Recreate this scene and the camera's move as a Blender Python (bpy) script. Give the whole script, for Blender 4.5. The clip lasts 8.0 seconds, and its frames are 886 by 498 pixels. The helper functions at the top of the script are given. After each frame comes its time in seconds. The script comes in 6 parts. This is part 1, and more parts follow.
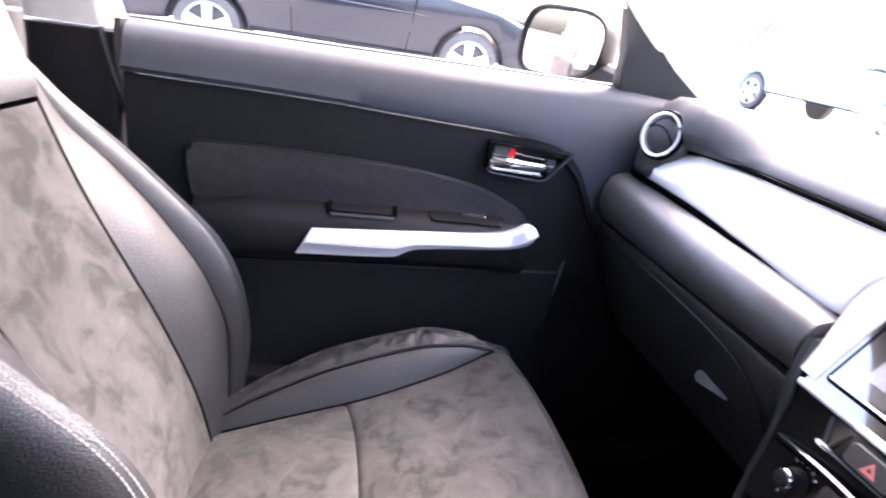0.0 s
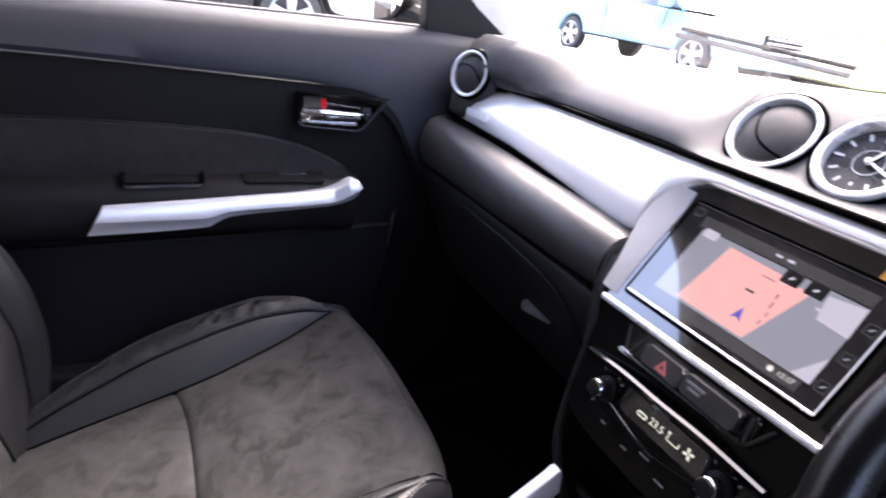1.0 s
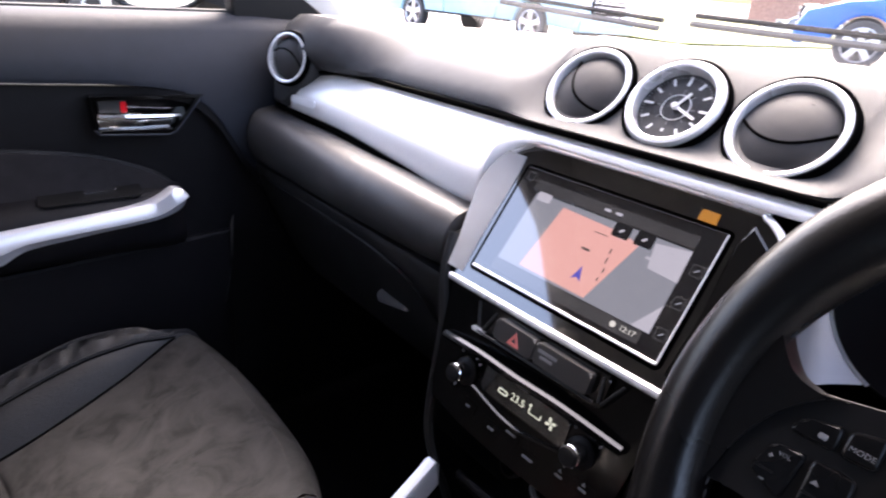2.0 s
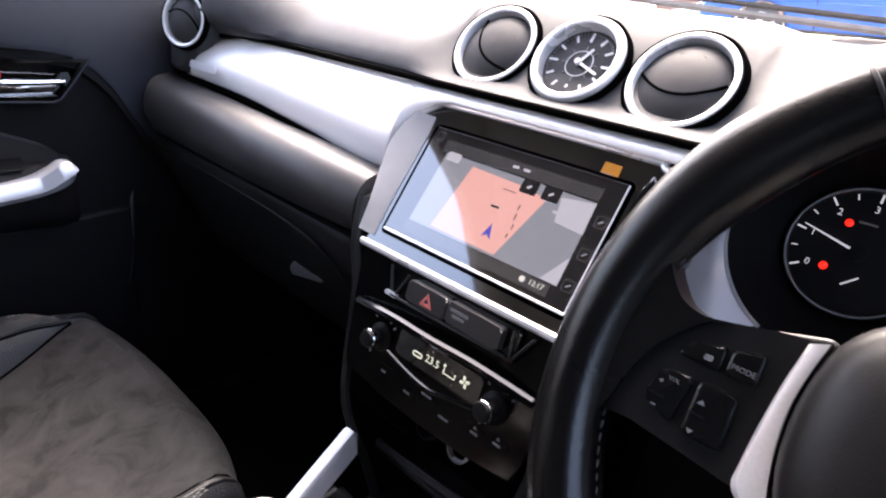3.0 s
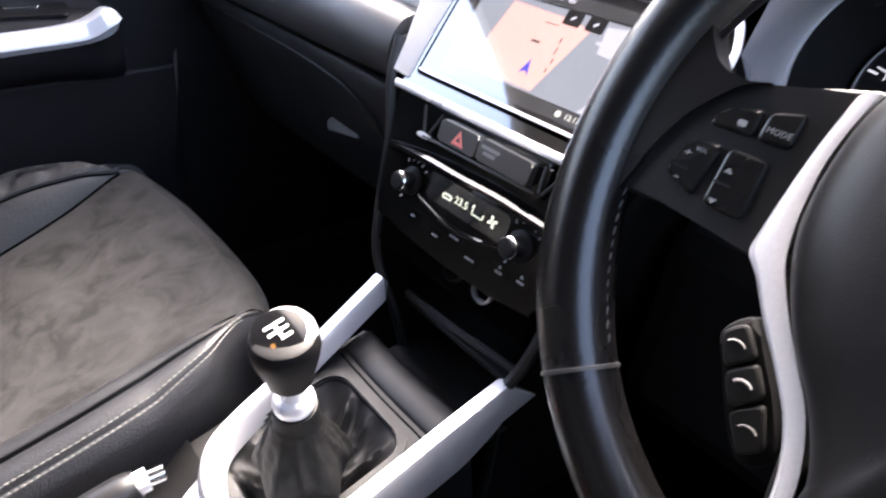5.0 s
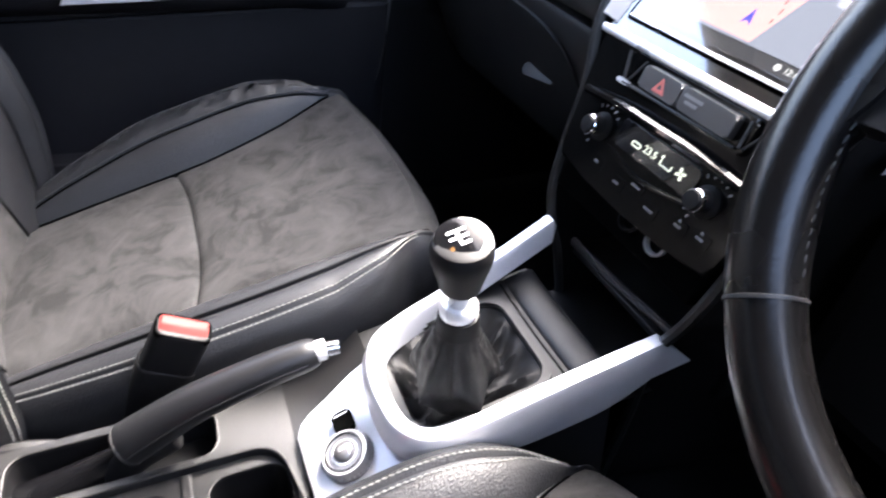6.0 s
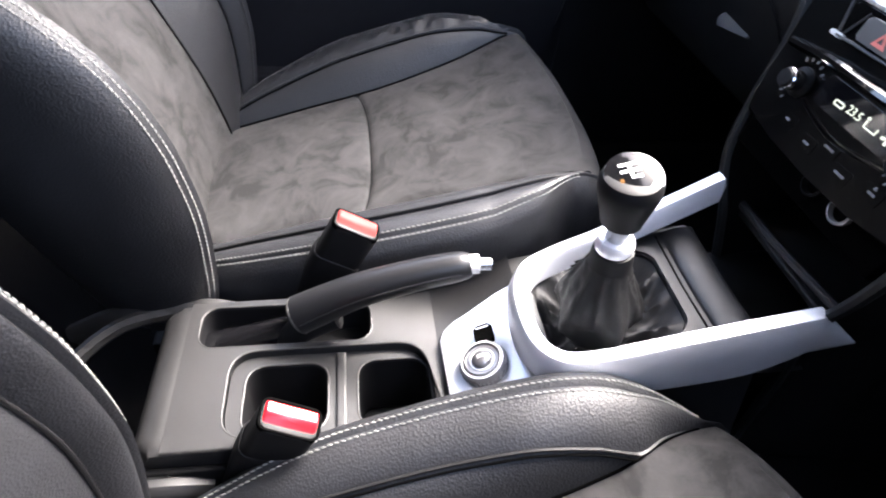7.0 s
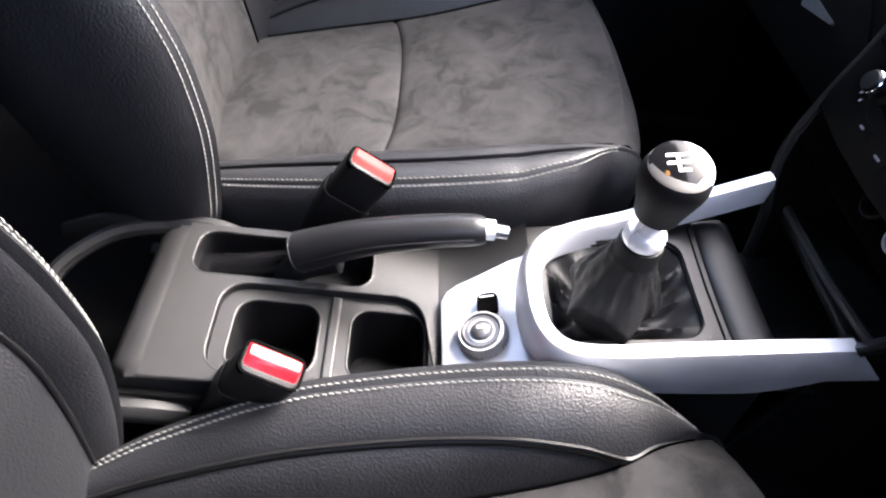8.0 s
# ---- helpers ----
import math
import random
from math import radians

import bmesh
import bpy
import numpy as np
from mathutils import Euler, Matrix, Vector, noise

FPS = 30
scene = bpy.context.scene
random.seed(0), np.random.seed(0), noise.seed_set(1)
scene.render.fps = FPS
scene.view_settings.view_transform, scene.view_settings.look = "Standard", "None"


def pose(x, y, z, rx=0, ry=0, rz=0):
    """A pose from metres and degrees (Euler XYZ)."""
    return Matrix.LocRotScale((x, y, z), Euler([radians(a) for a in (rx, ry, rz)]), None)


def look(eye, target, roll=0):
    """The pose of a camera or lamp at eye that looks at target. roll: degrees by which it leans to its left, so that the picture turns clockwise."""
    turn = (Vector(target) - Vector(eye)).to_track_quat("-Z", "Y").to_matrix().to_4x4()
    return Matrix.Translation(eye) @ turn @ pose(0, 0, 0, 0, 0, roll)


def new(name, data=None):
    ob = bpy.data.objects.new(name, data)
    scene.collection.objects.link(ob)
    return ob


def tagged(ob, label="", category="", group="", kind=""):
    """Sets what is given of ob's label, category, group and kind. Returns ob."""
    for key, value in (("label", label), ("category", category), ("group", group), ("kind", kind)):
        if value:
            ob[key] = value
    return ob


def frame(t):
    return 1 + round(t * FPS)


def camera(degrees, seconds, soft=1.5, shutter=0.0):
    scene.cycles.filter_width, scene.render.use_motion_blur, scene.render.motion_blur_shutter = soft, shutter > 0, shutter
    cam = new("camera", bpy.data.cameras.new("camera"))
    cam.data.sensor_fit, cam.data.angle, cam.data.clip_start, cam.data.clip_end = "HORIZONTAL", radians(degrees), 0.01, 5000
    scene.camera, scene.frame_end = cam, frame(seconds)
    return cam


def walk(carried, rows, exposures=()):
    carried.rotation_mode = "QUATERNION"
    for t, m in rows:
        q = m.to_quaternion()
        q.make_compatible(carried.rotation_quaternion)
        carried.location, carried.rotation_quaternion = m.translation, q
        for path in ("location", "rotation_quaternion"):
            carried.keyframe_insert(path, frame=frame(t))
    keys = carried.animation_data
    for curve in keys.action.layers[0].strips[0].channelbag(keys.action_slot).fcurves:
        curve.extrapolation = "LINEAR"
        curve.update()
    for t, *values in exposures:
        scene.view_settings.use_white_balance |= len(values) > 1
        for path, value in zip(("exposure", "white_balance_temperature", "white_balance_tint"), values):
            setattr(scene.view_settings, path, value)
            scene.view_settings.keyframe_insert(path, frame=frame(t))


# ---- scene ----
import itertools

cam = camera(73.0, 8.0, soft=2.0, shutter=0.4)
PATH = [
    (0, (-0.282, -0.303, 1.133), (0.134, 1.517, 0.415), 9.1),
    (0.5, (-0.259, -0.295, 1.133), (0.393, 1.442, 0.387), 8.1),
    (1, (-0.224, -0.295, 1.124), (0.635, 1.332, 0.339), 7.7),
    (1.5, (-0.186, -0.297, 1.12), (0.865, 1.212, 0.334), 6.7),
    (2, (-0.162, -0.281, 1.116), (1.026, 1.119, 0.323), 3.9),
    (2.2, (-0.153, -0.278, 1.112), (1.112, 1.059, 0.33), 4.5),
    (3.3, (-0.146, -0.299, 1.089), (1.213, 0.898, 0.24), 5.4),
    (3.5, (-0.145, -0.304, 1.086), (1.214, 0.878, 0.216), 5.7),
    (4, (-0.143, -0.316, 1.071), (1.177, 0.853, 0.127), 6.0),
    (4.2, (-0.141, -0.319, 1.065), (1.154, 0.859, 0.096), 5.8),
    (5.3, (-0.161, -0.324, 1.025), (0.895, 0.947, -0.102), 6.8),
    (5.5, (-0.172, -0.331, 1.022), (0.784, 1.002, -0.122), 7.2),
    (6, (-0.186, -0.345, 1.015), (0.529, 1.076, -0.197), 6.2),
    (6.2, (-0.193, -0.352, 1.011), (0.432, 1.08, -0.237), 6.3),
    (6.5, (-0.206, -0.365, 1.006), (0.25, 1.079, -0.3), 5.6),
    (6.8, (-0.215, -0.376, 1.004), (0.109, 1.076, -0.332), 5.4),
    (7, (-0.22, -0.379, 1.004), (0.056, 1.073, -0.343), 5.1),
    (7.3, (-0.225, -0.379, 1.004), (-0.025, 1.081, -0.348), 5.5),
    (7.5, (-0.226, -0.377, 1.005), (-0.085, 1.084, -0.353), 4.6),
    (7.6, (-0.225, -0.367, 1.007), (-0.057, 1.08, -0.365), 5.6),
    (7.7, (-0.224, -0.358, 1.002), (-0.062, 1.055, -0.404), 7.8),
    (7.8, (-0.222, -0.35, 0.996), (-0.007, 1.019, -0.448), 11.0),
    (7.9, (-0.216, -0.341, 0.994), (0.003, 0.985, -0.486), 12.1),
    (8, (-0.215, -0.336, 0.994), (0.023, 0.963, -0.509), 13.9),
]
EXPOSURES = [(0.0, 5.02, 6550, 24), (0.5, 4.25, 6550, 23), (1.0, 3.88, 6550, 21), (2.0, 3.62, 6700, 19), (3.3, 3.73, 6850, 17), (4.2, 3.88, 6950, 15), (5.4, 4.7, 6450, 13), (6.0, 4.67, 6300, 12), (6.5, 4.62, 6250, 12), (7.5, 4.47, 6250, 13), (8.0, 4.34, 6250, 13)]
walk(cam, [(t, look(eye, target, roll)) for t, eye, target, roll in PATH], EXPOSURES)

# ---- daylight ----
SUN_EL, SUN_AZ = radians(50), radians(60)
world = bpy.data.worlds.new("sky")
scene.world = world
world.use_nodes = True
wn = world.node_tree
sky = wn.nodes.new("ShaderNodeTexSky")
sky.sky_type, sky.sun_disc = "NISHITA", False
sky.sun_elevation, sky.sun_rotation = SUN_EL, SUN_AZ
sky.dust_density, sky.ozone_density = 7.0, 0.7
wn.nodes["Background"].inputs["Strength"].default_value = 0.15
wn.links.new(sky.outputs[0], wn.nodes["Background"].inputs["Color"])
sun_data = bpy.data.lights.new("sun", "SUN")
sun_data.energy, sun_data.angle, sun_data.color = 1.3, radians(30), (1.0, 0.965, 0.95)
sun = new("sun", sun_data)
sun_dir = Vector((math.sin(SUN_AZ) * math.cos(SUN_EL), math.cos(SUN_AZ) * math.cos(SUN_EL), math.sin(SUN_EL)))
sun.matrix_world = look(sun_dir * 30, (0, 0, 0))

# ---- materials ----
def mat(name, base, rough=0.5, metal=0.0, vary=0.25, scale=60.0, bump=0.0, bump_scale=900.0, coat=0.0, rough_vary=0.1, emit=None, power=0.0, spec=0.5, big=6.0, big_vary=0.2, coat_ior=1.5):
    """A surface with fine grain and broad wear, in object space at real size."""
    m = bpy.data.materials.new(name)
    m.use_nodes = True
    n, l = m.node_tree.nodes, m.node_tree.links
    b = n["Principled BSDF"]
    b.inputs["Metallic"].default_value = metal
    b.inputs["Specular IOR Level"].default_value = spec
    b.inputs["Coat Weight"].default_value = coat
    b.inputs["Coat Roughness"].default_value = 0.04
    b.inputs["Coat IOR"].default_value = coat_ior
    co = n.new("ShaderNodeTexCoord")
    fine = n.new("ShaderNodeTexNoise")
    fine.inputs["Scale"].default_value, fine.inputs["Detail"].default_value = scale, 5.0
    wide = n.new("ShaderNodeTexNoise")
    wide.inputs["Scale"].default_value, wide.inputs["Detail"].default_value = big, 4.0
    for t in (fine, wide):
        l.new(co.outputs["Object"], t.inputs["Vector"])
    def ranged(src, amount):
        r = n.new("ShaderNodeMapRange")
        r.inputs["From Min"].default_value, r.inputs["From Max"].default_value = 0.25, 0.75
        r.inputs["To Min"].default_value, r.inputs["To Max"].default_value = 1 - amount, 1 + amount
        l.new(src.outputs["Fac"], r.inputs["Value"])
        return r
    mul = n.new("ShaderNodeMath")
    mul.operation = "MULTIPLY"
    l.new(ranged(fine, vary).outputs[0], mul.inputs[0])
    l.new(ranged(wide, big_vary).outputs[0], mul.inputs[1])
    tint = n.new("ShaderNodeVectorMath")
    tint.operation = "SCALE"
    tint.inputs[0].default_value = base[:3]
    l.new(mul.outputs[0], tint.inputs["Scale"])
    l.new(tint.outputs[0], b.inputs["Base Color"])
    rr = n.new("ShaderNodeMapRange")
    rr.inputs["To Min"].default_value, rr.inputs["To Max"].default_value = max(0.02, rough - rough_vary), min(1, rough + rough_vary)
    l.new(wide.outputs["Fac"], rr.inputs["Value"])
    l.new(rr.outputs[0], b.inputs["Roughness"])
    if bump:
        g = n.new("ShaderNodeTexNoise")
        g.inputs["Scale"].default_value, g.inputs["Detail"].default_value = bump_scale, 3.0
        l.new(co.outputs["Object"], g.inputs["Vector"])
        bp = n.new("ShaderNodeBump")
        bp.inputs["Strength"].default_value, bp.inputs["Distance"].default_value = bump, 0.001
        l.new(g.outputs["Fac"], bp.inputs["Height"])
        l.new(bp.outputs[0], b.inputs["Normal"])
    if emit:
        b.inputs["Emission Color"].default_value = (*emit, 1)
        b.inputs["Emission Strength"].default_value = power
    return m


def leather(name, base, rough=0.42, grain=0.35, spec=0.38):
    """Grained leather: voronoi pebbles and soft creases."""
    m = mat(name, base, rough, vary=0.12, scale=40, bump=0.0, big=9, spec=spec)
    n, l = m.node_tree.nodes, m.node_tree.links
    co = [x for x in n if x.bl_idname == "ShaderNodeTexCoord"][0]
    v = n.new("ShaderNodeTexVoronoi")
    v.inputs["Scale"].default_value = 480
    w = n.new("ShaderNodeTexNoise")
    w.inputs["Scale"].default_value, w.inputs["Detail"].default_value = 55, 3.0
    add = n.new("ShaderNodeMath")
    add.operation = "MULTIPLY_ADD"
    add.inputs[1].default_value = 1.3
    bp = n.new("ShaderNodeBump")
    bp.inputs["Strength"].default_value, bp.inputs["Distance"].default_value = grain, 0.0005
    l.new(co.outputs["Object"], v.inputs["Vector"])
    l.new(co.outputs["Object"], w.inputs["Vector"])
    l.new(v.outputs["Distance"], add.inputs[0])
    l.new(w.outputs["Fac"], add.inputs[2])
    l.new(add.outputs[0], bp.inputs["Height"])
    l.new(bp.outputs[0], n["Principled BSDF"].inputs["Normal"])
    return m


def suede(name, light, dark):
    """Brushed suede: nap laid in light and dark strokes, with a soft sheen."""
    m = bpy.data.materials.new(name)
    m.use_nodes = True
    n, l = m.node_tree.nodes, m.node_tree.links
    b = n["Principled BSDF"]
    b.inputs["Roughness"].default_value = 0.95
    b.inputs["Specular IOR Level"].default_value = 0.06
    b.inputs["Sheen Weight"].default_value = 0.012
    b.inputs["Sheen Roughness"].default_value = 0.6
    co = n.new("ShaderNodeTexCoord")
    warp = n.new("ShaderNodeTexNoise")
    warp.inputs["Scale"].default_value = 9
    mixv = n.new("ShaderNodeVectorMath")
    mixv.operation = "MULTIPLY_ADD"
    mixv.inputs[1].default_value = (0.13, 0.13, 0.13)
    a = n.new("ShaderNodeTexNoise")
    a.inputs["Scale"].default_value, a.inputs["Detail"].default_value, a.inputs["Roughness"].default_value = 11, 8, 0.70
    f = n.new("ShaderNodeTexNoise")
    f.inputs["Scale"].default_value, f.inputs["Detail"].default_value = 1500, 2
    l.new(co.outputs["Object"], warp.inputs["Vector"])
    l.new(warp.outputs["Color"], mixv.inputs[0])
    l.new(co.outputs["Object"], mixv.inputs[2])
    l.new(mixv.outputs[0], a.inputs["Vector"])
    l.new(co.outputs["Object"], f.inputs["Vector"])
    scuff = n.new("ShaderNodeTexNoise")
    scuff.inputs["Scale"].default_value, scuff.inputs["Detail"].default_value, scuff.inputs["Distortion"].default_value = 26, 5, 0.7
    blend = n.new("ShaderNodeMix")
    blend.inputs[0].default_value = 0.38
    l.new(mixv.outputs[0], scuff.inputs["Vector"])
    l.new(a.outputs["Fac"], blend.inputs[2])
    l.new(scuff.outputs["Fac"], blend.inputs[3])
    ramp = n.new("ShaderNodeValToRGB")
    ramp.color_ramp.elements[0].position, ramp.color_ramp.elements[0].color = 0.42, (*dark, 1)
    ramp.color_ramp.elements[1].position, ramp.color_ramp.elements[1].color = 0.60, (*light, 1)
    e = ramp.color_ramp.elements.new(0.50)
    e.color = (*[0.4 * d + 0.6 * k for d, k in zip(dark, light)], 1)
    l.new(blend.outputs[0], ramp.inputs[0])
    l.new(ramp.outputs[0], b.inputs["Base Color"])
    bp = n.new("ShaderNodeBump")
    bp.inputs["Strength"].default_value, bp.inputs["Distance"].default_value = 0.3, 0.0006
    l.new(f.outputs["Fac"], bp.inputs["Height"])
    l.new(bp.outputs[0], b.inputs["Normal"])
    return m


def glass(name, tint=(1, 1, 1), ior=1.45):
    m = bpy.data.materials.new(name)
    m.use_nodes = True
    n, l = m.node_tree.nodes, m.node_tree.links
    n.remove(n["Principled BSDF"])
    t, g, f, x = (n.new("ShaderNode" + k) for k in ("BsdfTransparent", "BsdfGlossy", "Fresnel", "MixShader"))
    t.inputs[0].default_value = (*tint, 1)
    g.inputs["Roughness"].default_value = 0.0
    f.inputs["IOR"].default_value = ior
    l.new(f.outputs[0], x.inputs[0])
    l.new(t.outputs[0], x.inputs[1])
    l.new(g.outputs[0], x.inputs[2])
    l.new(x.outputs[0], n["Material Output"].inputs["Surface"])
    return m


SUEDE = suede("grey_suede", (0.0300, 0.0296, 0.0302), (0.0138, 0.0136, 0.0139))
LEATHER = leather("charcoal_leather", (0.0068, 0.0073, 0.0089), 0.50, 0.55, 0.46)
GRIP = leather("grip_leather", (0.0058, 0.006, 0.007), 0.40, 0.10)
WHEEL = mat("wheel_plastic", (0.0078, 0.0073, 0.0074), 0.4, spec=0.32, bump=0.12, bump_scale=1600, vary=0.12)
LEATHER_RIM = leather("steering_leather", (0.0032, 0.0030, 0.0032), 0.28, 0.08, 0.42)
BOOT = leather("boot_leather", (0.0062, 0.0062, 0.0066), 0.55, 0.25, 0.26)
CLOCK_FACE = mat("clock_face", (0.006, 0.0055, 0.0065), 0.45, spec=0.25, vary=0.05)
FASCIA = mat("fascia_black", (0.002, 0.002, 0.002), 0.2, spec=0.16, rough_vary=0.05, vary=0.1)
TRI_RED = mat("pale_red_print", (0.55, 0.16, 0.14), 0.6, spec=0.2, vary=0.05)
CAP = mat("knob_cap_black", (0.003, 0.003, 0.0035), 0.12, spec=0.2, rough_vary=0.03, vary=0.05)
THREAD_GREY = mat("grey_thread", (0.16, 0.16, 0.155), 0.8)
THREAD_PALE = mat("pale_thread", (0.21, 0.21, 0.20), 0.8)
CHEEK = mat("satin_silver_paint", (0.42, 0.41, 0.42), 0.32, metal=0.35, vary=0.03, rough_vary=0.05, big_vary=0.05)
PRINT_GREY = mat("grey_print", (0.17, 0.17, 0.175), 0.5, vary=0.05)
THREAD = mat("white_thread", (0.20, 0.20, 0.19), 0.8)
THREAD_DARK = mat("dark_thread", (0.014, 0.014, 0.015), 0.8, spec=0.2)
PLASTIC = mat("grained_plastic", (0.009, 0.009, 0.0095), 0.42, spec=0.4, bump=0.25, bump_scale=1400, vary=0.12)
DASH = mat("dash_plastic", (0.0345, 0.0352, 0.0375), 0.5, spec=0.22, bump=0.3, bump_scale=1200, vary=0.12)
DASH_ROLL = mat("dash_roll_plastic", (0.036, 0.0345, 0.0345), 0.36, spec=0.45, bump=0.3, bump_scale=1200, vary=0.12)
VENT = mat("vent_plastic", (0.019, 0.018, 0.0185), 0.58, spec=0.3, bump=0.15, bump_scale=1500, vary=0.08)
WEDGE = mat("grey_satin_paint", (0.46, 0.46, 0.47), 0.24, metal=0.4, vary=0.04, rough_vary=0.05, big_vary=0.05)
DIAL = mat("dial_grey", (0.20, 0.20, 0.21), 0.32, metal=0.7, vary=0.04, rough_vary=0.05, big_vary=0.05)
SWITCH = mat("switch_plastic", (0.014, 0.0135, 0.0135), 0.34, spec=0.9, bump=0.1, bump_scale=1500, vary=0.08)
CONSOLE = mat("console_plastic", (0.0104, 0.0104, 0.0108), 0.44, spec=0.4, bump=0.25, bump_scale=1500, vary=0.12)
DOORPL = mat("door_plastic", (0.0056, 0.0054, 0.0066), 0.55, spec=0.15, bump=0.3, bump_scale=1200, vary=0.12)
DOORUP = mat("door_upper_plastic", (0.0085, 0.0115, 0.0185), 0.6, spec=0.3, bump=0.3, bump_scale=1200, vary=0.12)
FABRIC = mat("door_cloth", (0.021, 0.0195, 0.021), 0.9, spec=0.12, bump=0.5, bump_scale=2200, vary=0.2)
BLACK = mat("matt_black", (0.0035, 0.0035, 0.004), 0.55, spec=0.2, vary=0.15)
# near-black without gloss: shade of gaps and recesses put into the colour
DEEP = mat("gap_shade_black", (0.0015, 0.0015, 0.0015), 1.0, spec=0.0, vary=0.1)
CARPET = mat("carpet", (0.004, 0.004, 0.0043), 0.98, spec=0.1, bump=0.8, bump_scale=1800, vary=0.4, scale=300)
PIANO = mat("piano_black", (0.002, 0.002, 0.002), 0.08, spec=0.6, rough_vary=0.03, vary=0.1)
SILVER = mat("satin_silver", (0.62, 0.64, 0.69), 0.34, metal=0.55, vary=0.04, scale=900, rough_vary=0.05, big_vary=0.04)
PANEL = mat("silver_dash_panel", (0.88, 0.86, 0.855), 0.24, coat=0.6, metal=0.1, vary=0.05, scale=700, rough_vary=0.05, big_vary=0.05)
LACQUER = mat("black_lacquer", (0.002, 0.002, 0.002), 0.08, coat=1.0, spec=0.7, rough_vary=0.03, vary=0.1, coat_ior=1.8)
CHROME = mat("chrome", (0.85, 0.85, 0.86), 0.1, metal=1.0, vary=0.02, rough_vary=0.04, big_vary=0.02)
SATIN_RING = mat("ring_silver", (0.80, 0.80, 0.81), 0.28, metal=0.45, vary=0.03, rough_vary=0.05, big_vary=0.03)
RED = mat("red_plastic", (0.45, 0.006, 0.010), 0.22, spec=0.35, vary=0.08, big_vary=0.08)
RED_PALE = mat("faded_red_plastic", (0.17, 0.020, 0.018), 0.55, spec=0.12, vary=0.08, big_vary=0.08)
WHITE_MARK = mat("white_print", (0.75, 0.75, 0.74), 0.5, vary=0.05)
RUBBER = mat("rubber", (0.045, 0.045, 0.046), 0.7, vary=0.2)
GLASS = glass("window_glass", (0.97, 0.985, 0.98))
CLOCK_LENS = glass("coated_clock_glass", (0.97, 0.97, 0.97), 1.12)
PRIVACY = glass("privacy_glass", (0.16, 0.17, 0.18))
MIRROR = mat("mirror", (0.9, 0.9, 0.9), 0.02, metal=1.0, vary=0.0, rough_vary=0.0, big_vary=0.0)
TRIM_PALE = mat("pale_pillar_trim", (0.55, 0.53, 0.5), 0.7, vary=0.05, bump=0.2)
HEADLINER = mat("headliner", (0.16, 0.158, 0.155), 0.95, vary=0.06, bump=0.4)


def lit(name, colour, power=1.0):
    return mat(name, (0.01, 0.01, 0.01), 0.05, vary=0.0, emit=colour, power=power, rough_vary=0.02, big_vary=0, coat=1.0, spec=0.7, coat_ior=1.85)


S_DARK = mat("screen_glass", (0.004, 0.004, 0.005), 0.05, coat=1.0, spec=0.7, vary=0.0, rough_vary=0.02, coat_ior=1.85)
S_PINK = lit("map_pink", (0.62, 0.33, 0.3), 0.114)
S_GREY = lit("map_grey", (0.3, 0.32, 0.38), 0.072)
S_PALE = lit("map_pale", (0.5, 0.5, 0.58), 0.086)
S_SLATE = lit("screen_slate", (0.1, 0.1, 0.11), 0.03)
S_WHITE = lit("display_white", (0.85, 0.85, 0.8), 0.078)
S_BLUE = lit("marker_blue", (0.06, 0.06, 0.4), 0.108)
# amber also gives the gear knob's reverse mark an added glow
S_AMBER = lit("amber_lamp", (0.8, 0.34, 0.04), 0.05)
S_RED = lit("warning_red", (1.0, 0.02, 0.01), 0.162)
S_DIAL = lit("dial_white", (0.75, 0.78, 0.9), 0.06)
S_LCD = lit("lcd_white", (0.8, 0.85, 0.7), 0.078)


# ---- shape helpers ----
def thing(name, at, label, category, group="", kind=""):
    return tagged(new_at(name, at), label, category, group, kind)


def new_at(name, at):
    ob = new(name)
    ob.empty_display_size = 0.05
    ob.location = at
    return ob


def root(ob):
    while ob.parent:
        ob = ob.parent
    return ob


def finish(bm, name, material, angle=35):
    bmesh.ops.recalc_face_normals(bm, faces=bm.faces)
    me = bpy.data.meshes.new(name)
    bm.to_mesh(me)
    bm.free()
    me.materials.append(material)
    me.shade_smooth()
    me.set_sharp_from_angle(angle=radians(angle))
    # the broad faces of bevelled plates stay flat
    areas = sorted(p.area for p in me.polygons)
    if 5 < len(areas) < 160:
        mid_area = areas[len(areas) // 2]
        for p in me.polygons:
            if p.area > 20 * mid_area and len(p.vertices) >= 4:
                p.use_smooth = False
    return me


def part(name, bm, material, parent, label="", angle=35):
    """One mesh under a thing or under a part; bm is in world metres."""
    bm.transform(Matrix.Translation(-Vector(root(parent).location)))
    ob = new(name, finish(bm, name, material, angle))
    ob.parent = parent
    return tagged(ob, label)


def face_to(ob, point):
    """Turns a pane's faces towards a point in its own space."""
    me = ob.data
    if sum((Vector(point) - p.center).dot(p.normal) * p.area for p in me.polygons) < 0:
        me.flip_normals()
    return ob


def solid(name, bm, material, label, category, group="", kind="", angle=35):
    """A thing of one mesh."""
    return tagged(new(name, finish(bm, name, material, angle)), label, category, group, kind)


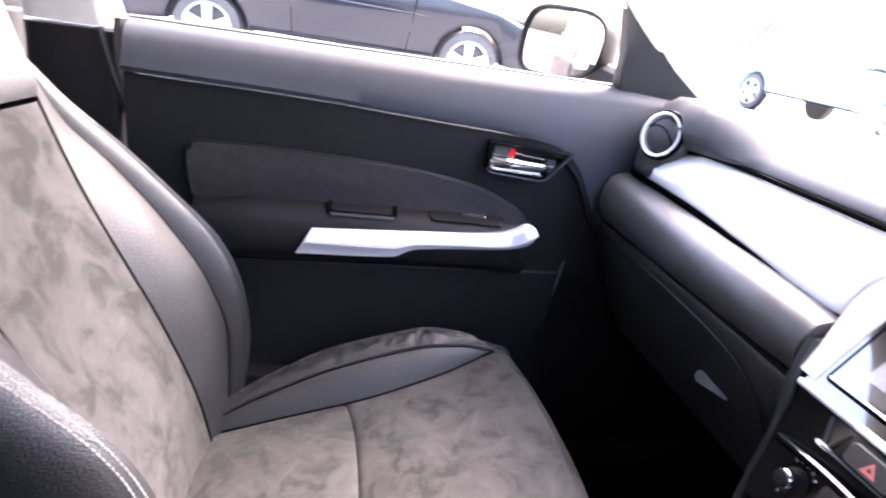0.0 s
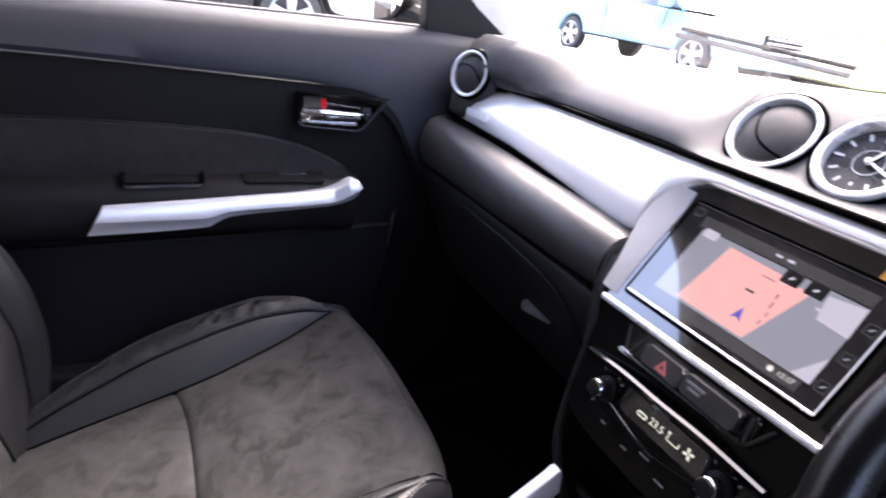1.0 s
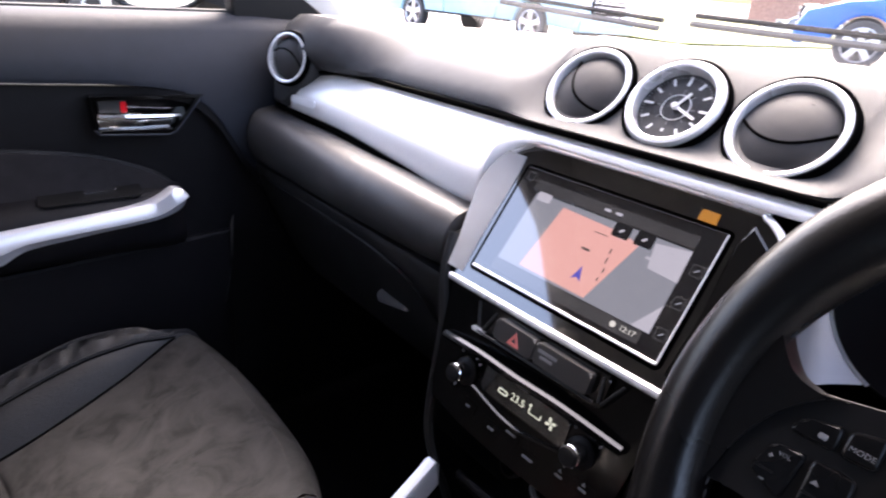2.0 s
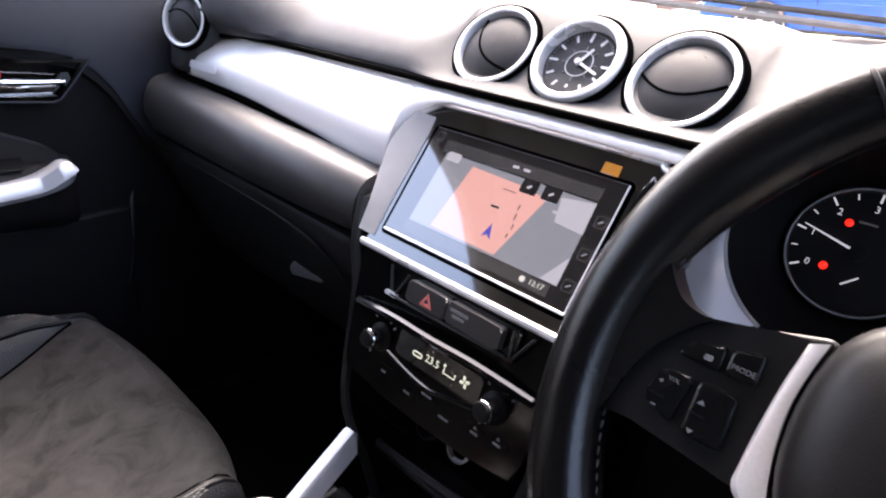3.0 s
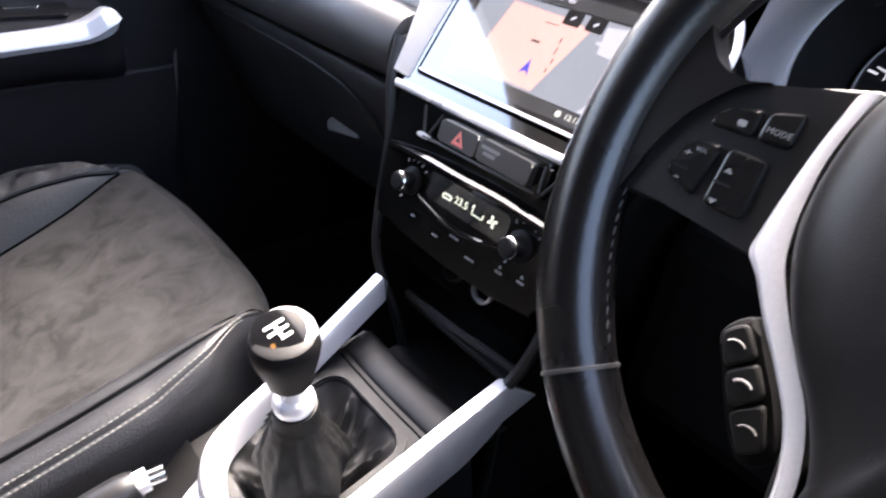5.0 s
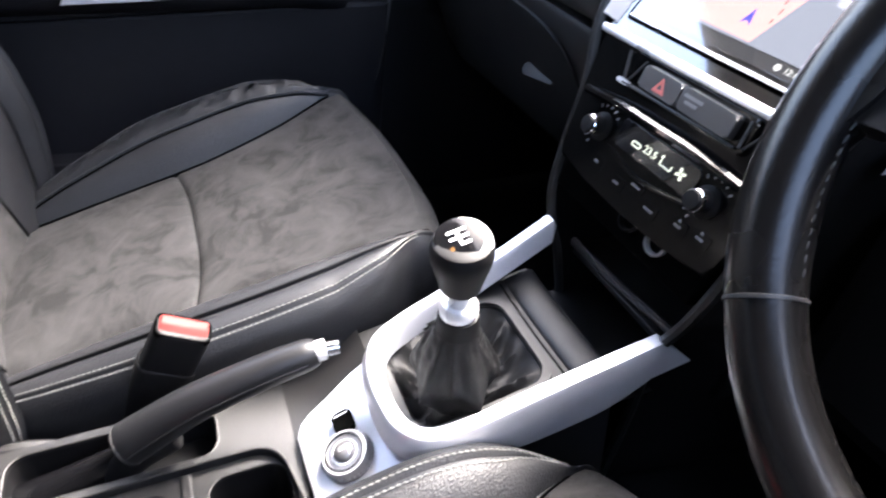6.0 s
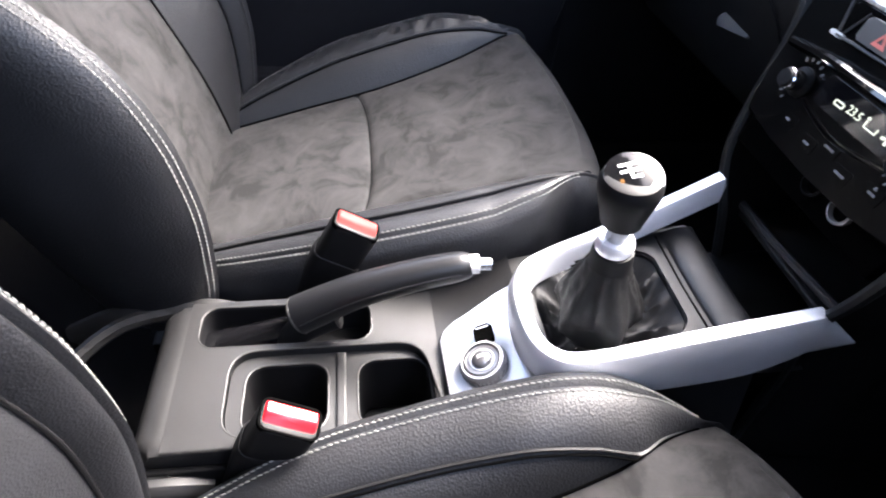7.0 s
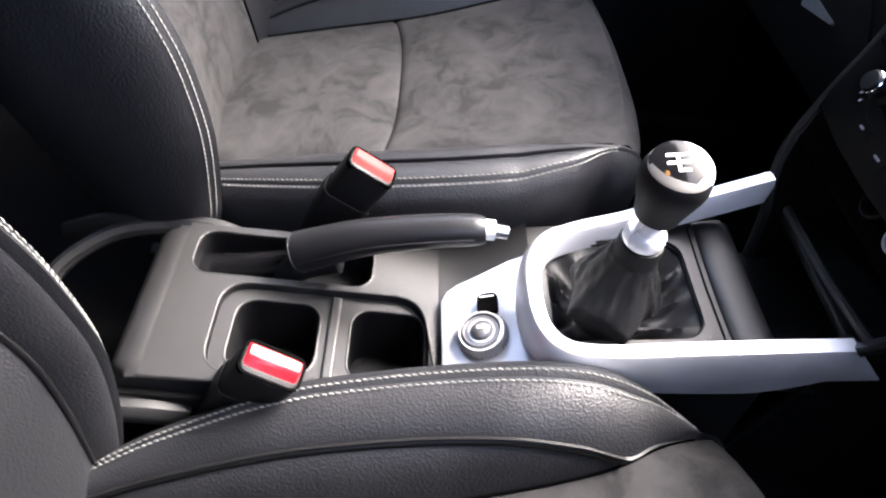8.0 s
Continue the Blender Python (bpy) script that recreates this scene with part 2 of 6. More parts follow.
def tab(x, pairs):
    """A smooth curve through (x, value) pairs."""
    xs, vs = [p[0] for p in pairs], [p[1] for p in pairs]
    if x <= xs[0]:
        return vs[0]
    if x >= xs[-1]:
        return vs[-1]
    i = max(k for k in range(len(xs) - 1) if xs[k] <= x)
    def slope(k):
        if k == 0 or k == len(xs) - 1:
            return 0.0 if len(xs) < 3 else (vs[1] - vs[0]) / (xs[1] - xs[0]) if k == 0 else (vs[-1] - vs[-2]) / (xs[-1] - xs[-2])
        a, b = (vs[k] - vs[k - 1]) / (xs[k] - xs[k - 1]), (vs[k + 1] - vs[k]) / (xs[k + 1] - xs[k])
        return 0.0 if a * b <= 0 else 2 * a * b / (a + b)
    h = xs[i + 1] - xs[i]
    t = (x - xs[i]) / h
    return (2 * t**3 - 3 * t**2 + 1) * vs[i] + (t**3 - 2 * t**2 + t) * h * slope(i) + (3 * t**2 - 2 * t**3) * vs[i + 1] + (t**3 - t**2) * h * slope(i + 1)


def curve(points, n=40, closed=False):
    """Points along a Catmull-Rom curve, evenly by parameter."""
    p = [Vector(q) for q in points]
    m = len(p)
    segs = m if closed else m - 1
    out = []
    for k in range(n if closed else n + 1):
        u = k / n * segs
        i = min(int(u), segs - 1)
        t = u - i
        g = (lambda j: p[j % m]) if closed else (lambda j: p[min(max(j, 0), m - 1)])
        a, b, c, d = g(i - 1), g(i), g(i + 1), g(i + 2)
        out.append(0.5 * (2 * b + (c - a) * t + (2 * a - 5 * b + 4 * c - d) * t * t + (3 * b - a - 3 * c + d) * t**3))
    return out


def grid(rows, wrap=False, ends=False):
    bm = bmesh.new()
    vs = [[bm.verts.new(p) for p in r] for r in rows]
    n = len(vs[0])
    for a, b in zip(vs, vs[1:]):
        for k in range(n if wrap else n - 1):
            q = [a[k], a[(k + 1) % n], b[(k + 1) % n], b[k]]
            if len(set(q)) == 4:
                bm.faces.new(q)
    if ends:
        bm.faces.new(vs[0])
        bm.faces.new(vs[-1])
    return bm


def thick(bm, depth):
    """Gives a sheet a thickness, along its normals."""
    bmesh.ops.recalc_face_normals(bm, faces=bm.faces)
    bmesh.ops.solidify(bm, geom=bm.faces[:], thickness=depth)
    return bm


def join(*bms):
    out = bmesh.new()
    for b in bms:
        me = bpy.data.meshes.new("tmp")
        b.to_mesh(me)
        b.free()
        out.from_mesh(me)
        bpy.data.meshes.remove(me)
    return out


def tube(points, r, sides=8, closed=False, squash=1.0):
    """A round bar along points; r is a number or a function of 0..1."""
    p = [Vector(q) for q in points]
    rows, up = [], None
    for i, c in enumerate(p):
        a, b = (p[(i - 1) % len(p)], p[(i + 1) % len(p)]) if closed else (p[max(i - 1, 0)], p[min(i + 1, len(p) - 1)])
        d = (b - a).normalized()
        if up is None:
            up = Vector((0, 0, 1)) if abs(d.z) < 0.9 else Vector((1, 0, 0))
        side = d.cross(up).normalized()
        up = side.cross(d).normalized()
        rad = r(i / (len(p) - 1)) if callable(r) else r
        rows.append([c + rad * (math.cos(t) * side + squash * math.sin(t) * up) for t in (2 * math.pi * k / sides for k in range(sides))])
    if closed:
        rows.append(rows[0])
        bm = grid(rows, wrap=True)
        bmesh.ops.remove_doubles(bm, verts=bm.verts, dist=1e-6)
        return bm
    return grid(rows, wrap=True, ends=True)


def plane(origin, u, v):
    """A frame with axes u, v and their normal."""
    u = Vector(u).normalized()
    n = u.cross(Vector(v)).normalized()
    v = n.cross(u)
    m = Matrix((u, v, n)).transposed().to_4x4()
    m.translation = Vector(origin)
    return m


def smooth(poly, n=40):
    """A rounded closed outline through 2D points."""
    return [(p.x, p.y) for p in curve([(x, y, 0) for x, y in poly], n, True)]


def soften(poly, r, n=3):
    """A 2D outline with every corner rounded by about r."""
    out = []
    p = [Vector(q) for q in poly]
    for i, c in enumerate(p):
        a, b = p[i - 1], p[(i + 1) % len(p)]
        s = c + (a - c).normalized() * min(r, (a - c).length * 0.45)
        e = c + (b - c).normalized() * min(r, (b - c).length * 0.45)
        for k in range(n + 1):
            t = k / n
            q = s * (1 - t) ** 2 + c * 2 * t * (1 - t) + e * t * t
            out.append((q.x, q.y))
    return out


def rrect(w, h, r, cx=0.0, cy=0.0, n=5):
    """A rounded rectangle, counter-clockwise, in two dimensions."""
    out = []
    for sx, sy, a0 in ((1, 1, 0), (-1, 1, 90), (-1, -1, 180), (1, -1, 270)):
        for k in range(n + 1):
            a = radians(a0 + 90 * k / n)
            out.append((cx + sx * (w / 2 - r) + r * math.cos(a), cy + sy * (h / 2 - r) + r * math.sin(a)))
    return out


def evenly(poly, n):
    """n points at even steps round a closed 2D outline."""
    ring = [*poly, poly[0]]
    d = [0.0, *itertools.accumulate(math.dist(a, b) for a, b in zip(ring, ring[1:]))]
    out = []
    for k in range(n):
        at = d[-1] * k / n
        i = max(j for j in range(len(poly)) if d[j] <= at)
        f = (at - d[i]) / (d[i + 1] - d[i])
        out.append(tuple(a + (b - a) * f for a, b in zip(ring[i], ring[i + 1])))
    return out


def slab(poly, lo, hi, m=None, bevel=0.0, segs=2):
    """A plate from a 2D outline between two heights of its frame m."""
    bm = bmesh.new()
    a = [bm.verts.new((x, y, lo)) for x, y in poly]
    b = [bm.verts.new((x, y, hi)) for x, y in poly]
    bm.faces.new(a[::-1])
    top = bm.faces.new(b)
    for k in range(len(poly)):
        bm.faces.new((a[k], a[(k + 1) % len(poly)], b[(k + 1) % len(poly)], b[k]))
    if bevel:
        bmesh.ops.bevel(bm, geom=top.edges[:], offset=bevel, segments=segs, profile=0.5, affect="EDGES", clamp_overlap=True)
    if m is not None:
        bm.transform(m)
    return bm


def holed(outer, holes, lo, hi, m=None, depth=None):
    """A plate with holes: 2D outlines; holes run down to lo, or to their own floor."""
    bm = bmesh.new()
    edges, loops = [], []
    for poly in [outer, *holes]:
        vs = [bm.verts.new((x, y, hi)) for x, y in poly]
        loops.append(vs)
        edges += [bm.edges.new((vs[k], vs[(k + 1) % len(vs)])) for k in range(len(vs))]
    bmesh.ops.triangle_fill(bm, use_beauty=True, edges=edges)
    for i, vs in enumerate(loops):
        z = lo if i == 0 or depth is None else depth
        ws = [bm.verts.new((v.co.x, v.co.y, z)) for v in vs]
        for k in range(len(vs)):
            bm.faces.new((vs[k], vs[(k + 1) % len(vs)], ws[(k + 1) % len(vs)], ws[k]))
        if i and depth is not None:
            bm.faces.new(ws)
    if m is not None:
        bm.transform(m)
    return bm


def lathe(profile, m, n=40, caps=True):
    """A turned body from (radius, height) pairs about the normal of m."""
    rows = [[m @ Vector((r * math.cos(a), r * math.sin(a), h)) for a in (2 * math.pi * k / n for k in range(n))] for r, h in profile]
    return grid(rows, wrap=True, ends=caps)


def box(x0, x1, y0, y1, z0, z1, bevel=0.004):
    bm = slab([(x0, y0), (x1, y0), (x1, y1), (x0, y1)], z0, z1)
    if bevel:
        bmesh.ops.bevel(bm, geom=bm.edges[:], offset=bevel, segments=2, profile=0.5, affect="EDGES", clamp_overlap=True)
    return bm


def stitches(points, length=0.0042, gap=0.0015, r=0.0007):
    """A row of thread stitches along a dense line of points."""
    p = [Vector(q) for q in points]
    d = [0.0]
    for a, b in zip(p, p[1:]):
        d.append(d[-1] + (b - a).length)
    def at(s):
        k = max(i for i in range(len(d) - 1) if d[i] <= s)
        return p[k].lerp(p[k + 1], (s - d[k]) / max(d[k + 1] - d[k], 1e-9))
    bm = bmesh.new()
    s = 0.0
    while s + length < d[-1]:
        a, b = at(s), at(s + length)
        t = (b - a).normalized()
        side = t.cross(Vector((0, 0, 1))).normalized() * r
        a, b = a - side * 0.5, b + side * 0.5
        up = side.cross(t).normalized() * r
        mid = (a + b) / 2
        ring = []
        for c, k in ((a, 0.5), (mid + up * 0.4, 1.0), (b, 0.5)):
            ring.append([bm.verts.new(c + k * q) for q in (side, up, -side, -up)])
        for r0, r1 in zip(ring, ring[1:]):
            for k in range(4):
                bm.faces.new((r0[k], r0[(k + 1) % 4], r1[(k + 1) % 4], r1[k]))
        bm.faces.new(ring[0])
        bm.faces.new(ring[-1])
        s += length + gap
    return bm


def text(body, size, m, material, name, parent, label=""):
    """Raised lettering in the built-in font, as a mesh."""
    cu = bpy.data.curves.new(name, "FONT")
    cu.body, cu.size, cu.align_x, cu.align_y, cu.extrude = body, size, "CENTER", "CENTER", 0.0002
    cu.resolution_u = 2
    tmp = bpy.data.objects.new("tmp", cu)
    scene.collection.objects.link(tmp)
    me = bpy.data.meshes.new_from_object(tmp.evaluated_get(bpy.context.evaluated_depsgraph_get()))
    bpy.data.objects.remove(tmp)
    bm = bmesh.new()
    bm.from_mesh(me)
    bpy.data.meshes.remove(me)
    bm.transform(m)
    return part(name, bm, material, parent, label)


# ---- the car's shell ----
C = 0.012  # the car's middle line
solid("floor", box(-1.75, 0.72, -0.74, 0.74, 0.24, 0.30), CARPET, "black carpeted car floor", "floor", kind="structure")
solid("wall_firewall", box(0.62, 0.70, -0.74, 0.74, 0.30, 0.98), CARPET, "dark footwell bulkhead under the dashboard", "bulkhead", kind="structure")
solid("wall_kick_panel", box(0.08, 0.62, 0.705, 0.76, 0.30, 1.0), BLACK, "black kick panel beside the passenger footwell", "trim", kind="structure")
solid("ceiling", box(-1.75, 0.0, -0.57, 0.57, 1.50, 1.54), HEADLINER, "grey cloth headliner", "ceiling", kind="structure")
solid("wall_rear", box(-1.80, -1.70, -0.74, 0.74, 0.30, 1.15), BLACK, "dark rear bulkhead of the cabin", "wall", kind="structure")
solid("wall_rear_side", box(-1.70, -0.74, 0.71, 0.77, 0.30, 1.05), BLACK, "dark rear door trim on the passenger side", "wall", kind="structure")
solid("wall_driver_side", box(-1.70, -0.70, -0.77, -0.71, 0.30, 1.05), BLACK, "dark rear door trim on the driver side", "wall", kind="structure")
solid("wall_driver_door", box(-0.70, 0.62, -0.775, -0.722, 0.40, 1.05, 0.01), BLACK, "closed dark driver door lining", "wall", kind="structure")
# unseen wall added behind the driver's window to shut out side light
solid("wall_driver_upper", box(-1.70, -0.42, -0.765, -0.715, 1.052, 1.53, 0.01), BLACK, "added plain dark upper wall keeping light out on the driver side", "wall", kind="structure")
solid("sill", box(-0.70, 0.62, -0.80, -0.70, 0.26, 0.42, 0.02), BLACK, "black door sill on the driver side", "sill", kind="structure")


def pillar(name, path, w, d, material, label):
    """A trim-covered roof pillar: a rounded bar along its path."""
    rows = []
    for x, y, z, k in path:
        rows.append([Vector((x + px * k, y + py * k, z)) for px, py in rrect(w, d, min(w, d) * 0.35)])
    return solid(name, grid(rows, wrap=True, ends=True), material, label, "pillar", kind="structure")


pillar("b_pillar_lower", [(-0.655, 0.725, 0.30, 1.3), (-0.655, 0.725, 0.7, 1.1), (-0.648, 0.725, 1.0, 1.0), (-0.65, 0.725, 1.04, 0.98)], 0.14, 0.07, DOORPL, "dark plastic lower centre pillar trim")
pillar("b_pillar_upper", [(-0.66, 0.728, 1.045, 0.92), (-0.68, 0.70, 1.25, 0.85), (-0.72, 0.62, 1.53, 0.9)], 0.13, 0.06, TRIM_PALE, "pale grey upper centre pillar trim")
pillar("b_pillar_driver", [(-0.82, -0.735, 0.30, 1.2), (-0.82, -0.735, 1.0, 1.0), (-0.86, -0.62, 1.53, 0.9)], 0.14, 0.07, DOORPL, "dark centre pillar trim on the driver side")
pillar("a_pillar", [(0.445, 0.735, 0.98, 1.1), (0.36, 0.722, 1.07, 1.0), (0.21, 0.70, 1.22, 0.9), (-0.06, 0.625, 1.53, 0.9)], 0.11, 0.05, TRIM_PALE, "pale windscreen pillar trim beside the dashboard")
pillar("a_pillar_driver", [(0.445, -0.735, 0.98, 1.1), (0.36, -0.722, 1.07, 1.0), (0.21, -0.70, 1.22, 0.9), (-0.06, -0.625, 1.53, 0.9)], 0.11, 0.05, TRIM_PALE, "pale windscreen pillar trim on the driver side")
pillar("c_pillar", [(-1.66, 0.72, 1.0, 1.2), (-1.62, 0.62, 1.53, 1.0)], 0.16, 0.06, TRIM_PALE, "pale rear pillar trim")
pillar("c_pillar_driver", [(-1.66, -0.72, 1.0, 1.2), (-1.62, -0.62, 1.53, 1.0)], 0.16, 0.06, TRIM_PALE, "pale rear pillar trim on the driver side")

solid("header", grid([[Vector((x, y, z)) for y in (-0.56, -0.3, 0.0, 0.3, 0.56)] for x, z in ((-0.01, 1.500), (0.04, 1.486), (0.085, 1.464), (0.098, 1.452), (0.100, 1.470), (0.0, 1.520))]), HEADLINER, "cloth-covered header above the windscreen", "header", kind="structure")

# roof rails over the doors, falling towards the windscreen pillars
for side, name in ((1, "roof_rail"), (-1, "roof_rail_driver")):
    rows = []
    for x in np.linspace(0.06, -1.68, 30):
        e = tab(x, ((-1.68, 1.46), (-0.90, 1.49), (-0.35, 1.483), (-0.18, 1.44), (-0.05, 1.396), (0.06, 1.352)))
        top = 1.512 - 0.9 * max(0, x + 0.02)
        rows.append([Vector((x, side * y, z)) for y, z in ((0.700, e + 0.030), (0.690, e + 0.004), (0.672, e), (0.652, e + 0.004), (0.625, e + (top - e) * 0.45), (0.595, e + (top - e) * 0.85), (0.555, top))])
    solid(name, thick(grid(rows), 0.012), HEADLINER, "cloth-covered roof rail above the doors", "roof rail", kind="structure")

# tinted panes behind the front seats
solid("window_rear_left", slab([(-1.62, 1.045), (-0.76, 1.045), (-0.76, 1.50), (-1.56, 1.50)], -0.002, 0.002, plane((0, 0.735, 0), (1, 0, 0), (0, -0.22, 1))), PRIVACY, "dark tinted rear side window", "window", kind="structure")
solid("window_tailgate", slab([(-0.66, 1.15), (0.66, 1.15), (0.60, 1.52), (-0.60, 1.52)], -0.002, 0.002, plane((-1.74, 0, 0), (0, 1, 0), (0, 0, 1))), PRIVACY, "dark tinted tailgate window", "window", kind="structure")

# mirror triangle in front of the door window
sail = thing("mirror_sail_panel", (0.27, 0.69, 1.04), "dark plastic triangle covering the door mirror's foot", "trim")
part("cover", slab([(0.208, 1.035), (0.30, 1.02), (0.372, 1.045), (0.368, 1.062), (0.300, 1.105), (0.250, 1.15), (0.212, 1.195), (0.16, 1.262), (0.135, 1.262), (0.190, 1.19), (0.203, 1.12)], -0.02, 0.008, plane((0, 0.697, 0), (1, 0, 0), (0, 0, 1)), 0.004), BLACK, sail)

# windscreen with its dark lower border
ws = thing("windscreen", (0.8, 0, 1.0), "clear raked windscreen", "windscreen", kind="structure")
rows = [[Vector((0.86 - 0.10 * (y / 0.7) ** 2 - 0.86 * t, y * (1 - 0.12 * t), 1.035 + 0.50 * t)) for y in np.linspace(-0.7, 0.7, 17)] for t in np.linspace(0, 1, 7)]
pane = part("pane", grid(rows), GLASS, ws)
face_to(pane, (-1.0, 0, 0.1))
pane.visible_shadow = False
rows = [[Vector((0.865 - 0.10 * (y / 0.7) ** 2 - 0.86 * t, y, 1.030 + 0.50 * t)) for y in np.linspace(-0.72, 0.72, 17)] for t in (-0.03, 0.035)]
part("lower_border", thick(grid(rows), 0.004), BLACK, ws, "black border at the foot of the windscreen")


# ---- seats ----
def seat(yc, dx, dz, label):
    st = thing("car_seat", (-0.2 + dx, yc, 0.30), label, "car seat", "front seats")
    inner = -1 if yc > 0 else 1
    ain, thread = (0.012, THREAD_PALE) if yc > 0 else (0.0, THREAD)
    base = lambda x: 0.574 + 0.266 * x + dz
    A = ((-0.46, 0.150), (-0.3, 0.160), (-0.2, 0.164), (-0.09, 0.176), (0.0, 0.192), (0.035, 0.200), (0.09, 0.203))
    AZ = ((-0.46, 0.0), (-0.2, 0.002), (-0.05, 0.012), (0.035, 0.024), (0.09, 0.018))
    B = ((-0.46, 0.160), (-0.35, 0.184), (-0.22, 0.205), (-0.1, 0.213), (-0.02, 0.209), (0.035, 0.203), (0.09, 0.205))
    BZ = ((-0.46, 0.008), (-0.35, 0.034), (-0.22, 0.050), (-0.1, 0.053), (-0.02, 0.043), (0.035, 0.026), (0.09, 0.018))
    K = ((-0.46, 0.180), (-0.35, 0.222), (-0.22, 0.250), (-0.1, 0.256), (-0.02, 0.242), (0.035, 0.208), (0.09, 0.206))
    KZ = ((-0.46, 0.010), (-0.35, 0.044), (-0.22, 0.064), (-0.1, 0.065), (-0.02, 0.050), (0.035, 0.027), (0.09, 0.016))
    far = 0.0
    if yc < 0:
        # the driver's cushion reaches further and its wings fall away steeply
        far = 0.060
        A = ((-0.46, 0.150), (-0.3, 0.160), (-0.2, 0.164), (-0.09, 0.172), (0.0, 0.185), (0.02, 0.191), (0.05, 0.206), (0.08, 0.218), (0.10, 0.224))
        AZ = ((-0.46, 0.0), (-0.2, 0.002), (-0.05, 0.010), (0.02, 0.016), (0.05, 0.006), (0.10, -0.022))
        B = ((-0.46, 0.160), (-0.35, 0.184), (-0.22, 0.200), (-0.14, 0.203), (-0.08, 0.200), (-0.02, 0.196), (0.02, 0.1925), (0.05, 0.207), (0.10, 0.2245))
        BZ = ((-0.46, 0.008), (-0.35, 0.034), (-0.22, 0.047), (-0.14, 0.048), (-0.08, 0.050), (-0.02, 0.037), (0.02, 0.018), (0.05, 0.0065), (0.10, -0.022))
        K = ((-0.46, 0.180), (-0.35, 0.222), (-0.22, 0.250), (-0.1, 0.256), (-0.02, 0.252), (0.035, 0.246), (0.07, 0.236), (0.10, 0.226))
        KZ = ((-0.46, 0.010), (-0.35, 0.044), (-0.22, 0.064), (-0.1, 0.066), (-0.05, 0.067), (-0.02, 0.063), (0.01, 0.052), (0.035, 0.036), (0.07, 0.008), (0.10, -0.021))
    front = lambda s: 0.070 + far - 0.030 * min(1.0, abs(s) / 0.2) ** 3
    us = sorted({*np.linspace(0, 1, 34), *(0.492 + d for d in (-0.012, -0.006, -0.002, 0.002, 0.006, 0.012))})
    # suede centre with its cross seam, rolled over at the front
    rows = []
    for u in us:
        row = []
        for q in np.linspace(-1, 1, 25):
            x = -0.46 + u * (front(q * 0.2) + 0.46)
            s = q * (tab(x, A) - (ain if q * inner > 0 else 0))
            groove = 0.0040 * math.exp(-((u - 0.492) / 0.007) ** 2)
            puff = 0.010 * (1 - q * q) * min(1, abs(u - 0.492) * 9)
            edge = 0.004 * math.exp(-((1 - abs(q)) / 0.05) ** 2)
            row.append(Vector((x + dx, yc + s, base(x) + tab(x, AZ) * abs(q) ** 3 + puff - groove - edge)))
        rows.append(row)
    seam_row = min(rows, key=lambda r: abs(r[12].x - dx + 0.46 - 0.493 * (front(0) + 0.46)))
    for a in (20, 45, 70, 90):
        row = []
        for q in np.linspace(-1, 1, 25):
            x0 = front(q * 0.2)
            s = q * (tab(x0, A) - (ain if q * inner > 0 else 0))
            z0 = base(x0) + tab(x0, AZ) * abs(q) ** 3
            row.append(Vector((x0 + 0.035 * math.sin(radians(a)) + dx, yc + s, z0 - 0.040 * (1 - math.cos(radians(a))))))
        rows.append(row)
    rows.append([p + Vector((-0.01, 0, -0.16)) for p in rows[-1]])
    off = Vector((0, 0, 0.0008))
    cushion = part("cushion", grid(rows), SUEDE, st, "brushed grey suede seat cushion")
    part("cross_seam", tube([p + Vector((0, 0, 0.0002)) for p in seam_row[1:-1]], 0.0006, 5), DEEP, cushion, "dark sewn cross seam")
    # leather bolsters on both sides
    for sg in (-1, 1):
        rows, pipe, st1, st2, edge, under = [], [], [], [], [], []
        for u in np.linspace(0, 1, 90):
            x = -0.46 + u * (0.040 + far + 0.46)
            z = base(x)
            a, b, k = tab(x, A) - (ain if sg == inner else 0), tab(x, B), tab(x, K)
            az, bz, kz = tab(x, AZ), tab(x, BZ), tab(x, KZ)
            if sg == inner and yc > 0:
                low = min(1, max(0, (0.03 - x) / 0.10))
                bz, kz = bz * (1 - 0.25 * low), kz * (1 - 0.42 * low)
            pts = []
            for t in (0, 0.2, 0.4, 0.6, 0.8, 0.92, 0.985):
                pts.append((a + (b - a) * t, az + (bz - az) * t - 0.004 * (1 - t) + 0.012 * math.sin(math.pi * t) * min(1, (b - a) / 0.05)))
            for t in (0.05, 0.12, 0.25, 0.4, 0.55, 0.7, 0.78, 0.83, 0.88, 0.96):
                puck = 0.0058 * (noise.noise(Vector((x * 60 + 20 * t, t * 2.0, sg + yc))) + 0.4 * noise.noise(Vector((x * 150, t * 4.0, sg - yc)))) * math.sin(math.pi * t) if sg != inner else 0.0
                seam = 0.0024 * math.exp(-((t - 0.83) / 0.04) ** 2) + 0.003 * math.exp(-((t - 0.07) / 0.05) ** 2)
                pts.append((b + (k - b) * t, bz + (kz - bz) * t + 0.006 * math.sin(math.pi * min(t, 0.9)) - seam + puck))
            for t, d in ((0.35, 0.006), (0.7, 0.016), (1.0, 0.034)):
                pts.append((k + 0.012 * math.sin(t * 1.57), kz - d))
            pts += [(k + 0.014, kz - 0.07), (k + 0.008, kz - 0.12), (k - 0.01, kz - 0.2)]
            rows.append([Vector((x + dx, yc + sg * s, z + d)) for s, d in pts])
            if 0.03 < u < 0.995 and (far == 0 or x < 0.024):
                pipe.append(Vector((x + dx, yc + sg * b, z + bz + 0.0015)))
                under.append(Vector((x + dx, yc + sg * (b - 0.0035), z + bz - 0.0012)))
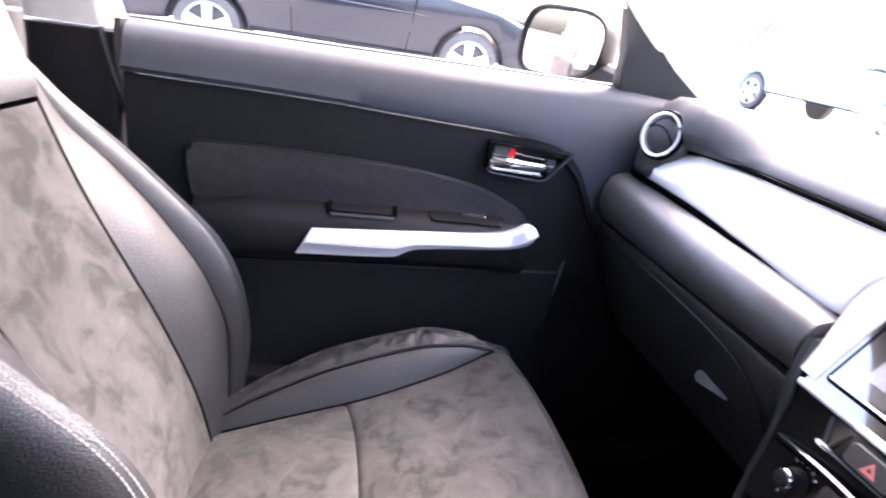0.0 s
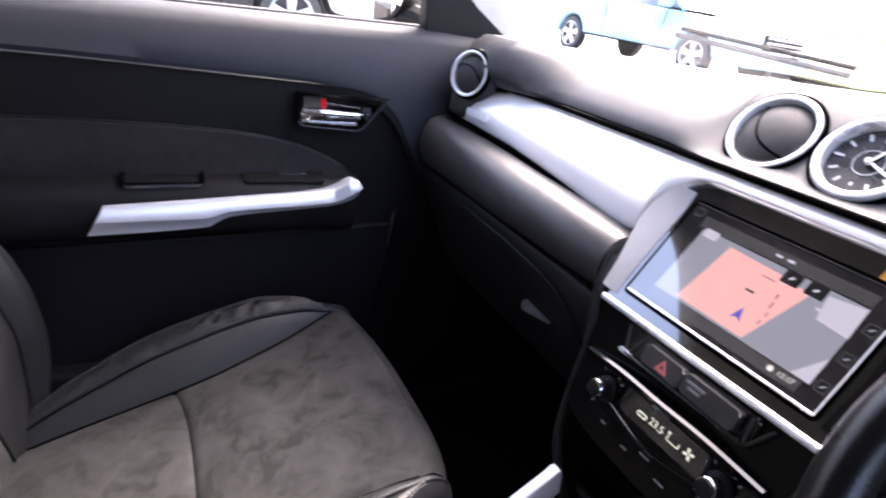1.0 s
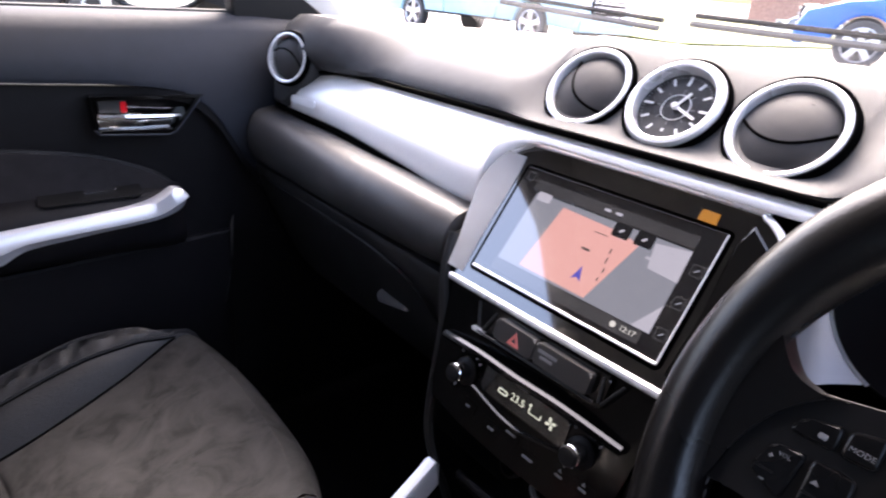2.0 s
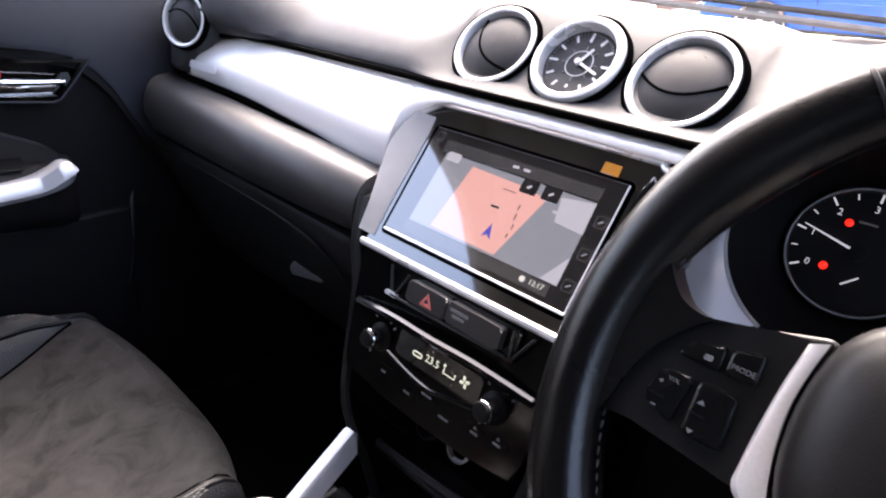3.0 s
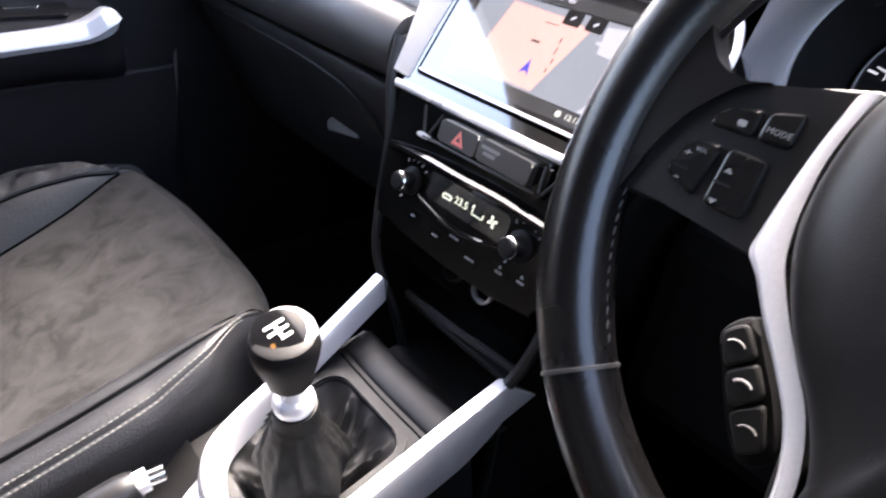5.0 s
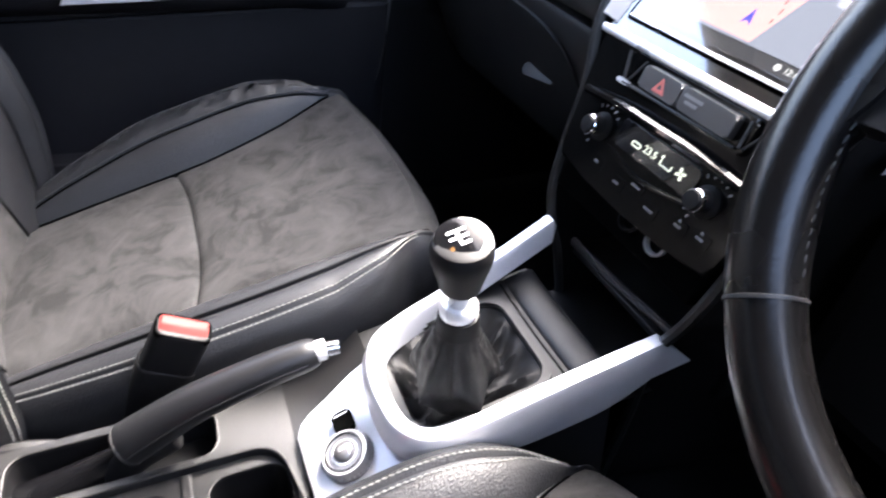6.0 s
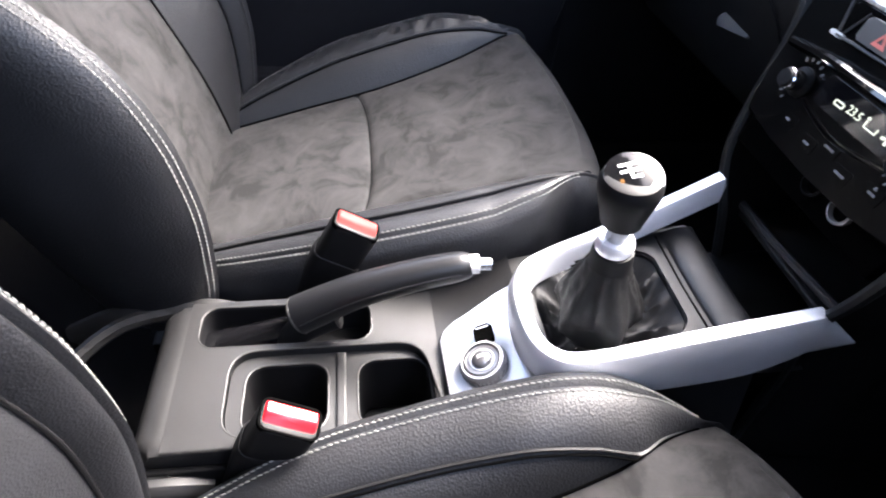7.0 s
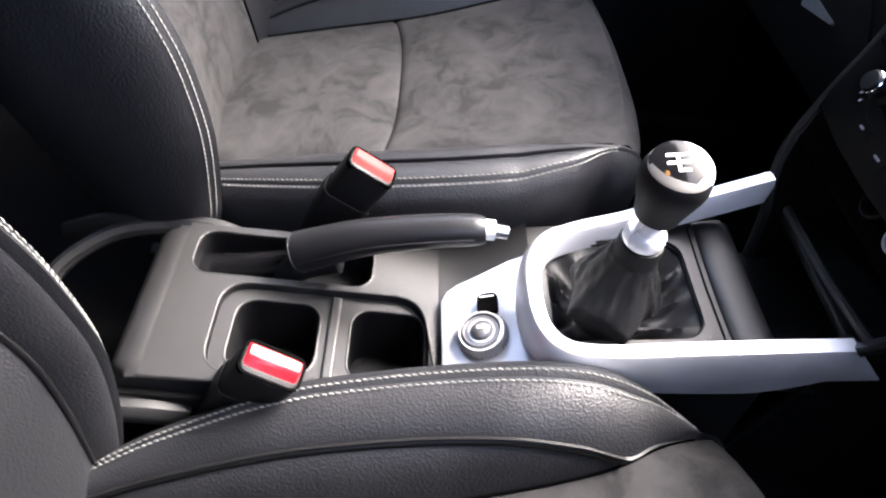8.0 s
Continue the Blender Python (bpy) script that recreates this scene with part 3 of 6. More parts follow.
            if 0.03 < u < 0.995:
                edge.append(Vector((x + dx, yc + sg * (a + 0.0005), z + az - 0.0022)))
                st1.append(Vector((x + dx, yc + sg * (b + (k - b) * 0.74), z + bz + (kz - bz) * 0.74 + 0.0054)))
                st2.append(Vector((x + dx, yc + sg * (b + (k - b) * 0.92), z + bz + (kz - bz) * 0.92 + 0.0020)))
        # the front end rolls down with the cushion
        end = rows[-1]
        for ang in (25, 50, 75, 90):
            w = radians(ang)
            rows.append([Vector((p.x + 0.034 * math.sin(w), yc + (p.y - yc) * (1 - 0.03 * (1 - math.cos(w))), p.z - 0.042 * (1 - math.cos(w)))) for p in end])
        rows.append([p + Vector((-0.01, 0, -0.16)) for p in rows[-1]])
        bol = part("cushion_bolster", grid(rows), LEATHER, st, "dark charcoal leather side bolster")
        part("seam_line", join(tube(edge, 0.0015, 6), tube(under, 0.0011, 6)), DEEP, bol, "dark sewn seam")
        pp = part("piping", tube(pipe, 0.0018, 6), BLACK if sg == inner else LEATHER, bol, "raised leather seam")
        part("piping_stitching", stitches([p + off for p in pipe], 0.0030, 0.0016, 0.0005), THREAD_DARK, pp, "fine dark stitches")
        if sg == inner:
            part("stitching", join(stitches(st1, 0.0046, 0.0012, 0.0009), stitches(st2, 0.0046, 0.0012, 0.0009)), thread, bol, "double row of white stitching")
        else:
            part("stitching", stitches(st2, 0.0036, 0.0022, 0.0005), THREAD_GREY, bol, "fine row of grey stitching")
    # backrest
    off = Vector((0.0026, 0, 0.0004))
    XS = ((0.42, -0.405), (0.527, -0.431), (0.663, -0.483), (0.772, -0.535), (0.849, -0.572), (0.95, -0.612), (1.12, -0.672))
    XB = ((0.42, -0.405), (0.5, -0.405), (0.6, -0.408), (0.699, -0.438), (0.788, -0.494), (0.874, -0.567), (0.936, -0.628), (1.12, -0.72))
    XK = ((0.42, -0.40), (0.5, -0.386), (0.585, -0.380), (0.66, -0.388), (0.72, -0.406), (0.767, -0.432), (0.836, -0.498), (0.904, -0.570), (0.966, -0.640), (1.12, -0.75))
    XR = ((0.42, -0.50), (0.532, -0.534), (0.628, -0.568), (0.685, -0.597), (0.9, -0.69), (1.12, -0.79))
    SA = ((0.42, 0.128), (0.6, 0.135), (0.9, 0.135), (1.12, 0.14))
    zs = list(np.linspace(0.43, 1.12, 46))
    rows = []
    for z in [z for z in zs if z < 0.975]:
        row = []
        for q in np.linspace(-1, 1, 23):
            hollow = 0.014 * (1 - q * q) - 0.012 * math.exp(-((z - 0.62) / 0.1) ** 2) * (1 - q * q)
            edge = 0.004 * math.exp(-((1 - abs(q)) / 0.06) ** 2)
            row.append(Vector((tab(z, XS) - hollow - edge + dx, yc + q * tab(z, SA), z)))
        rows.append(row)
    part("backrest", grid(rows), SUEDE, st, "brushed grey suede backrest")
    rows = []
    for z in [0.973, *np.linspace(0.985, 1.12, 8)]:
        rows.append([Vector((tab(z, XS) - 0.012 * (1 - q * q) + 0.006 * min(1, (z - 0.973) * 60) + dx, yc + q * tab(z, SA), z)) for q in np.linspace(-1, 1, 15)])
    for a in (0.02, 0.05, 0.09):
        rows.append([p + Vector((-a, 0, 0.03 - (0.05 - a) ** 2 * 8)) for p in rows[8]])
    part("shoulder_panel", grid(rows), LEATHER, st, "leather panel across the upper backrest")
    for sg in (-1, 1):
        rows, pipe, st1, st2, edge, under = [], [], [], [], [], []
        for z in zs:
            taper = tab(z, ((0.42, 0.93), (0.6, 1.0), (0.85, 1.0), (1.12, 0.86)))
            a, b, k = tab(z, SA), 0.212 * taper, 0.238 * taper
            xa, xb, xk, xr = tab(z, XS), tab(z, XB), tab(z, XK), tab(z, XR)
            pts = []
            for t in np.linspace(0, 1, 6):
                pts.append((a + (b - a) * t, xa + (xb - xa) * t - 0.004 * (1 - t) + 0.008 * math.sin(math.pi * t)))
            for t in (0.05, 0.13, 0.28, 0.45, 0.6, 0.72, 0.8, 0.86, 0.92, 1.0):
                seam = 0.0024 * math.exp(-((t - 0.86) / 0.045) ** 2) + 0.003 * math.exp(-((t - 0.07) / 0.06) ** 2)
                pts.append((b + (k - b) * t, xb + (xk - xb) * t + 0.008 * math.sin(math.pi * min(t, 0.85)) - seam))
            for t in (0.12, 0.25, 0.4, 0.55, 0.7, 0.85, 1.0):
                w = t * 1.57
                pts.append((k + 0.028 * math.sin(w), xk - 0.070 * (1 - math.cos(w))))
            pts += [(k + 0.026, xk * 0.4 + xr * 0.6), (k + 0.018, xk * 0.15 + xr * 0.85), (k + 0.004, xr - 0.008), (k - 0.03, xr - 0.016), (0, xr - 0.02)]
            rows.append([Vector((x + dx, yc + sg * s, z)) for s, x in pts])
            if 0.45 < z < 1.08:
                pipe.append(Vector((xb + 0.0015 + dx, yc + sg * b, z)))
                under.append(Vector((xb + 0.0005 + dx, yc + sg * (b + 0.0035), z)))
                edge.append(Vector((xa - 0.0022 + dx, yc + sg * (a + 0.0005), z)))
                for lst, w in ((st1, 0.20), (st2, 0.42)):
                    lst.append(Vector((xk - 0.070 * (1 - math.cos(w)) + 0.0007 * math.cos(w) + dx, yc + sg * (k + 0.0286 * math.sin(w)), z)))
        top = rows[-1]
        rows.append([Vector((p.x - 0.012, yc + (p.y - yc) * 0.95, p.z + 0.022)) for p in top])
        rows.append([Vector((p.x - 0.05, yc + (p.y - yc) * 0.5, p.z + 0.034)) for p in top])
        bol = part("backrest_bolster", grid(rows), LEATHER, st, "dark charcoal leather backrest wing")
        part("seam_line", join(tube(edge, 0.0015, 6), tube(under, 0.0011, 6)), DEEP, bol, "dark sewn seam")
        pp = part("piping", tube(pipe, 0.0018, 6), BLACK, bol, "raised leather seam")
        part("piping_stitching", stitches([p + off for p in pipe], 0.0030, 0.0016, 0.0005), THREAD_DARK, pp, "fine dark stitches")
        if sg == inner:
            part("stitching", join(stitches(st1, 0.0046, 0.0014, 0.0007), stitches(st2, 0.0046, 0.0014, 0.0007)), thread, bol, "double row of white stitching")
        else:
            part("stitching", stitches(st2, 0.0036, 0.0022, 0.0006), THREAD_GREY, bol, "fine row of grey stitching")
    # frame and rails below
    part("seat_frame", box(-0.46 + dx, 0.03 + dx, yc - 0.20, yc + 0.20, 0.34, 0.43, 0.02), BLACK, st)
    for sg in (-1, 1):
        part("rail", box(-0.50 + dx, 0.06 + dx, yc + sg * 0.18 - 0.02, yc + sg * 0.18 + 0.02, 0.30, 0.345), BLACK, st)
    pts = curve([(-0.56 + dx, yc + inner * 0.235, 0.415), (-0.50 + dx, yc + inner * 0.245, 0.452), (-0.44 + dx, yc + inner * 0.248, 0.462), (-0.385 + dx, yc + inner * 0.25, 0.462), (-0.345 + dx, yc + inner * 0.255, 0.448)], 16)
    part("hinge_cover", tube(pts, 0.012, 10, squash=1.2), PLASTIC, st, "grey plastic hinge cover")
    return st


seat(0.365, 0.0, 0.0, "front passenger seat in grey suede and charcoal leather")
seat(-0.350, -0.020, -0.038, "driver's seat in grey suede and charcoal leather with white stitching")


# ---- passenger door ----
door = thing("passenger_door", (-0.2, 0.72, 0.30), "closed dark grey front passenger door with silver armrest trim", "car door")
rows = []
for x in np.linspace(-0.575, 0.33, 60):
    zs_ = tab(x, ((-0.57, 0.990), (-0.35, 0.985), (-0.106, 0.973), (0.065, 0.963), (0.11, 0.955), (0.15, 0.925), (0.20, 0.84), (0.25, 0.79), (0.33, 0.77)))
    k = 1 - 0.85 * tab(x, ((0.0, 0.0), (0.10, 1.0)))
    lip = 0.0045 * k
    y0 = 0.651
    r = [(1.062, 0.735), (1.063, 0.705), (1.060, 0.690), (1.052, 0.678), (1.038, 0.668), ((1.04 + zs_) / 2, 0.658), (zs_ + 0.01, y0), (zs_ + 0.003 * k, y0 + 0.002 * k), (zs_ - 0.002 * k, y0 + 0.013 * k + lip), (zs_ - 0.015, y0 + 0.012 * k + lip), (min(0.93, zs_ - 0.02), 0.667), (min(0.88, zs_ - 0.03), 0.671), (min(0.80, zs_ - 0.04), 0.676), (min(0.70, zs_ - 0.05), 0.680), (0.55, 0.683), (0.40, 0.686), (0.30, 0.69)]
    if x > 0.17:
        r = [(max(z, 0.72 - (x - 0.17) * 0.3), y + 0.10 * max(0, x - 0.24)) for z, y in r]
    rows.append([Vector((x, y, z)) for z, y in r])
part("upper_panel", grid([[Vector((r[0].x, 0.745, 1.062)), *r[:8], Vector((r[7].x, 0.70, r[7].z))] for r in rows]), DOORUP, door, "soft blue-grey upper door lining")
part("door_panel", grid([[Vector((r[8].x, 0.70, r[8].z)), *r[8:]] for r in rows]), DOORPL, door, "grained dark plastic door lining")
DP = plane((0, 0.670, 0), (1, 0, 0), (0, 0, 1))
ins = [(-0.478, 0.802), (-0.488, 0.868), (-0.486, 0.890), (-0.474, 0.899), (-0.354, 0.899), (-0.19, 0.892), (-0.11, 0.885), (-0.052, 0.876), (-0.01, 0.866), (0.03, 0.850), (0.065, 0.832), (0.092, 0.806), (0.06, 0.802)]
part("door_insert", slab(soften(ins, 0.016, 4), -0.012, 0.010, DP, 0.007, 3), FABRIC, door, "padded dark cloth insert")
part("insert_groove", tube([DP @ Vector((x, y, 0.0008)) for x, y in soften(ins, 0.016, 4)], 0.0042, 6, True), BLACK, door, "dark groove round the insert")
part("lower_panel", slab([(-0.57, 0.32), (0.13, 0.32), (0.12, 0.50), (0.15, 0.58), (0.168, 0.66), (0.172, 0.72), (-0.57, 0.70)], -0.02, 0.003, plane((0, 0.676, 0), (1, 0, 0), (0, 0, 1)), 0.006), DOORPL, door, "dark lower door lining")
rows = []
for x in np.linspace(-0.478, 0.10, 36):
    k = tab(x, ((-0.478, 0.80), (-0.40, 1.0), (-0.05, 1.0), (0.05, 0.85), (0.085, 0.4), (0.10, 0.05)))
    dz = tab(x, ((-0.478, -0.012), (-0.38, 0.0), (0.0, 0.0), (0.05, -0.004), (0.10, -0.006)))
    sec = [(0.678, 0.822), (0.660, 0.820), (0.643, 0.812), (0.632, 0.801), (0.628, 0.790), (0.628, 0.762), (0.632, 0.742), (0.645, 0.726), (0.678, 0.712)]
    rows.append([Vector((x, 0.678 - (0.678 - y) * k, z + dz)) for y, z in sec])
part("armrest", grid(rows, ends=True), DOORPL, door, "dark moulded armrest")
rows = []
for x in np.linspace(-0.290, 0.092, 60):
    top = tab(x, ((-0.300, 0.785), (-0.1, 0.795), (0.034, 0.803), (0.058, 0.812), (0.074, 0.8205), (0.084, 0.819), (0.092, 0.809)))
    low = tab(x, ((-0.300, 0.7405), (-0.152, 0.747), (-0.135, 0.756), (-0.117, 0.763), (-0.05, 0.769), (0.038, 0.775), (0.066, 0.781), (0.084, 0.790), (0.092, 0.807)))
    crease = low + (top - low) * tab(x, ((-0.30, 0.50), (-0.13, 0.35), (0.05, 0.25), (0.092, 0.4)))
    skew = 0.028 * max(0.0, 1 - (x + 0.300) / 0.07)
    rows.append([Vector((x - skew * (top - z) / 0.045, y, z)) for y, z in ((0.642, top - 0.001), (0.622, top), (0.6185, top - 0.003), (0.6165, crease), (0.6185, crease - 0.0015), (0.623, low), (0.642, low + 0.001))])
part("armrest_trim", grid(rows, ends=True), SILVER, door, "satin silver armrest trim", 45)
AP = plane((-0.21, 0.652, 0.818), (1, 0, 0), (0, 1, 0.42))
part("pull_pocket", holed(rrect(0.115, 0.040, 0.008), [rrect(0.102, 0.028, 0.006)], -0.003, 0.0035, AP, -0.002), PIANO, door, "black pull pocket in the armrest")
part("window_switch", slab(rrect(0.042, 0.007, 0.003, 0.192, 0.004), 0, 0.004, AP, 0.001), CHROME, door, "bright edge of the window switch")
part("switch_plate", slab(rrect(0.13, 0.030, 0.008, 0.18, 0.0), -0.002, 0.002, AP, 0.001), BLACK, door)
hb = part("handle_bezel", holed([(-0.014, 0.955), (0.136, 0.951), (0.093, 0.899), (0.082, 0.895), (-0.008, 0.902), (-0.014, 0.908)], [[(-0.009, 0.950), (0.125, 0.947), (0.089, 0.904), (-0.008, 0.908)]], -0.02, 0.004, plane((0, 0.6475, 0), (1, 0, 0), (0, 0, 1)), -0.018), PIANO, door, "black recess around the inner door handle")
part("handle_lever", tube(curve([(-0.006, 0.6445, 0.928), (0.03, 0.6375, 0.9265), (0.07, 0.6385, 0.9245), (0.10, 0.6445, 0.923)], 12), lambda t: 0.0045 * (1 - 0.45 * t), 8, squash=1.3), CHROME, hb, "chrome door pull")
part("handle_back", slab([(-0.006, 0.905), (0.085, 0.905), (0.093, 0.918), (-0.006, 0.922)], 0, 0.004, plane((0, 0.6565, 0), (1, 0, 0), (0, 0, 1)), 0.001), CHROME, hb, "chrome lower half of the handle")
lk = part("lock_button", slab(rrect(0.034, 0.022, 0.004, 0.013, 0.940), 0, 0.008, plane((0, 0.6565, 0), (1, 0, 0), (0, 0, 1)), 0.002), PLASTIC, hb, "grey lock slider")
part("lock_mark", slab(rrect(0.008, 0.016, 0.002, 0.027, 0.939), 0, 0.0095, plane((0, 0.6565, 0), (1, 0, 0), (0, 0, 1)), 0.001), RED, lk, "red unlocked mark")
part("bezel_rim", tube([Vector((x, 0.6435, z)) for x, z in ((-0.013, 0.910), (-0.007, 0.9035), (0.082, 0.8965), (0.093, 0.9005), (0.1345, 0.9495))], 0.0018, 6), DOORUP, hb, "paler lower edge of the handle recess")
part("door_bin", slab([(-0.46, 0.34), (0.02, 0.34), (0.05, 0.42), (0.03, 0.475), (-0.44, 0.50)], -0.03, 0.035, plane((0, 0.672, 0), (1, 0, 0), (0, 0, 1)), 0.012, 3), DOORPL, door, "dark moulded door bin")
part("door_seal", tube(curve([(0.215, 0.690, 0.80), (0.182, 0.683, 0.752), (0.172, 0.681, 0.70), (0.164, 0.681, 0.64), (0.146, 0.681, 0.569), (0.117, 0.681, 0.519), (0.08, 0.681, 0.48)], 24), 0.0038, 6), DASH_ROLL, door, "grey rubber door edge")
part("rear_seal", tube(curve([(-0.582, 0.70, 1.06), (-0.575, 0.69, 0.98), (-0.53, 0.69, 0.86), (-0.49, 0.69, 0.78), (-0.47, 0.69, 0.5), (-0.47, 0.69, 0.34)], 20), 0.014, 8), RUBBER, door, "black rubber seal at the door's rear edge")
# added grey tube stands in for the highlight along the seal's edge
part("seal_highlight", tube(curve([(-0.612, 0.694, 1.045), (-0.590, 0.694, 0.96), (-0.552, 0.694, 0.86), (-0.515, 0.694, 0.76), (-0.50, 0.694, 0.5)], 20), 0.006, 8), CONSOLE, door, "grey strip drawn as the highlight on the door seal's edge")
part("belt_strip", box(-0.58, 0.24, 0.712, 0.728, 1.058, 1.0665, 0.002), RUBBER, door, "window sealing strip")
dw = part("door_window", grid([[Vector((x, 0.735, 1.03)), Vector((x, 0.735 - 0.10, min(1.5, 1.5 - max(0, x + 0.05) * 1.1)))] for x in np.linspace(-0.58, 0.22, 6)]), GLASS, door, "clear door glass")
face_to(dw, (0, -1.0, 0.6))
dw.visible_shadow = False

# exterior door mirror
mr = thing("door_mirror", (0.19, 0.80, 1.04), "dark exterior door mirror reflecting the car park", "door mirror")
MN = Vector((-0.80, -0.60, 0.02)).normalized()
MM = plane((0.160, 0.875, 1.118), MN.cross(Vector((0, 0, 1))) * -1, (0, 0, 1))
oval = [(0.088 * math.copysign(abs(math.cos(a)) ** 0.55, math.cos(a)) + 0.008 * math.sin(a), 0.060 * math.copysign(abs(math.sin(a)) ** 0.6, math.sin(a)) * (1 - 0.12 * math.cos(a))) for a in (2 * math.pi * k / 36 for k in range(36))]
rows = [[MM @ Vector((x * k, y * k, h)) for x, y in oval] for k, h in ((1.0, 0.012), (1.10, 0.010), (1.16, -0.005), (1.12, -0.04), (0.9, -0.075), (0.5, -0.095))]
part("housing", grid(rows, wrap=True, ends=False), BLACK, mr, "dark mirror housing")
part("mirror_glass", slab([(x * 0.985, y * 0.985) for x, y in oval], 0.002, 0.006, MM), MIRROR, mr, "mirror glass")
part("rim", tube([MM @ Vector((x * 1.05, y * 1.05, 0.010)) for x, y in oval], 0.005, 6, True), BLACK, mr, "dark mirror rim")
part("foot", tube(curve([(0.27, 0.72, 1.06), (0.25, 0.78, 1.065), (0.21, 0.83, 1.08)], 8), 0.024, 10), BLACK, mr, "mirror foot")

# ---- dashboard ----
dash = thing("dashboard", (0.45, 0.0, 0.62), "dark grey moulded dashboard with silver trim and round vents", "dashboard")
bump = lambda v, a, b: tab(v, ((a, 0.0), (b, 1.0)))
P_FLAT = [(0.306, 1.0005), (0.307, 1.004), (0.316, 1.015), (0.338, 1.032), (0.375, 1.050), (0.44, 1.060), (0.60, 1.062), (0.75, 1.058), (0.82, 1.035)]
P_POD = [(0.303, 0.998), (0.306, 1.000), (0.324, 1.008), (0.352, 1.0385), (0.378, 1.0725), (0.399, 1.082), (0.47, 1.071), (0.75, 1.058), (0.82, 1.035)]
P_LEFT = [(0.240, 0.940), (0.236, 0.946), (0.238, 0.975), (0.250, 1.026), (0.264, 1.056), (0.285, 1.070), (0.36, 1.068), (0.55, 1.045), (0.62, 1.02)]
P_HOOD = [(0.300, 1.060), (0.296, 1.064), (0.304, 1.073), (0.325, 1.083), (0.37, 1.089), (0.44, 1.088), (0.60, 1.068), (0.75, 1.058), (0.82, 1.035)]
rows, lip = [], []
for y in np.linspace(0.68, -0.70, 160):
    wc = 1 - bump(abs(y - 0.008), 0.13, 0.20)
    wl = bump(y, 0.40, 0.56)
    wu = bump(y, 0.540, 0.590)
    wh = 1 - bump(abs(y + 0.36), 0.10, 0.225)
    row = []
    for k, (f, p, l, h) in enumerate(zip(P_FLAT, P_POD, P_LEFT, P_HOOD)):
        side = Vector(l)
        if k < 3:
            side = Vector((0.268 - 0.007 * k, 1.0005 + 0.006 * k)).lerp(side, wu)
        v = Vector(f).lerp(Vector(p), wc).lerp(side, wl).lerp(Vector(h), wh)
        turn = min(1.0, max(0.0, (y - 0.595) / 0.085))
        row.append(Vector((v.x + 0.055 * (1 - math.sqrt(1 - turn * turn)), y, v.y - 0.012 * turn * turn)))
    lip.append(row[0])
    rows.append([Vector((row[0].x + 0.03, y, row[0].z - 0.004)), Vector((row[0].x + 0.006, y, row[0].z - 0.004)), *row])
part("binnacle_roof", grid([[p + Vector((0.004, 0, -0.002)), p.lerp(Vector((0.42, p.y, 0.985)), 0.5) + Vector((0, 0, 0.012)), Vector((0.44, p.y, 0.975)), Vector((0.47, p.y, 0.90))] for p in lip if -0.60 < p.y < -0.150]), BLACK, dash, "black underside of the instrument hood")
part("dash_top", grid(rows), DASH, dash, "grained grey dashboard top")
# silver panel across the passenger side, thinning over the screen
rows = []
for y in [*np.linspace(0.600, 0.19, 50), *np.linspace(0.186, 0.10, 40), *np.linspace(0.09, -0.145, 20)]:
    bz = tab(y, ((-0.2, 0.979), (0.112, 0.979), (0.134, 0.9755), (0.152, 0.964), (0.164, 0.948), (0.170, 0.928), (0.176, 0.903), (0.205, 0.901), (0.32, 0.912), (0.456, 0.924), (0.60, 0.934), (0.63, 0.936)))
    tz = tab(y, ((-0.2, 0.990), (0.12, 0.990), (0.30, 0.9915), (0.525, 0.9905), (0.55, 0.987), (0.575, 0.975), (0.592, 0.958), (0.600, 0.944)))
    bx = tab(y, ((-0.2, 0.298), (0.112, 0.298), (0.134, 0.295), (0.152, 0.289), (0.164, 0.280), (0.170, 0.272), (0.176, 0.268), (0.45, 0.265), (0.63, 0.245)))
    tx = tab(y, ((-0.2, 0.306), (0.45, 0.306), (0.52, 0.290), (0.56, 0.276), (0.60, 0.258), (0.63, 0.250)))
    rows.append([Vector((bx + (tx - bx) * t - 0.015 * math.sin(math.pi * t) ** 0.75 * min(1, (tz - bz) / 0.05) + (0.02 if t in (0, 1) else 0), y, bz + (tz - bz) * t)) for t in (0, 0.001, 0.03, 0.07, 0.12, 0.2, 0.3, 0.4, 0.5, 0.6, 0.7, 0.8, 0.88, 0.94, 0.98, 0.999, 1)])
part("silver_panel", grid(rows), PANEL, dash, "glossy silver trim panel")
# dark tubes: shade below and above the silver panel painted as strips
part("panel_lip", tube([(tab(y, ((0.13, 0.267), (0.45, 0.262), (0.64, 0.243))), y, -0.001 + tab(y, ((0.13, 0.896), (0.205, 0.897), (0.32, 0.908), (0.456, 0.920), (0.60, 0.933), (0.64, 0.937)))) for y in np.linspace(0.625, 0.15, 30)], 0.0028, 8), DEEP, dash, "lip under the silver panel with shade painted dark")
part("panel_gap_shade", tube([(tab(y, ((-0.2, 0.302), (0.45, 0.302), (0.52, 0.286), (0.56, 0.272), (0.60, 0.254), (0.62, 0.246))), y, tab(y, ((-0.2, 0.9945), (0.12, 0.9945), (0.525, 0.9955), (0.552, 0.992), (0.577, 0.979), (0.594, 0.961), (0.602, 0.946)))) for y in [*np.linspace(0.602, 0.50, 24), *np.linspace(0.48, -0.145, 20)]], 0.0030, 8), DEEP, dash, "dark strip painted as the gap's shade above the silver panel")
part("panel_badge", slab(rrect(0.052, 0.011, 0.003), 0, 0.002, plane((0.2465, 0.541, 0.952), (0.22, -1, -0.06), (0.25, 0, 0.97)), 0.0008), SATIN_RING, dash, "small chrome badge")
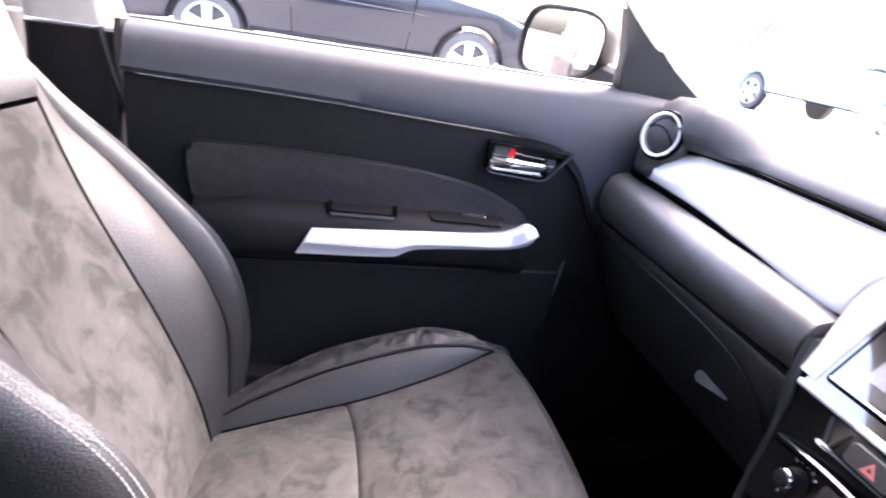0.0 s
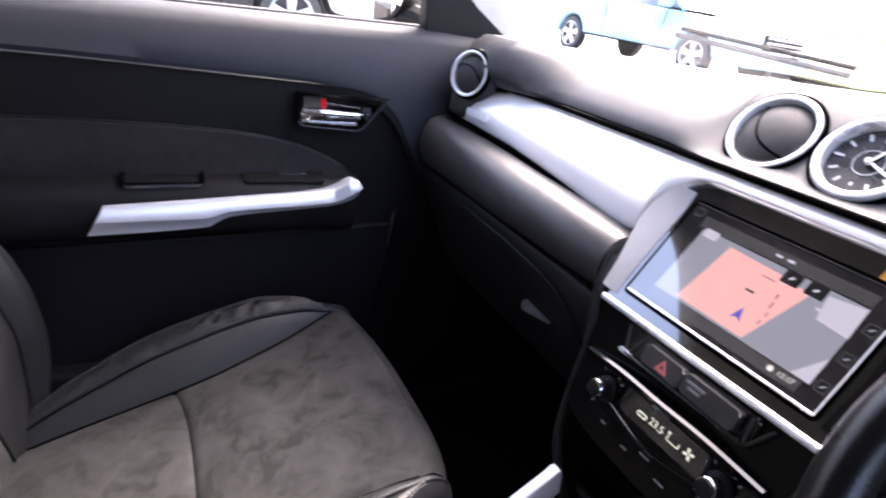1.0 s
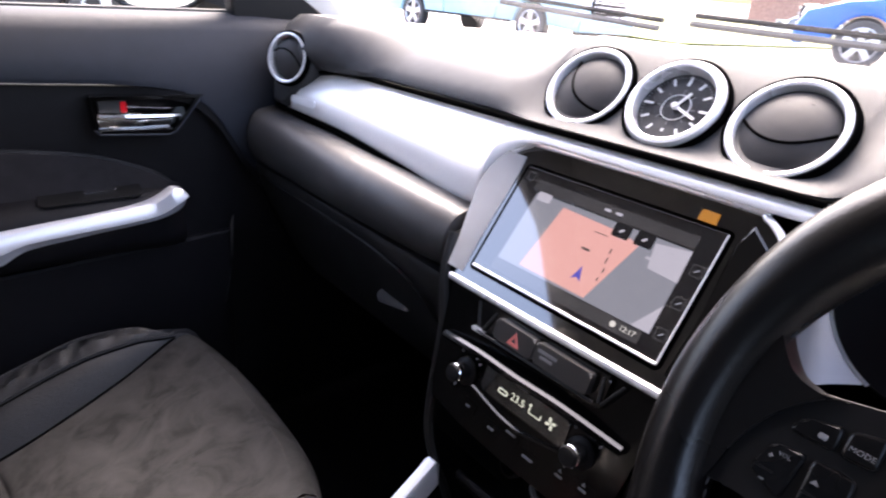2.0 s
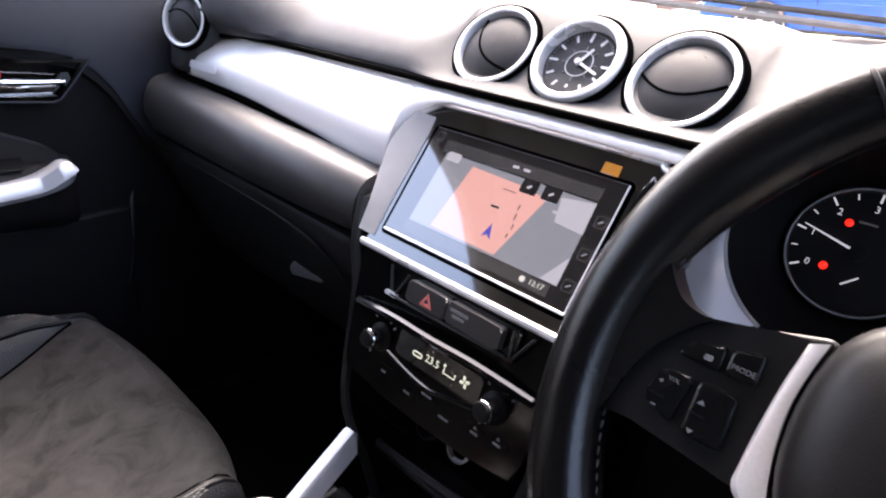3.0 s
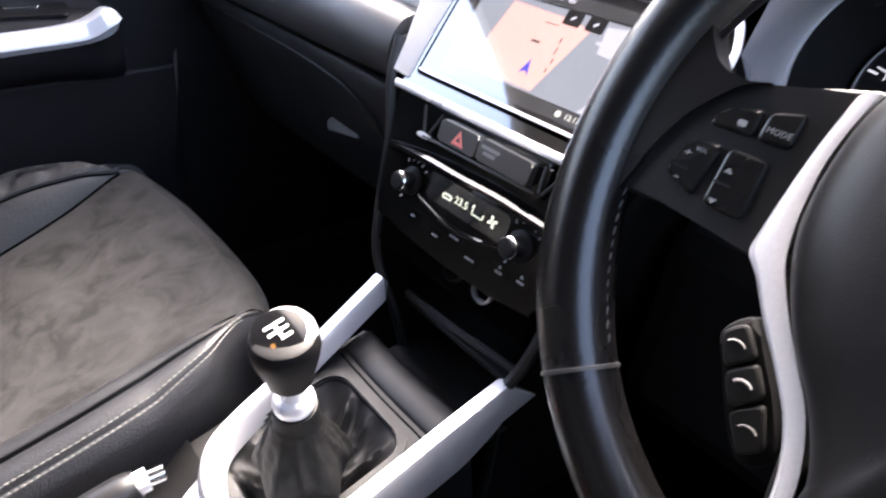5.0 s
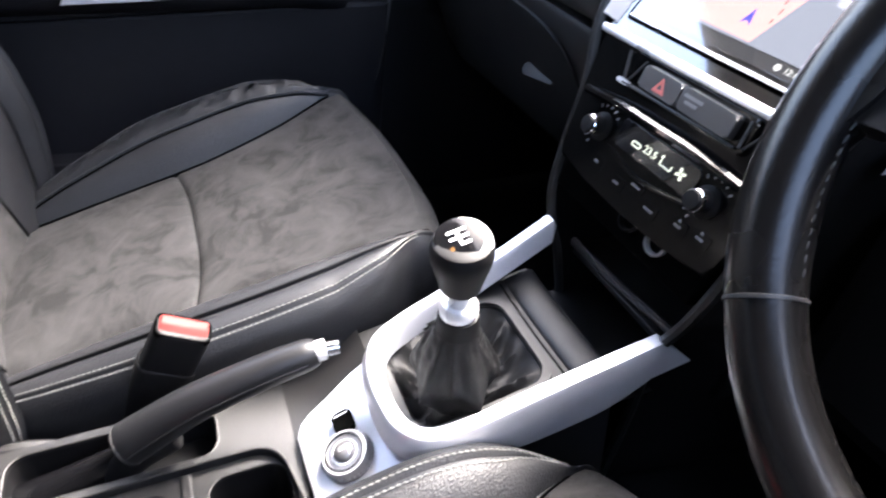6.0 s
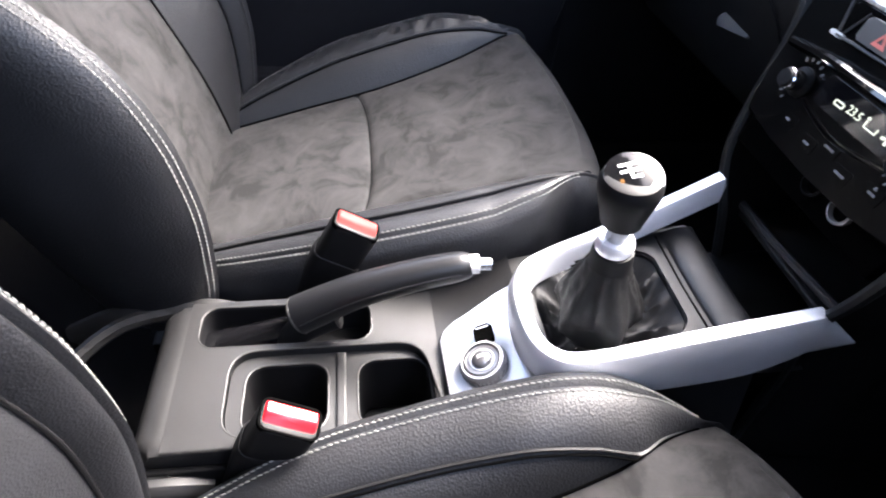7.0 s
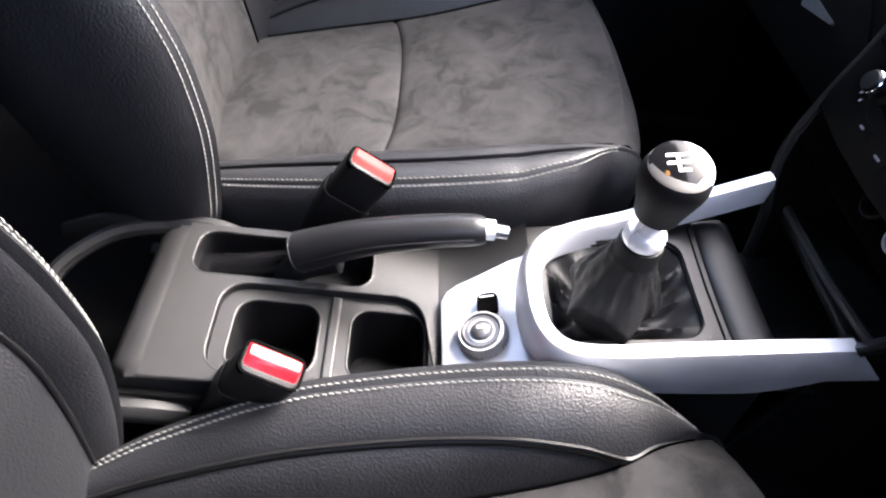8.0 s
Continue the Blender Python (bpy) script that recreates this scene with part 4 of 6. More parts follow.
# padded roll and glovebox
rows, lid = [], []
for y in np.linspace(0.66, 0.166, 44):
    d = tab(y, ((0.12, -0.020), (0.257, -0.004), (0.398, 0.004), (0.588, 0.011)))
    e = tab(y, ((0.12, -0.014), (0.25, -0.004), (0.4, 0.0), (0.7, 0.0)))
    ox = tab(y, ((0.145, 0.028), (0.24, 0.010), (0.36, 0.0)))
    end = max(0.0, (y - 0.615) / 0.045)
    ox += 0.030 * (1 - math.sqrt(max(0.0, 1 - end * end)))
    prof = curve([(x, z + d * min(1, max(0, (z - 0.845) / 0.06)) + e * min(1, max(0, (0.905 - z) / 0.06)), 0) for x, z in ((0.29, 0.890), (0.271, 0.902), (0.257, 0.910), (0.236, 0.9145), (0.216, 0.914), (0.202, 0.905), (0.194, 0.890), (0.192, 0.872), (0.198, 0.855), (0.206, 0.846), (0.218, 0.844))], 36)
    rows.append([Vector((p.x + ox, y, p.y)) for p in prof])
    lid.append([Vector((x + ox * 0.5, y, z + e)) for x, z in [(0.222, 0.8405), (0.209, 0.840), (0.207, 0.834), (0.214, 0.805), (0.230, 0.765), (0.252, 0.715), (0.275, 0.665), (0.30, 0.63), (0.36, 0.612), (0.60, 0.60)]])
for f, d in ((0.25, 0.004), (0.7, 0.006), (1.0, 0.006)):
    rows.append([Vector((p.x + (0.30 - p.x) * f, 0.166 - d, p.z + (0.875 - p.z) * f)) for p in rows[43]])
part("padded_roll", grid(rows), DASH_ROLL, dash, "rounded dashboard roll under the silver panel")
gb = part("glovebox_lid", grid(lid), PLASTIC, dash, "dark glovebox lid")
HP = plane((0.2425, 0.314, 0.7330), (0.02, -0.11, 0.012), (0.4, 0, 0.9))
part("glovebox_handle", slab(rrect(0.062, 0.017, 0.005, 0.026, 0.0), -0.004, 0.006, HP, 0.003), DASH_ROLL, gb, "grey glovebox handle")
part("lid_seam", tube(curve([(0.2075, 0.62, 0.823), (0.2095, 0.40, 0.822), (0.213, 0.26, 0.812), (0.223, 0.205, 0.785), (0.24, 0.185, 0.745)], 24), 0.0016, 5), BLACK, gb)
part("dash_body", box(0.318, 0.66, -0.105, 0.68, 0.66, 0.985, 0.01), BLACK, dash, "dark inner body of the dashboard")
part("dash_body", box(0.50, 0.66, -0.70, -0.10, 0.50, 0.985, 0.01), BLACK, dash)
part("knee_panel", box(0.30, 0.52, -0.70, -0.125, 0.58, 0.80, 0.03), CARPET, dash, "dark knee panel under the steering column")


def vent(centre, normal, r, turn, label, pod=False):
    """A round air vent: silver ring, dark bowl and a two-part swivelling disc."""
    n = Vector(normal).normalized()
    u = n.cross(Vector((0, 0, 1))).normalized() * -1
    m = plane(centre, u, n.cross(u)) @ pose(0, 0, 0, 0, 0, turn)
    v = part("air_vent", lathe([(r * 1.06, -0.02), (r * 1.06, 0.0), (r * 1.03, 0.005), (r * 0.99, 0.006), (r * 0.86, -0.004), (r * 0.86, -0.012), (0.001, -0.012)], m, 56), BLACK, dash, label)
    part("ring", lathe([(r * 0.845, -0.006), (r * 0.855, 0.003), (r * 0.875, 0.0062), (r * 0.93, 0.0072), (r * 0.985, 0.0066), (r * 1.0, 0.003)], m, 64, caps=False), SATIN_RING, v, "satin silver ring")
    # solid near-black band painted as the shade of the gap
    part("outer_gap_shade", lathe([(r * 1.10, -0.004), (r * 1.085, 0.003), (r * 1.035, 0.0066), (r * 1.0, 0.0052)], m, 64, caps=False), DEEP, v, "dark band painted as the gap's shade round the ring")
    disc = lathe([(0.0005, 0.0090), (r * 0.3, 0.0084), (r * 0.55, 0.0064), (r * 0.72, 0.0034), (r * 0.81, 0.0006), (r * 0.83, -0.004)], m, 56, caps=True)
    part("disc", disc, VENT, v, "dark swivelling vent disc")
    arc = [m @ Vector((r * 0.80 * x, r * (0.05 - 0.36 * (1 - x * x)), 0.0088 - 0.0092 * (0.64 * x * x + (0.05 - 0.36 * (1 - x * x)) ** 2))) for x in np.linspace(-1, 1, 26)]
    part("slot", tube(arc, 0.0014, 5), DEEP, v, "curved slot in the vent disc")
    part("finger_ridge", tube(curve([m @ Vector(p) for p in ((-r * 0.24, r * 0.50, 0.0058), (0, r * 0.56, 0.0052), (r * 0.24, r * 0.50, 0.0058))], 12), 0.0009, 6), VENT, v)
    if pod:
        part("pod", lathe([(r * 1.06, -0.001), (r * 1.10, -0.002), (r * 1.14, -0.008), (r * 1.17, -0.020), (r * 1.18, -0.05)], m, 48, caps=False), DASH, v, "rounded grey pod")
    return v


vent((0.3460, 0.106, 1.0332), (-0.79, -0.04, 0.61), 0.0450, -45, "round dashboard air vent")
vent((0.3440, -0.090, 1.0312), (-0.79, 0.04, 0.61), 0.0450, 2, "round dashboard air vent")
vent((0.2440, 0.577, 1.009), (-0.90, -0.36, 0.22), 0.0365, 160, "round air vent at the dashboard's end", True)

# clock between the vents
clock = thing("dashboard_clock", (0.345, 0.008, 1.03), "round analogue dashboard clock with white pointers and silver bezel", "clock")
CM = plane((0.3395, 0.008, 1.0366), (0, -1, 0), (0.613, 0, 0.79))
r = 0.0435
part("bezel", lathe([(r * 1.05, -0.02), (r * 1.05, -0.004), (r * 1.02, 0.001), (r * 0.98, 0.0036), (r * 0.90, 0.0042), (r * 0.845, 0.0030), (r * 0.825, -0.002), (r * 0.80, -0.0075)], CM, 64, caps=False), SATIN_RING, clock, "satin silver bezel")
# band round the clock: the gap's shade put into its colour
part("outer_gap_shade", lathe([(r * 1.115, -0.012), (r * 1.10, -0.001), (r * 1.06, 0.0012), (r * 1.03, -0.001)], CM, 64, caps=False), DEEP, clock, "dark band painted as the gap's shade round the bezel")
part("face", lathe([(0.001, -0.007), (r * 0.87, -0.007), (r * 0.87, -0.012)], CM, 48), CLOCK_FACE, clock, "dark clock face")
part("inner_ring", tube([CM @ Vector((r * 0.30 * math.cos(a), r * 0.30 * math.sin(a), -0.0065)) for a in (2 * math.pi * k / 36 for k in range(36))], 0.0005, 5, True), WHITE_MARK, clock, "fine white ring")
for k in range(12):
    a = radians(30 * k)
    part("hour_mark", slab(rrect(0.0022, r * (0.17 if k % 3 else 0.22), 0.0005), -0.0068, -0.0058, CM @ pose(0, 0, 0, 0, 0, -30 * k) @ pose(0, r * 0.63, 0)), WHITE_MARK, clock)
for k in range(60):
    if k % 5:
        part("minute_mark", slab(rrect(0.0006, r * 0.05, 0.0002), -0.0068, -0.0062, CM @ pose(0, 0, 0, 0, 0, -6 * k) @ pose(0, r * 0.72, 0)), PRINT_GREY, clock)
for k in range(8):
    part("ring_spoke", slab(rrect(0.0006, r * 0.12, 0.0002), -0.0068, -0.0062, CM @ pose(0, 0, 0, 0, 0, 45 * k) @ pose(0, r * 0.36, 0)), PRINT_GREY, clock)
part("hour_hand", slab(rrect(0.0024, r * 0.44, 0.001, 0, r * 0.18), -0.0055, -0.0045, CM @ pose(0, 0, 0, 0, 0, -28)), WHITE_MARK, clock, "white hour hand")
part("minute_hand", slab(rrect(0.0024, r * 0.62, 0.001, 0, r * 0.26), -0.0042, -0.0034, CM @ pose(0, 0, 0, 0, 0, -112)), WHITE_MARK, clock, "white minute hand")
part("hub", lathe([(0.003, -0.006), (0.003, -0.002), (0.001, -0.0015)], CM, 12), WHITE_MARK, clock)
cg = part("clock_glass", lathe([(0.001, 0.002), (r * 0.5, 0.0018), (r * 0.88, 0.001)], CM, 40, caps=False), CLOCK_LENS, clock, "domed clear glass")
face_to(cg, (-0.8, 0, 0.6))
cg.visible_shadow = False

# ---- centre stack: screen ----
unit = thing("infotainment_unit", (0.25, C, 0.84), "touchscreen navigation unit in a glossy black surround", "car stereo")
SM = plane((0.2235, C, 0.8605), (0, -1, 0), (0.582, 0, 0.813))
half = [(0.128, -0.020), (0.140, 0.020), (0.150, 0.055), (0.156, 0.085), (0.152, 0.105), (0.140, 0.124), (0.122, 0.137), (0.10, 0.1405)]
outline = [(-a, b) for a, b in half] + [(a, b) for a, b in half[::-1]]
part("surround", holed(outline, [rrect(0.222, 0.124, 0.006, -0.003, 0.057)], -0.05, 0.002, SM), LACQUER, unit, "glossy black surround", 25)
run = [(-0.134, 0.0), *outline[1:-1], (0.134, 0.0)]
edge = [SM @ Vector((p.x, p.y, 0.003)) for p in curve([(x, y, 0) for x, y in run], 90)]
part("surround_trim", tube(edge, 0.0030, 8), SATIN_RING, unit, "bright trim around the surround")
wedge = [(-0.136, -0.006), (-0.149, 0.05), (-0.152, 0.085), (-0.146, 0.108), (-0.122, 0.128), (-0.116, 0.108), (-0.120, 0.04), (-0.117, -0.004)]
lean = [[Vector((a, b, 0.011)), Vector((a + 0.0012, b, 0.0125)), Vector((a + 0.0035, b, 0.0122)), Vector((c, d, 0.003)), Vector((c + 0.0005, d, -0.004))] for (a, b), (c, d) in zip(
    [(p.x, p.y) for p in curve([(-0.133, -0.012, 0), (-0.139, 0.02, 0), (-0.148, 0.055, 0), (-0.153, 0.083, 0), (-0.149, 0.105, 0), (-0.1375, 0.122, 0)], 20)],
    [(p.x, p.y) for p in curve([(-0.118, -0.012, 0), (-0.119, 0.02, 0), (-0.119, 0.055, 0), (-0.118, 0.083, 0), (-0.118, 0.105, 0), (-0.120, 0.124, 0)], 20)])]
part("side_wedge", grid([[SM @ p for p in row] for row in lean], ends=True), WEDGE, unit, "grey satin cheek leaning in beside the screen")
part("side_wedge", slab([(-a - 0.004, b) for a, b in wedge[::-1]], 0.0, 0.006, SM, 0.002), PIANO, unit, "black wedge beside the screen")
scr = part("screen", slab(rrect(0.214, 0.117, 0.004, -0.003, 0.057), -0.006, 0.003, SM, 0.001), S_DARK, unit, "glass touchscreen showing a navigation map")
E4 = 0.0034
part("map_ground", slab([(-0.086, 0.018), (0.087, 0.018), (0.085, 0.093), (-0.083, 0.093)], 0.003, E4, SM), S_GREY, scr, "grey-blue map area")
part("map_block", slab([(-0.058, 0.021), (0.020, 0.020), (0.042, 0.082), (0.014, 0.086), (-0.046, 0.088)], 0.0036, E4 + 0.0004, SM), S_PINK, scr, "pink map area")
part("menu_bar", slab([(-0.09, 0.0945), (0.085, 0.0945), (0.085, 0.106), (-0.09, 0.106)], 0.003, E4, SM), S_SLATE, scr, "dark menu bar")
part("info_box", slab([(0.058, 0.066), (0.0865, 0.064), (0.085, 0.092), (0.054, 0.088)], 0.0036, E4 + 0.0004, SM), S_PALE, scr, "pale info box")
part("pale_corner", slab([(0.070, 0.0185), (0.0865, 0.0185), (0.0865, 0.044)], 0.0036, E4 + 0.0004, SM), S_PALE, scr)
part("status_bar", slab(rrect(0.17, 0.011, 0.001, -0.003, 0.0115), 0.003, E4, SM), S_SLATE, scr, "dark status bar")
part("position_arrow", slab([(-0.001, 0.031), (0.004, 0.034), (0.009, 0.031), (0.004, 0.045)], 0.004, E4 + 0.0008, SM), S_BLUE, scr, "blue position arrow")
for x, y, w, h in ((-0.002, 0.060, 0.009, 0.0022), (0.022, 0.058, 0.0012, 0.006), (0.024, 0.049, 0.0012, 0.005), (0.021, 0.067, 0.0012, 0.005), (0.023, 0.040, 0.0012, 0.004), (0.004, 0.078, 0.014, 0.0008)):
    part("road_mark", slab(rrect(w, h, 0.0003, x, y), 0.004, E4 + 0.0007, SM), S_SLATE, scr)
for x, y in ((0.021, 0.087), (0.044, 0.087)):
    part("map_button", slab(rrect(0.017, 0.013, 0.002, x, y), 0.0036, E4 + 0.001, SM), S_DARK, scr, "dark map button")
    part("button_icon", slab(rrect(0.005, 0.0022, 0.001), 0.0044, E4 + 0.0014, SM @ pose(x, y, 0, 0, 0, 35)), S_PALE, scr)
part("label_tag", slab(rrect(0.017, 0.009, 0.002, -0.072, 0.0905), 0.0036, E4 + 0.0006, SM), S_PALE, scr, "pale tag on the menu bar")
for x, y in ((-0.002, 0.1005), (0.010, 0.1005), (0.068, 0.085), (0.0555, 0.074)):
    part("screen_icon", slab(rrect(0.007, 0.0026, 0.001, x, y), 0.0036, E4 + 0.0006, SM), S_PALE, scr)
for y in (0.079, 0.050, 0.022):
    part("touch_icon", holed(rrect(0.011, 0.011, 0.002, 0.0955, y), [rrect(0.0085, 0.0085, 0.002, 0.0955, y)], 0.003, E4, SM), S_SLATE, scr, "touch icon")
    part("touch_mark", slab(rrect(0.005, 0.0012, 0.0005), 0.003, E4, SM @ pose(0.0955, y, 0, 0, 0, 40)), S_GREY, scr)
part("touch_icon", holed(rrect(0.010, 0.010, 0.002, -0.100, 0.107), [rrect(0.0075, 0.0075, 0.002, -0.100, 0.107)], 0.003, E4, SM), S_SLATE, scr, "touch icon")
part("record_dot", lathe([(0.0028, 0.003), (0.0028, E4 + 0.0004), (0.0005, E4 + 0.0005)], SM @ pose(0.056, 0.012, 0), 16), S_WHITE, scr, "white dot")
text("12:17", 0.0068, SM @ pose(0.070, 0.012, 0.0036), S_WHITE, "clock_digits", scr)
part("screen_edge", tube([SM @ Vector((a, b, 0.0035)) for a, b in ((-0.109, 0.0), (0.103, 0.0))], 0.0013, 6), SATIN_RING, unit, "bright lower edge of the screen")
part("screen_edge", tube([SM @ Vector((a, b, 0.0035)) for a, b in ((-0.109, 0.115), (0.103, 0.115))], 0.0006, 6), PLASTIC, unit)
part("screen_edge", tube([SM @ Vector((a, b, 0.0035)) for a, b in ((0.1035, 0.0), (0.1035, 0.115))], 0.0008, 6), SATIN_RING, unit, "bright side edge of the screen")
part("amber_lamp", slab([(0.074, 0.1195), (0.090, 0.1190), (0.0895, 0.1285), (0.0745, 0.1290)], 0.002, 0.003, SM), S_AMBER, unit, "amber airbag tell-tale")
part("chrome_bar", tube([(0.2075, 0.139, 0.846), (0.2075, C, 0.847), (0.2085, -0.114, 0.848)], 0.0034, 8, squash=1.2), SATIN_RING, unit, "chrome bar under the screen")

# ---- centre stack: heating controls ----
hvac = thing("climate_panel", (0.19, C, 0.70), "glossy black climate control panel with two knobs", "control panel")
KM = plane((0.183, C, 0.766), (0, -1, 0), (0.277, 0, 0.961))
fas = [(-0.108, -0.046), (-0.112, -0.03), (-0.120, 0.03), (-0.126, 0.084), (0.126, 0.084), (0.120, 0.03), (0.112, -0.03), (0.108, -0.046), (0.06, -0.050), (0.0, -0.052), (-0.06, -0.050)]
part("fascia", slab(fas, -0.05, -0.004, KM, 0.003), FASCIA, hvac, "glossy black fascia")
# recess shade painted in with the glossless near-black
part("lower_fascia", slab([(-0.104, -0.078), (-0.107, -0.046), (0.107, -0.046), (0.104, -0.078)], -0.06, -0.014, KM, 0.003), DEEP, hvac, "near-black recess round the sockets, shade put into its colour")
sw = part("switch_tray", slab(rrect(0.152, 0.030, 0.004, 0.004, 0.064), -0.004, 0.001, KM, 0.002), PIANO, hvac, "glossy black switch tray")
part("tray_lip", tube([KM @ Vector(p) for p in ((-0.066, 0.0500, 0.003), (-0.04, 0.0515, 0.006), (0.05, 0.0535, 0.006), (0.072, 0.053, 0.003))], 0.0014, 6), PLASTIC, sw)
part("hazard_button", slab(rrect(0.048, 0.0195, 0.003, -0.0185, 0.0652), 0.0, 0.009, KM, 0.002), SWITCH, sw, "dark hazard warning button")
tri = [(-0.0075, -0.006), (0.0075, -0.006), (0.0, 0.007)]
part("hazard_triangle", holed([(x - 0.0165, y + 0.0645) for x, y in tri], [[(x * 0.42 - 0.0165, y * 0.42 + 0.064) for x, y in tri]], 0.0088, 0.0096, KM), TRI_RED, sw, "pale red warning triangle")
part("switch", slab(rrect(0.0595, 0.0195, 0.003, 0.0370, 0.0657), 0.0, 0.009, KM, 0.002), SWITCH, sw, "dark switch with white print")
for x, y, w in ((0.0215, 0.0692, 0.021), (0.0215, 0.0642, 0.014)):
    part("switch_print", slab(rrect(w, 0.0028, 0.0006, x, y), 0.0088, 0.0095, KM), PRINT_GREY, sw)
for pts in (((-0.0755, 0.077, 0.001), (-0.066, 0.054, 0.003)), ((-0.0505, 0.075, 0.001), (-0.060, 0.053, 0.003)), ((0.0735, 0.076, 0.001), (0.0765, 0.055, 0.003)), ((0.0925, 0.077, 0.001), (0.080, 0.055, 0.003))):
    part("tray_bracket", tube([KM @ Vector(p) for p in pts], 0.0014, 6), CONSOLE, sw, "grey angled bracket")
part("bracket_foot", slab(rrect(0.016, 0.004, 0.0015, -0.066, 0.0505), 0.0, 0.004, KM, 0.001), SATIN_RING, sw, "bright foot of the bracket")
part("upper_ledge", tube(curve([KM @ Vector(p) for p in ((-0.108, 0.026, 0.0), (-0.05, 0.0320, 0.006), (0, 0.0335, 0.009), (0.05, 0.0340, 0.006), (0.108, 0.030, 0.0))], 24), 0.0046, 8), PIANO, hvac, "glossy black ridge")
part("lower_ledge", tube(curve([KM @ Vector(p) for p in ((-0.058, -0.006, -0.004), (0, -0.0155, -0.0035), (0.058, -0.006, -0.004))], 18), 0.0022, 8), PIANO, hvac)
part("lcd", slab(rrect(0.104, 0.026, 0.004, 0.006, 0.011), -0.004, -0.0025, KM, 0.0008), S_DARK, hvac, "dark display strip")
text("23.5", 0.0102, KM @ pose(0.0002, 0.0110, -0.0022), S_LCD, "temperature_digits", hvac)
part("lcd_icon", holed(rrect(0.012, 0.005, 0.002, -0.0184, 0.0092), [rrect(0.0095, 0.0026, 0.001, -0.0184, 0.0092)], -0.0026, -0.0018, KM), S_LCD, hvac, "small car symbol")
part("degree_mark", lathe([(0.0014, -0.0026), (0.0014, -0.0018), (0.0003, -0.0018)], KM @ pose(0.0150, 0.0150, 0), 12), S_LCD, hvac)
for x, y, w, h in ((0.0152, 0.0105, 0.0009, 0.0050), (0.0215, 0.0078, 0.0130, 0.0008), (0.0285, 0.0100, 0.0009, 0.0050)):
    part("lcd_icon", slab(rrect(w, h, 0.0003, x, y), -0.0026, -0.0018, KM), S_LCD, hvac)
for k in range(4):
    blade = [(0.0005, 0.0008), (0.0022, 0.0016), (0.0058, 0.0010), (0.0048, -0.0014), (0.0024, -0.0010)]
    part("fan_blade", slab(blade, -0.0026, -0.0018, KM @ pose(0.040, 0.0115, 0, 0, 0, 20 + 90 * k)), S_LCD, hvac, "blade of the lit fan symbol")
for a, b in ((-0.070, 0.003), (0.0745, 0.006)):
    kb = part("knob", lathe([(0.0140, -0.006), (0.0140, -0.002), (0.0110, 0.000), (0.0096, 0.001), (0.0090, 0.0145), (0.0077, 0.0170), (0.001, 0.0175)], KM @ pose(a, b, 0), 36), BLACK, hvac, "black rotary knob")
    part("knob_ring", lathe([(0.0091, 0.0090), (0.0097, 0.0096), (0.0097, 0.0135), (0.0088, 0.0146)], KM @ pose(a, b, 0), 36, caps=False), CHROME, kb, "chrome knob ring")
    for ang in (-135, -115, 45, 65, 85, 105, 125):
        part("dial_mark", slab(rrect(0.0034, 0.0018, 0.0006), -0.004, -0.0033, KM @ pose(a + 0.021 * math.cos(radians(ang)), b + 0.021 * math.sin(radians(ang)), 0, 0, 0, ang)), PRINT_GREY, hvac)
for x, y, w in ((-0.0542, -0.0268, 0.006), (-0.0195, -0.0310, 0.008), (0.0040, -0.0215, 0.012), (0.0289, -0.0310, 0.012), (0.0633, -0.0250, 0.008), (0.0874, -0.0215, 0.008)):
    b_ = part("button", slab(rrect(0.021, 0.0125, 0.002, x, y), -0.0042, -0.0034, KM, 0.0004), FASCIA, hvac, "black button")
    part("button_print", slab(rrect(w, 0.0020, 0.0005, x, y), -0.0036, -0.0029, KM), PRINT_GREY, b_)
for x, y in ((0.0633, -0.0205), (0.0874, -0.0170)):
    part("vent_symbol", slab([(x - 0.0020, y - 0.0008), (x + 0.0020, y - 0.0008), (x + 0.0003, y + 0.0018), (x - 0.0010, y + 0.0018)], -0.0042, -0.0030, KM), PRINT_GREY, hvac)

# walls of the centre stack, cubby and its tray
stack = thing("centre_stack", (0.25, C, 0.45), "dark plastic centre stack with an open cubby", "centre stack")
prof = [(0.222, 0.885), (0.208, 0.845), (0.201, 0.79), (0.187, 0.72), (0.178, 0.67), (0.180, 0.63), (0.186, 0.60), (0.205, 0.50), (0.22, 0.34)]
for y, s in ((C + 0.128, 1), (C - 0.128, -1)):
    pts = curve([(x, y + s * max(0, z - 0.79) * 0.16 - s * (max(0, 0.83 - z) * 0.08 + max(0, min(0.09, 0.685 - z)) * 0.30), z) for x, z in prof], 30)
    side = grid([[p, p + Vector((0.012, s * 0.004, 0)), Vector((0.62, y + s * 0.004, max(p.z, 0.32)))] for p in pts])
    part("side_wall", thick(side, 0.006), CARPET, stack, "dark side wall of the centre stack")
    part("side_trim", tube(pts, 0.006, 8), PLASTIC, stack, "dark edge trim")
part("cubby_back", box(0.30, 0.33, C - 0.10, C + 0.10, 0.50, 0.71, 0.004), CARPET, stack)
part("cubby_roof", box(0.18, 0.32, C - 0.100, C + 0.100, 0.686, 0.697, 0.004), PLASTIC, stack)
part("cubby_floor", box(0.14, 0.32, C - 0.082, C + 0.082, 0.530, 0.545, 0.004), PLASTIC, stack, "dark tray floor")
part("shelf_edge", tube([(0.205, C + 0.088, 0.612), (0.215, C, 0.606), (0.220, C - 0.088, 0.612)], 0.005, 8), DASH_ROLL, stack, "shelf lip in the cubby")
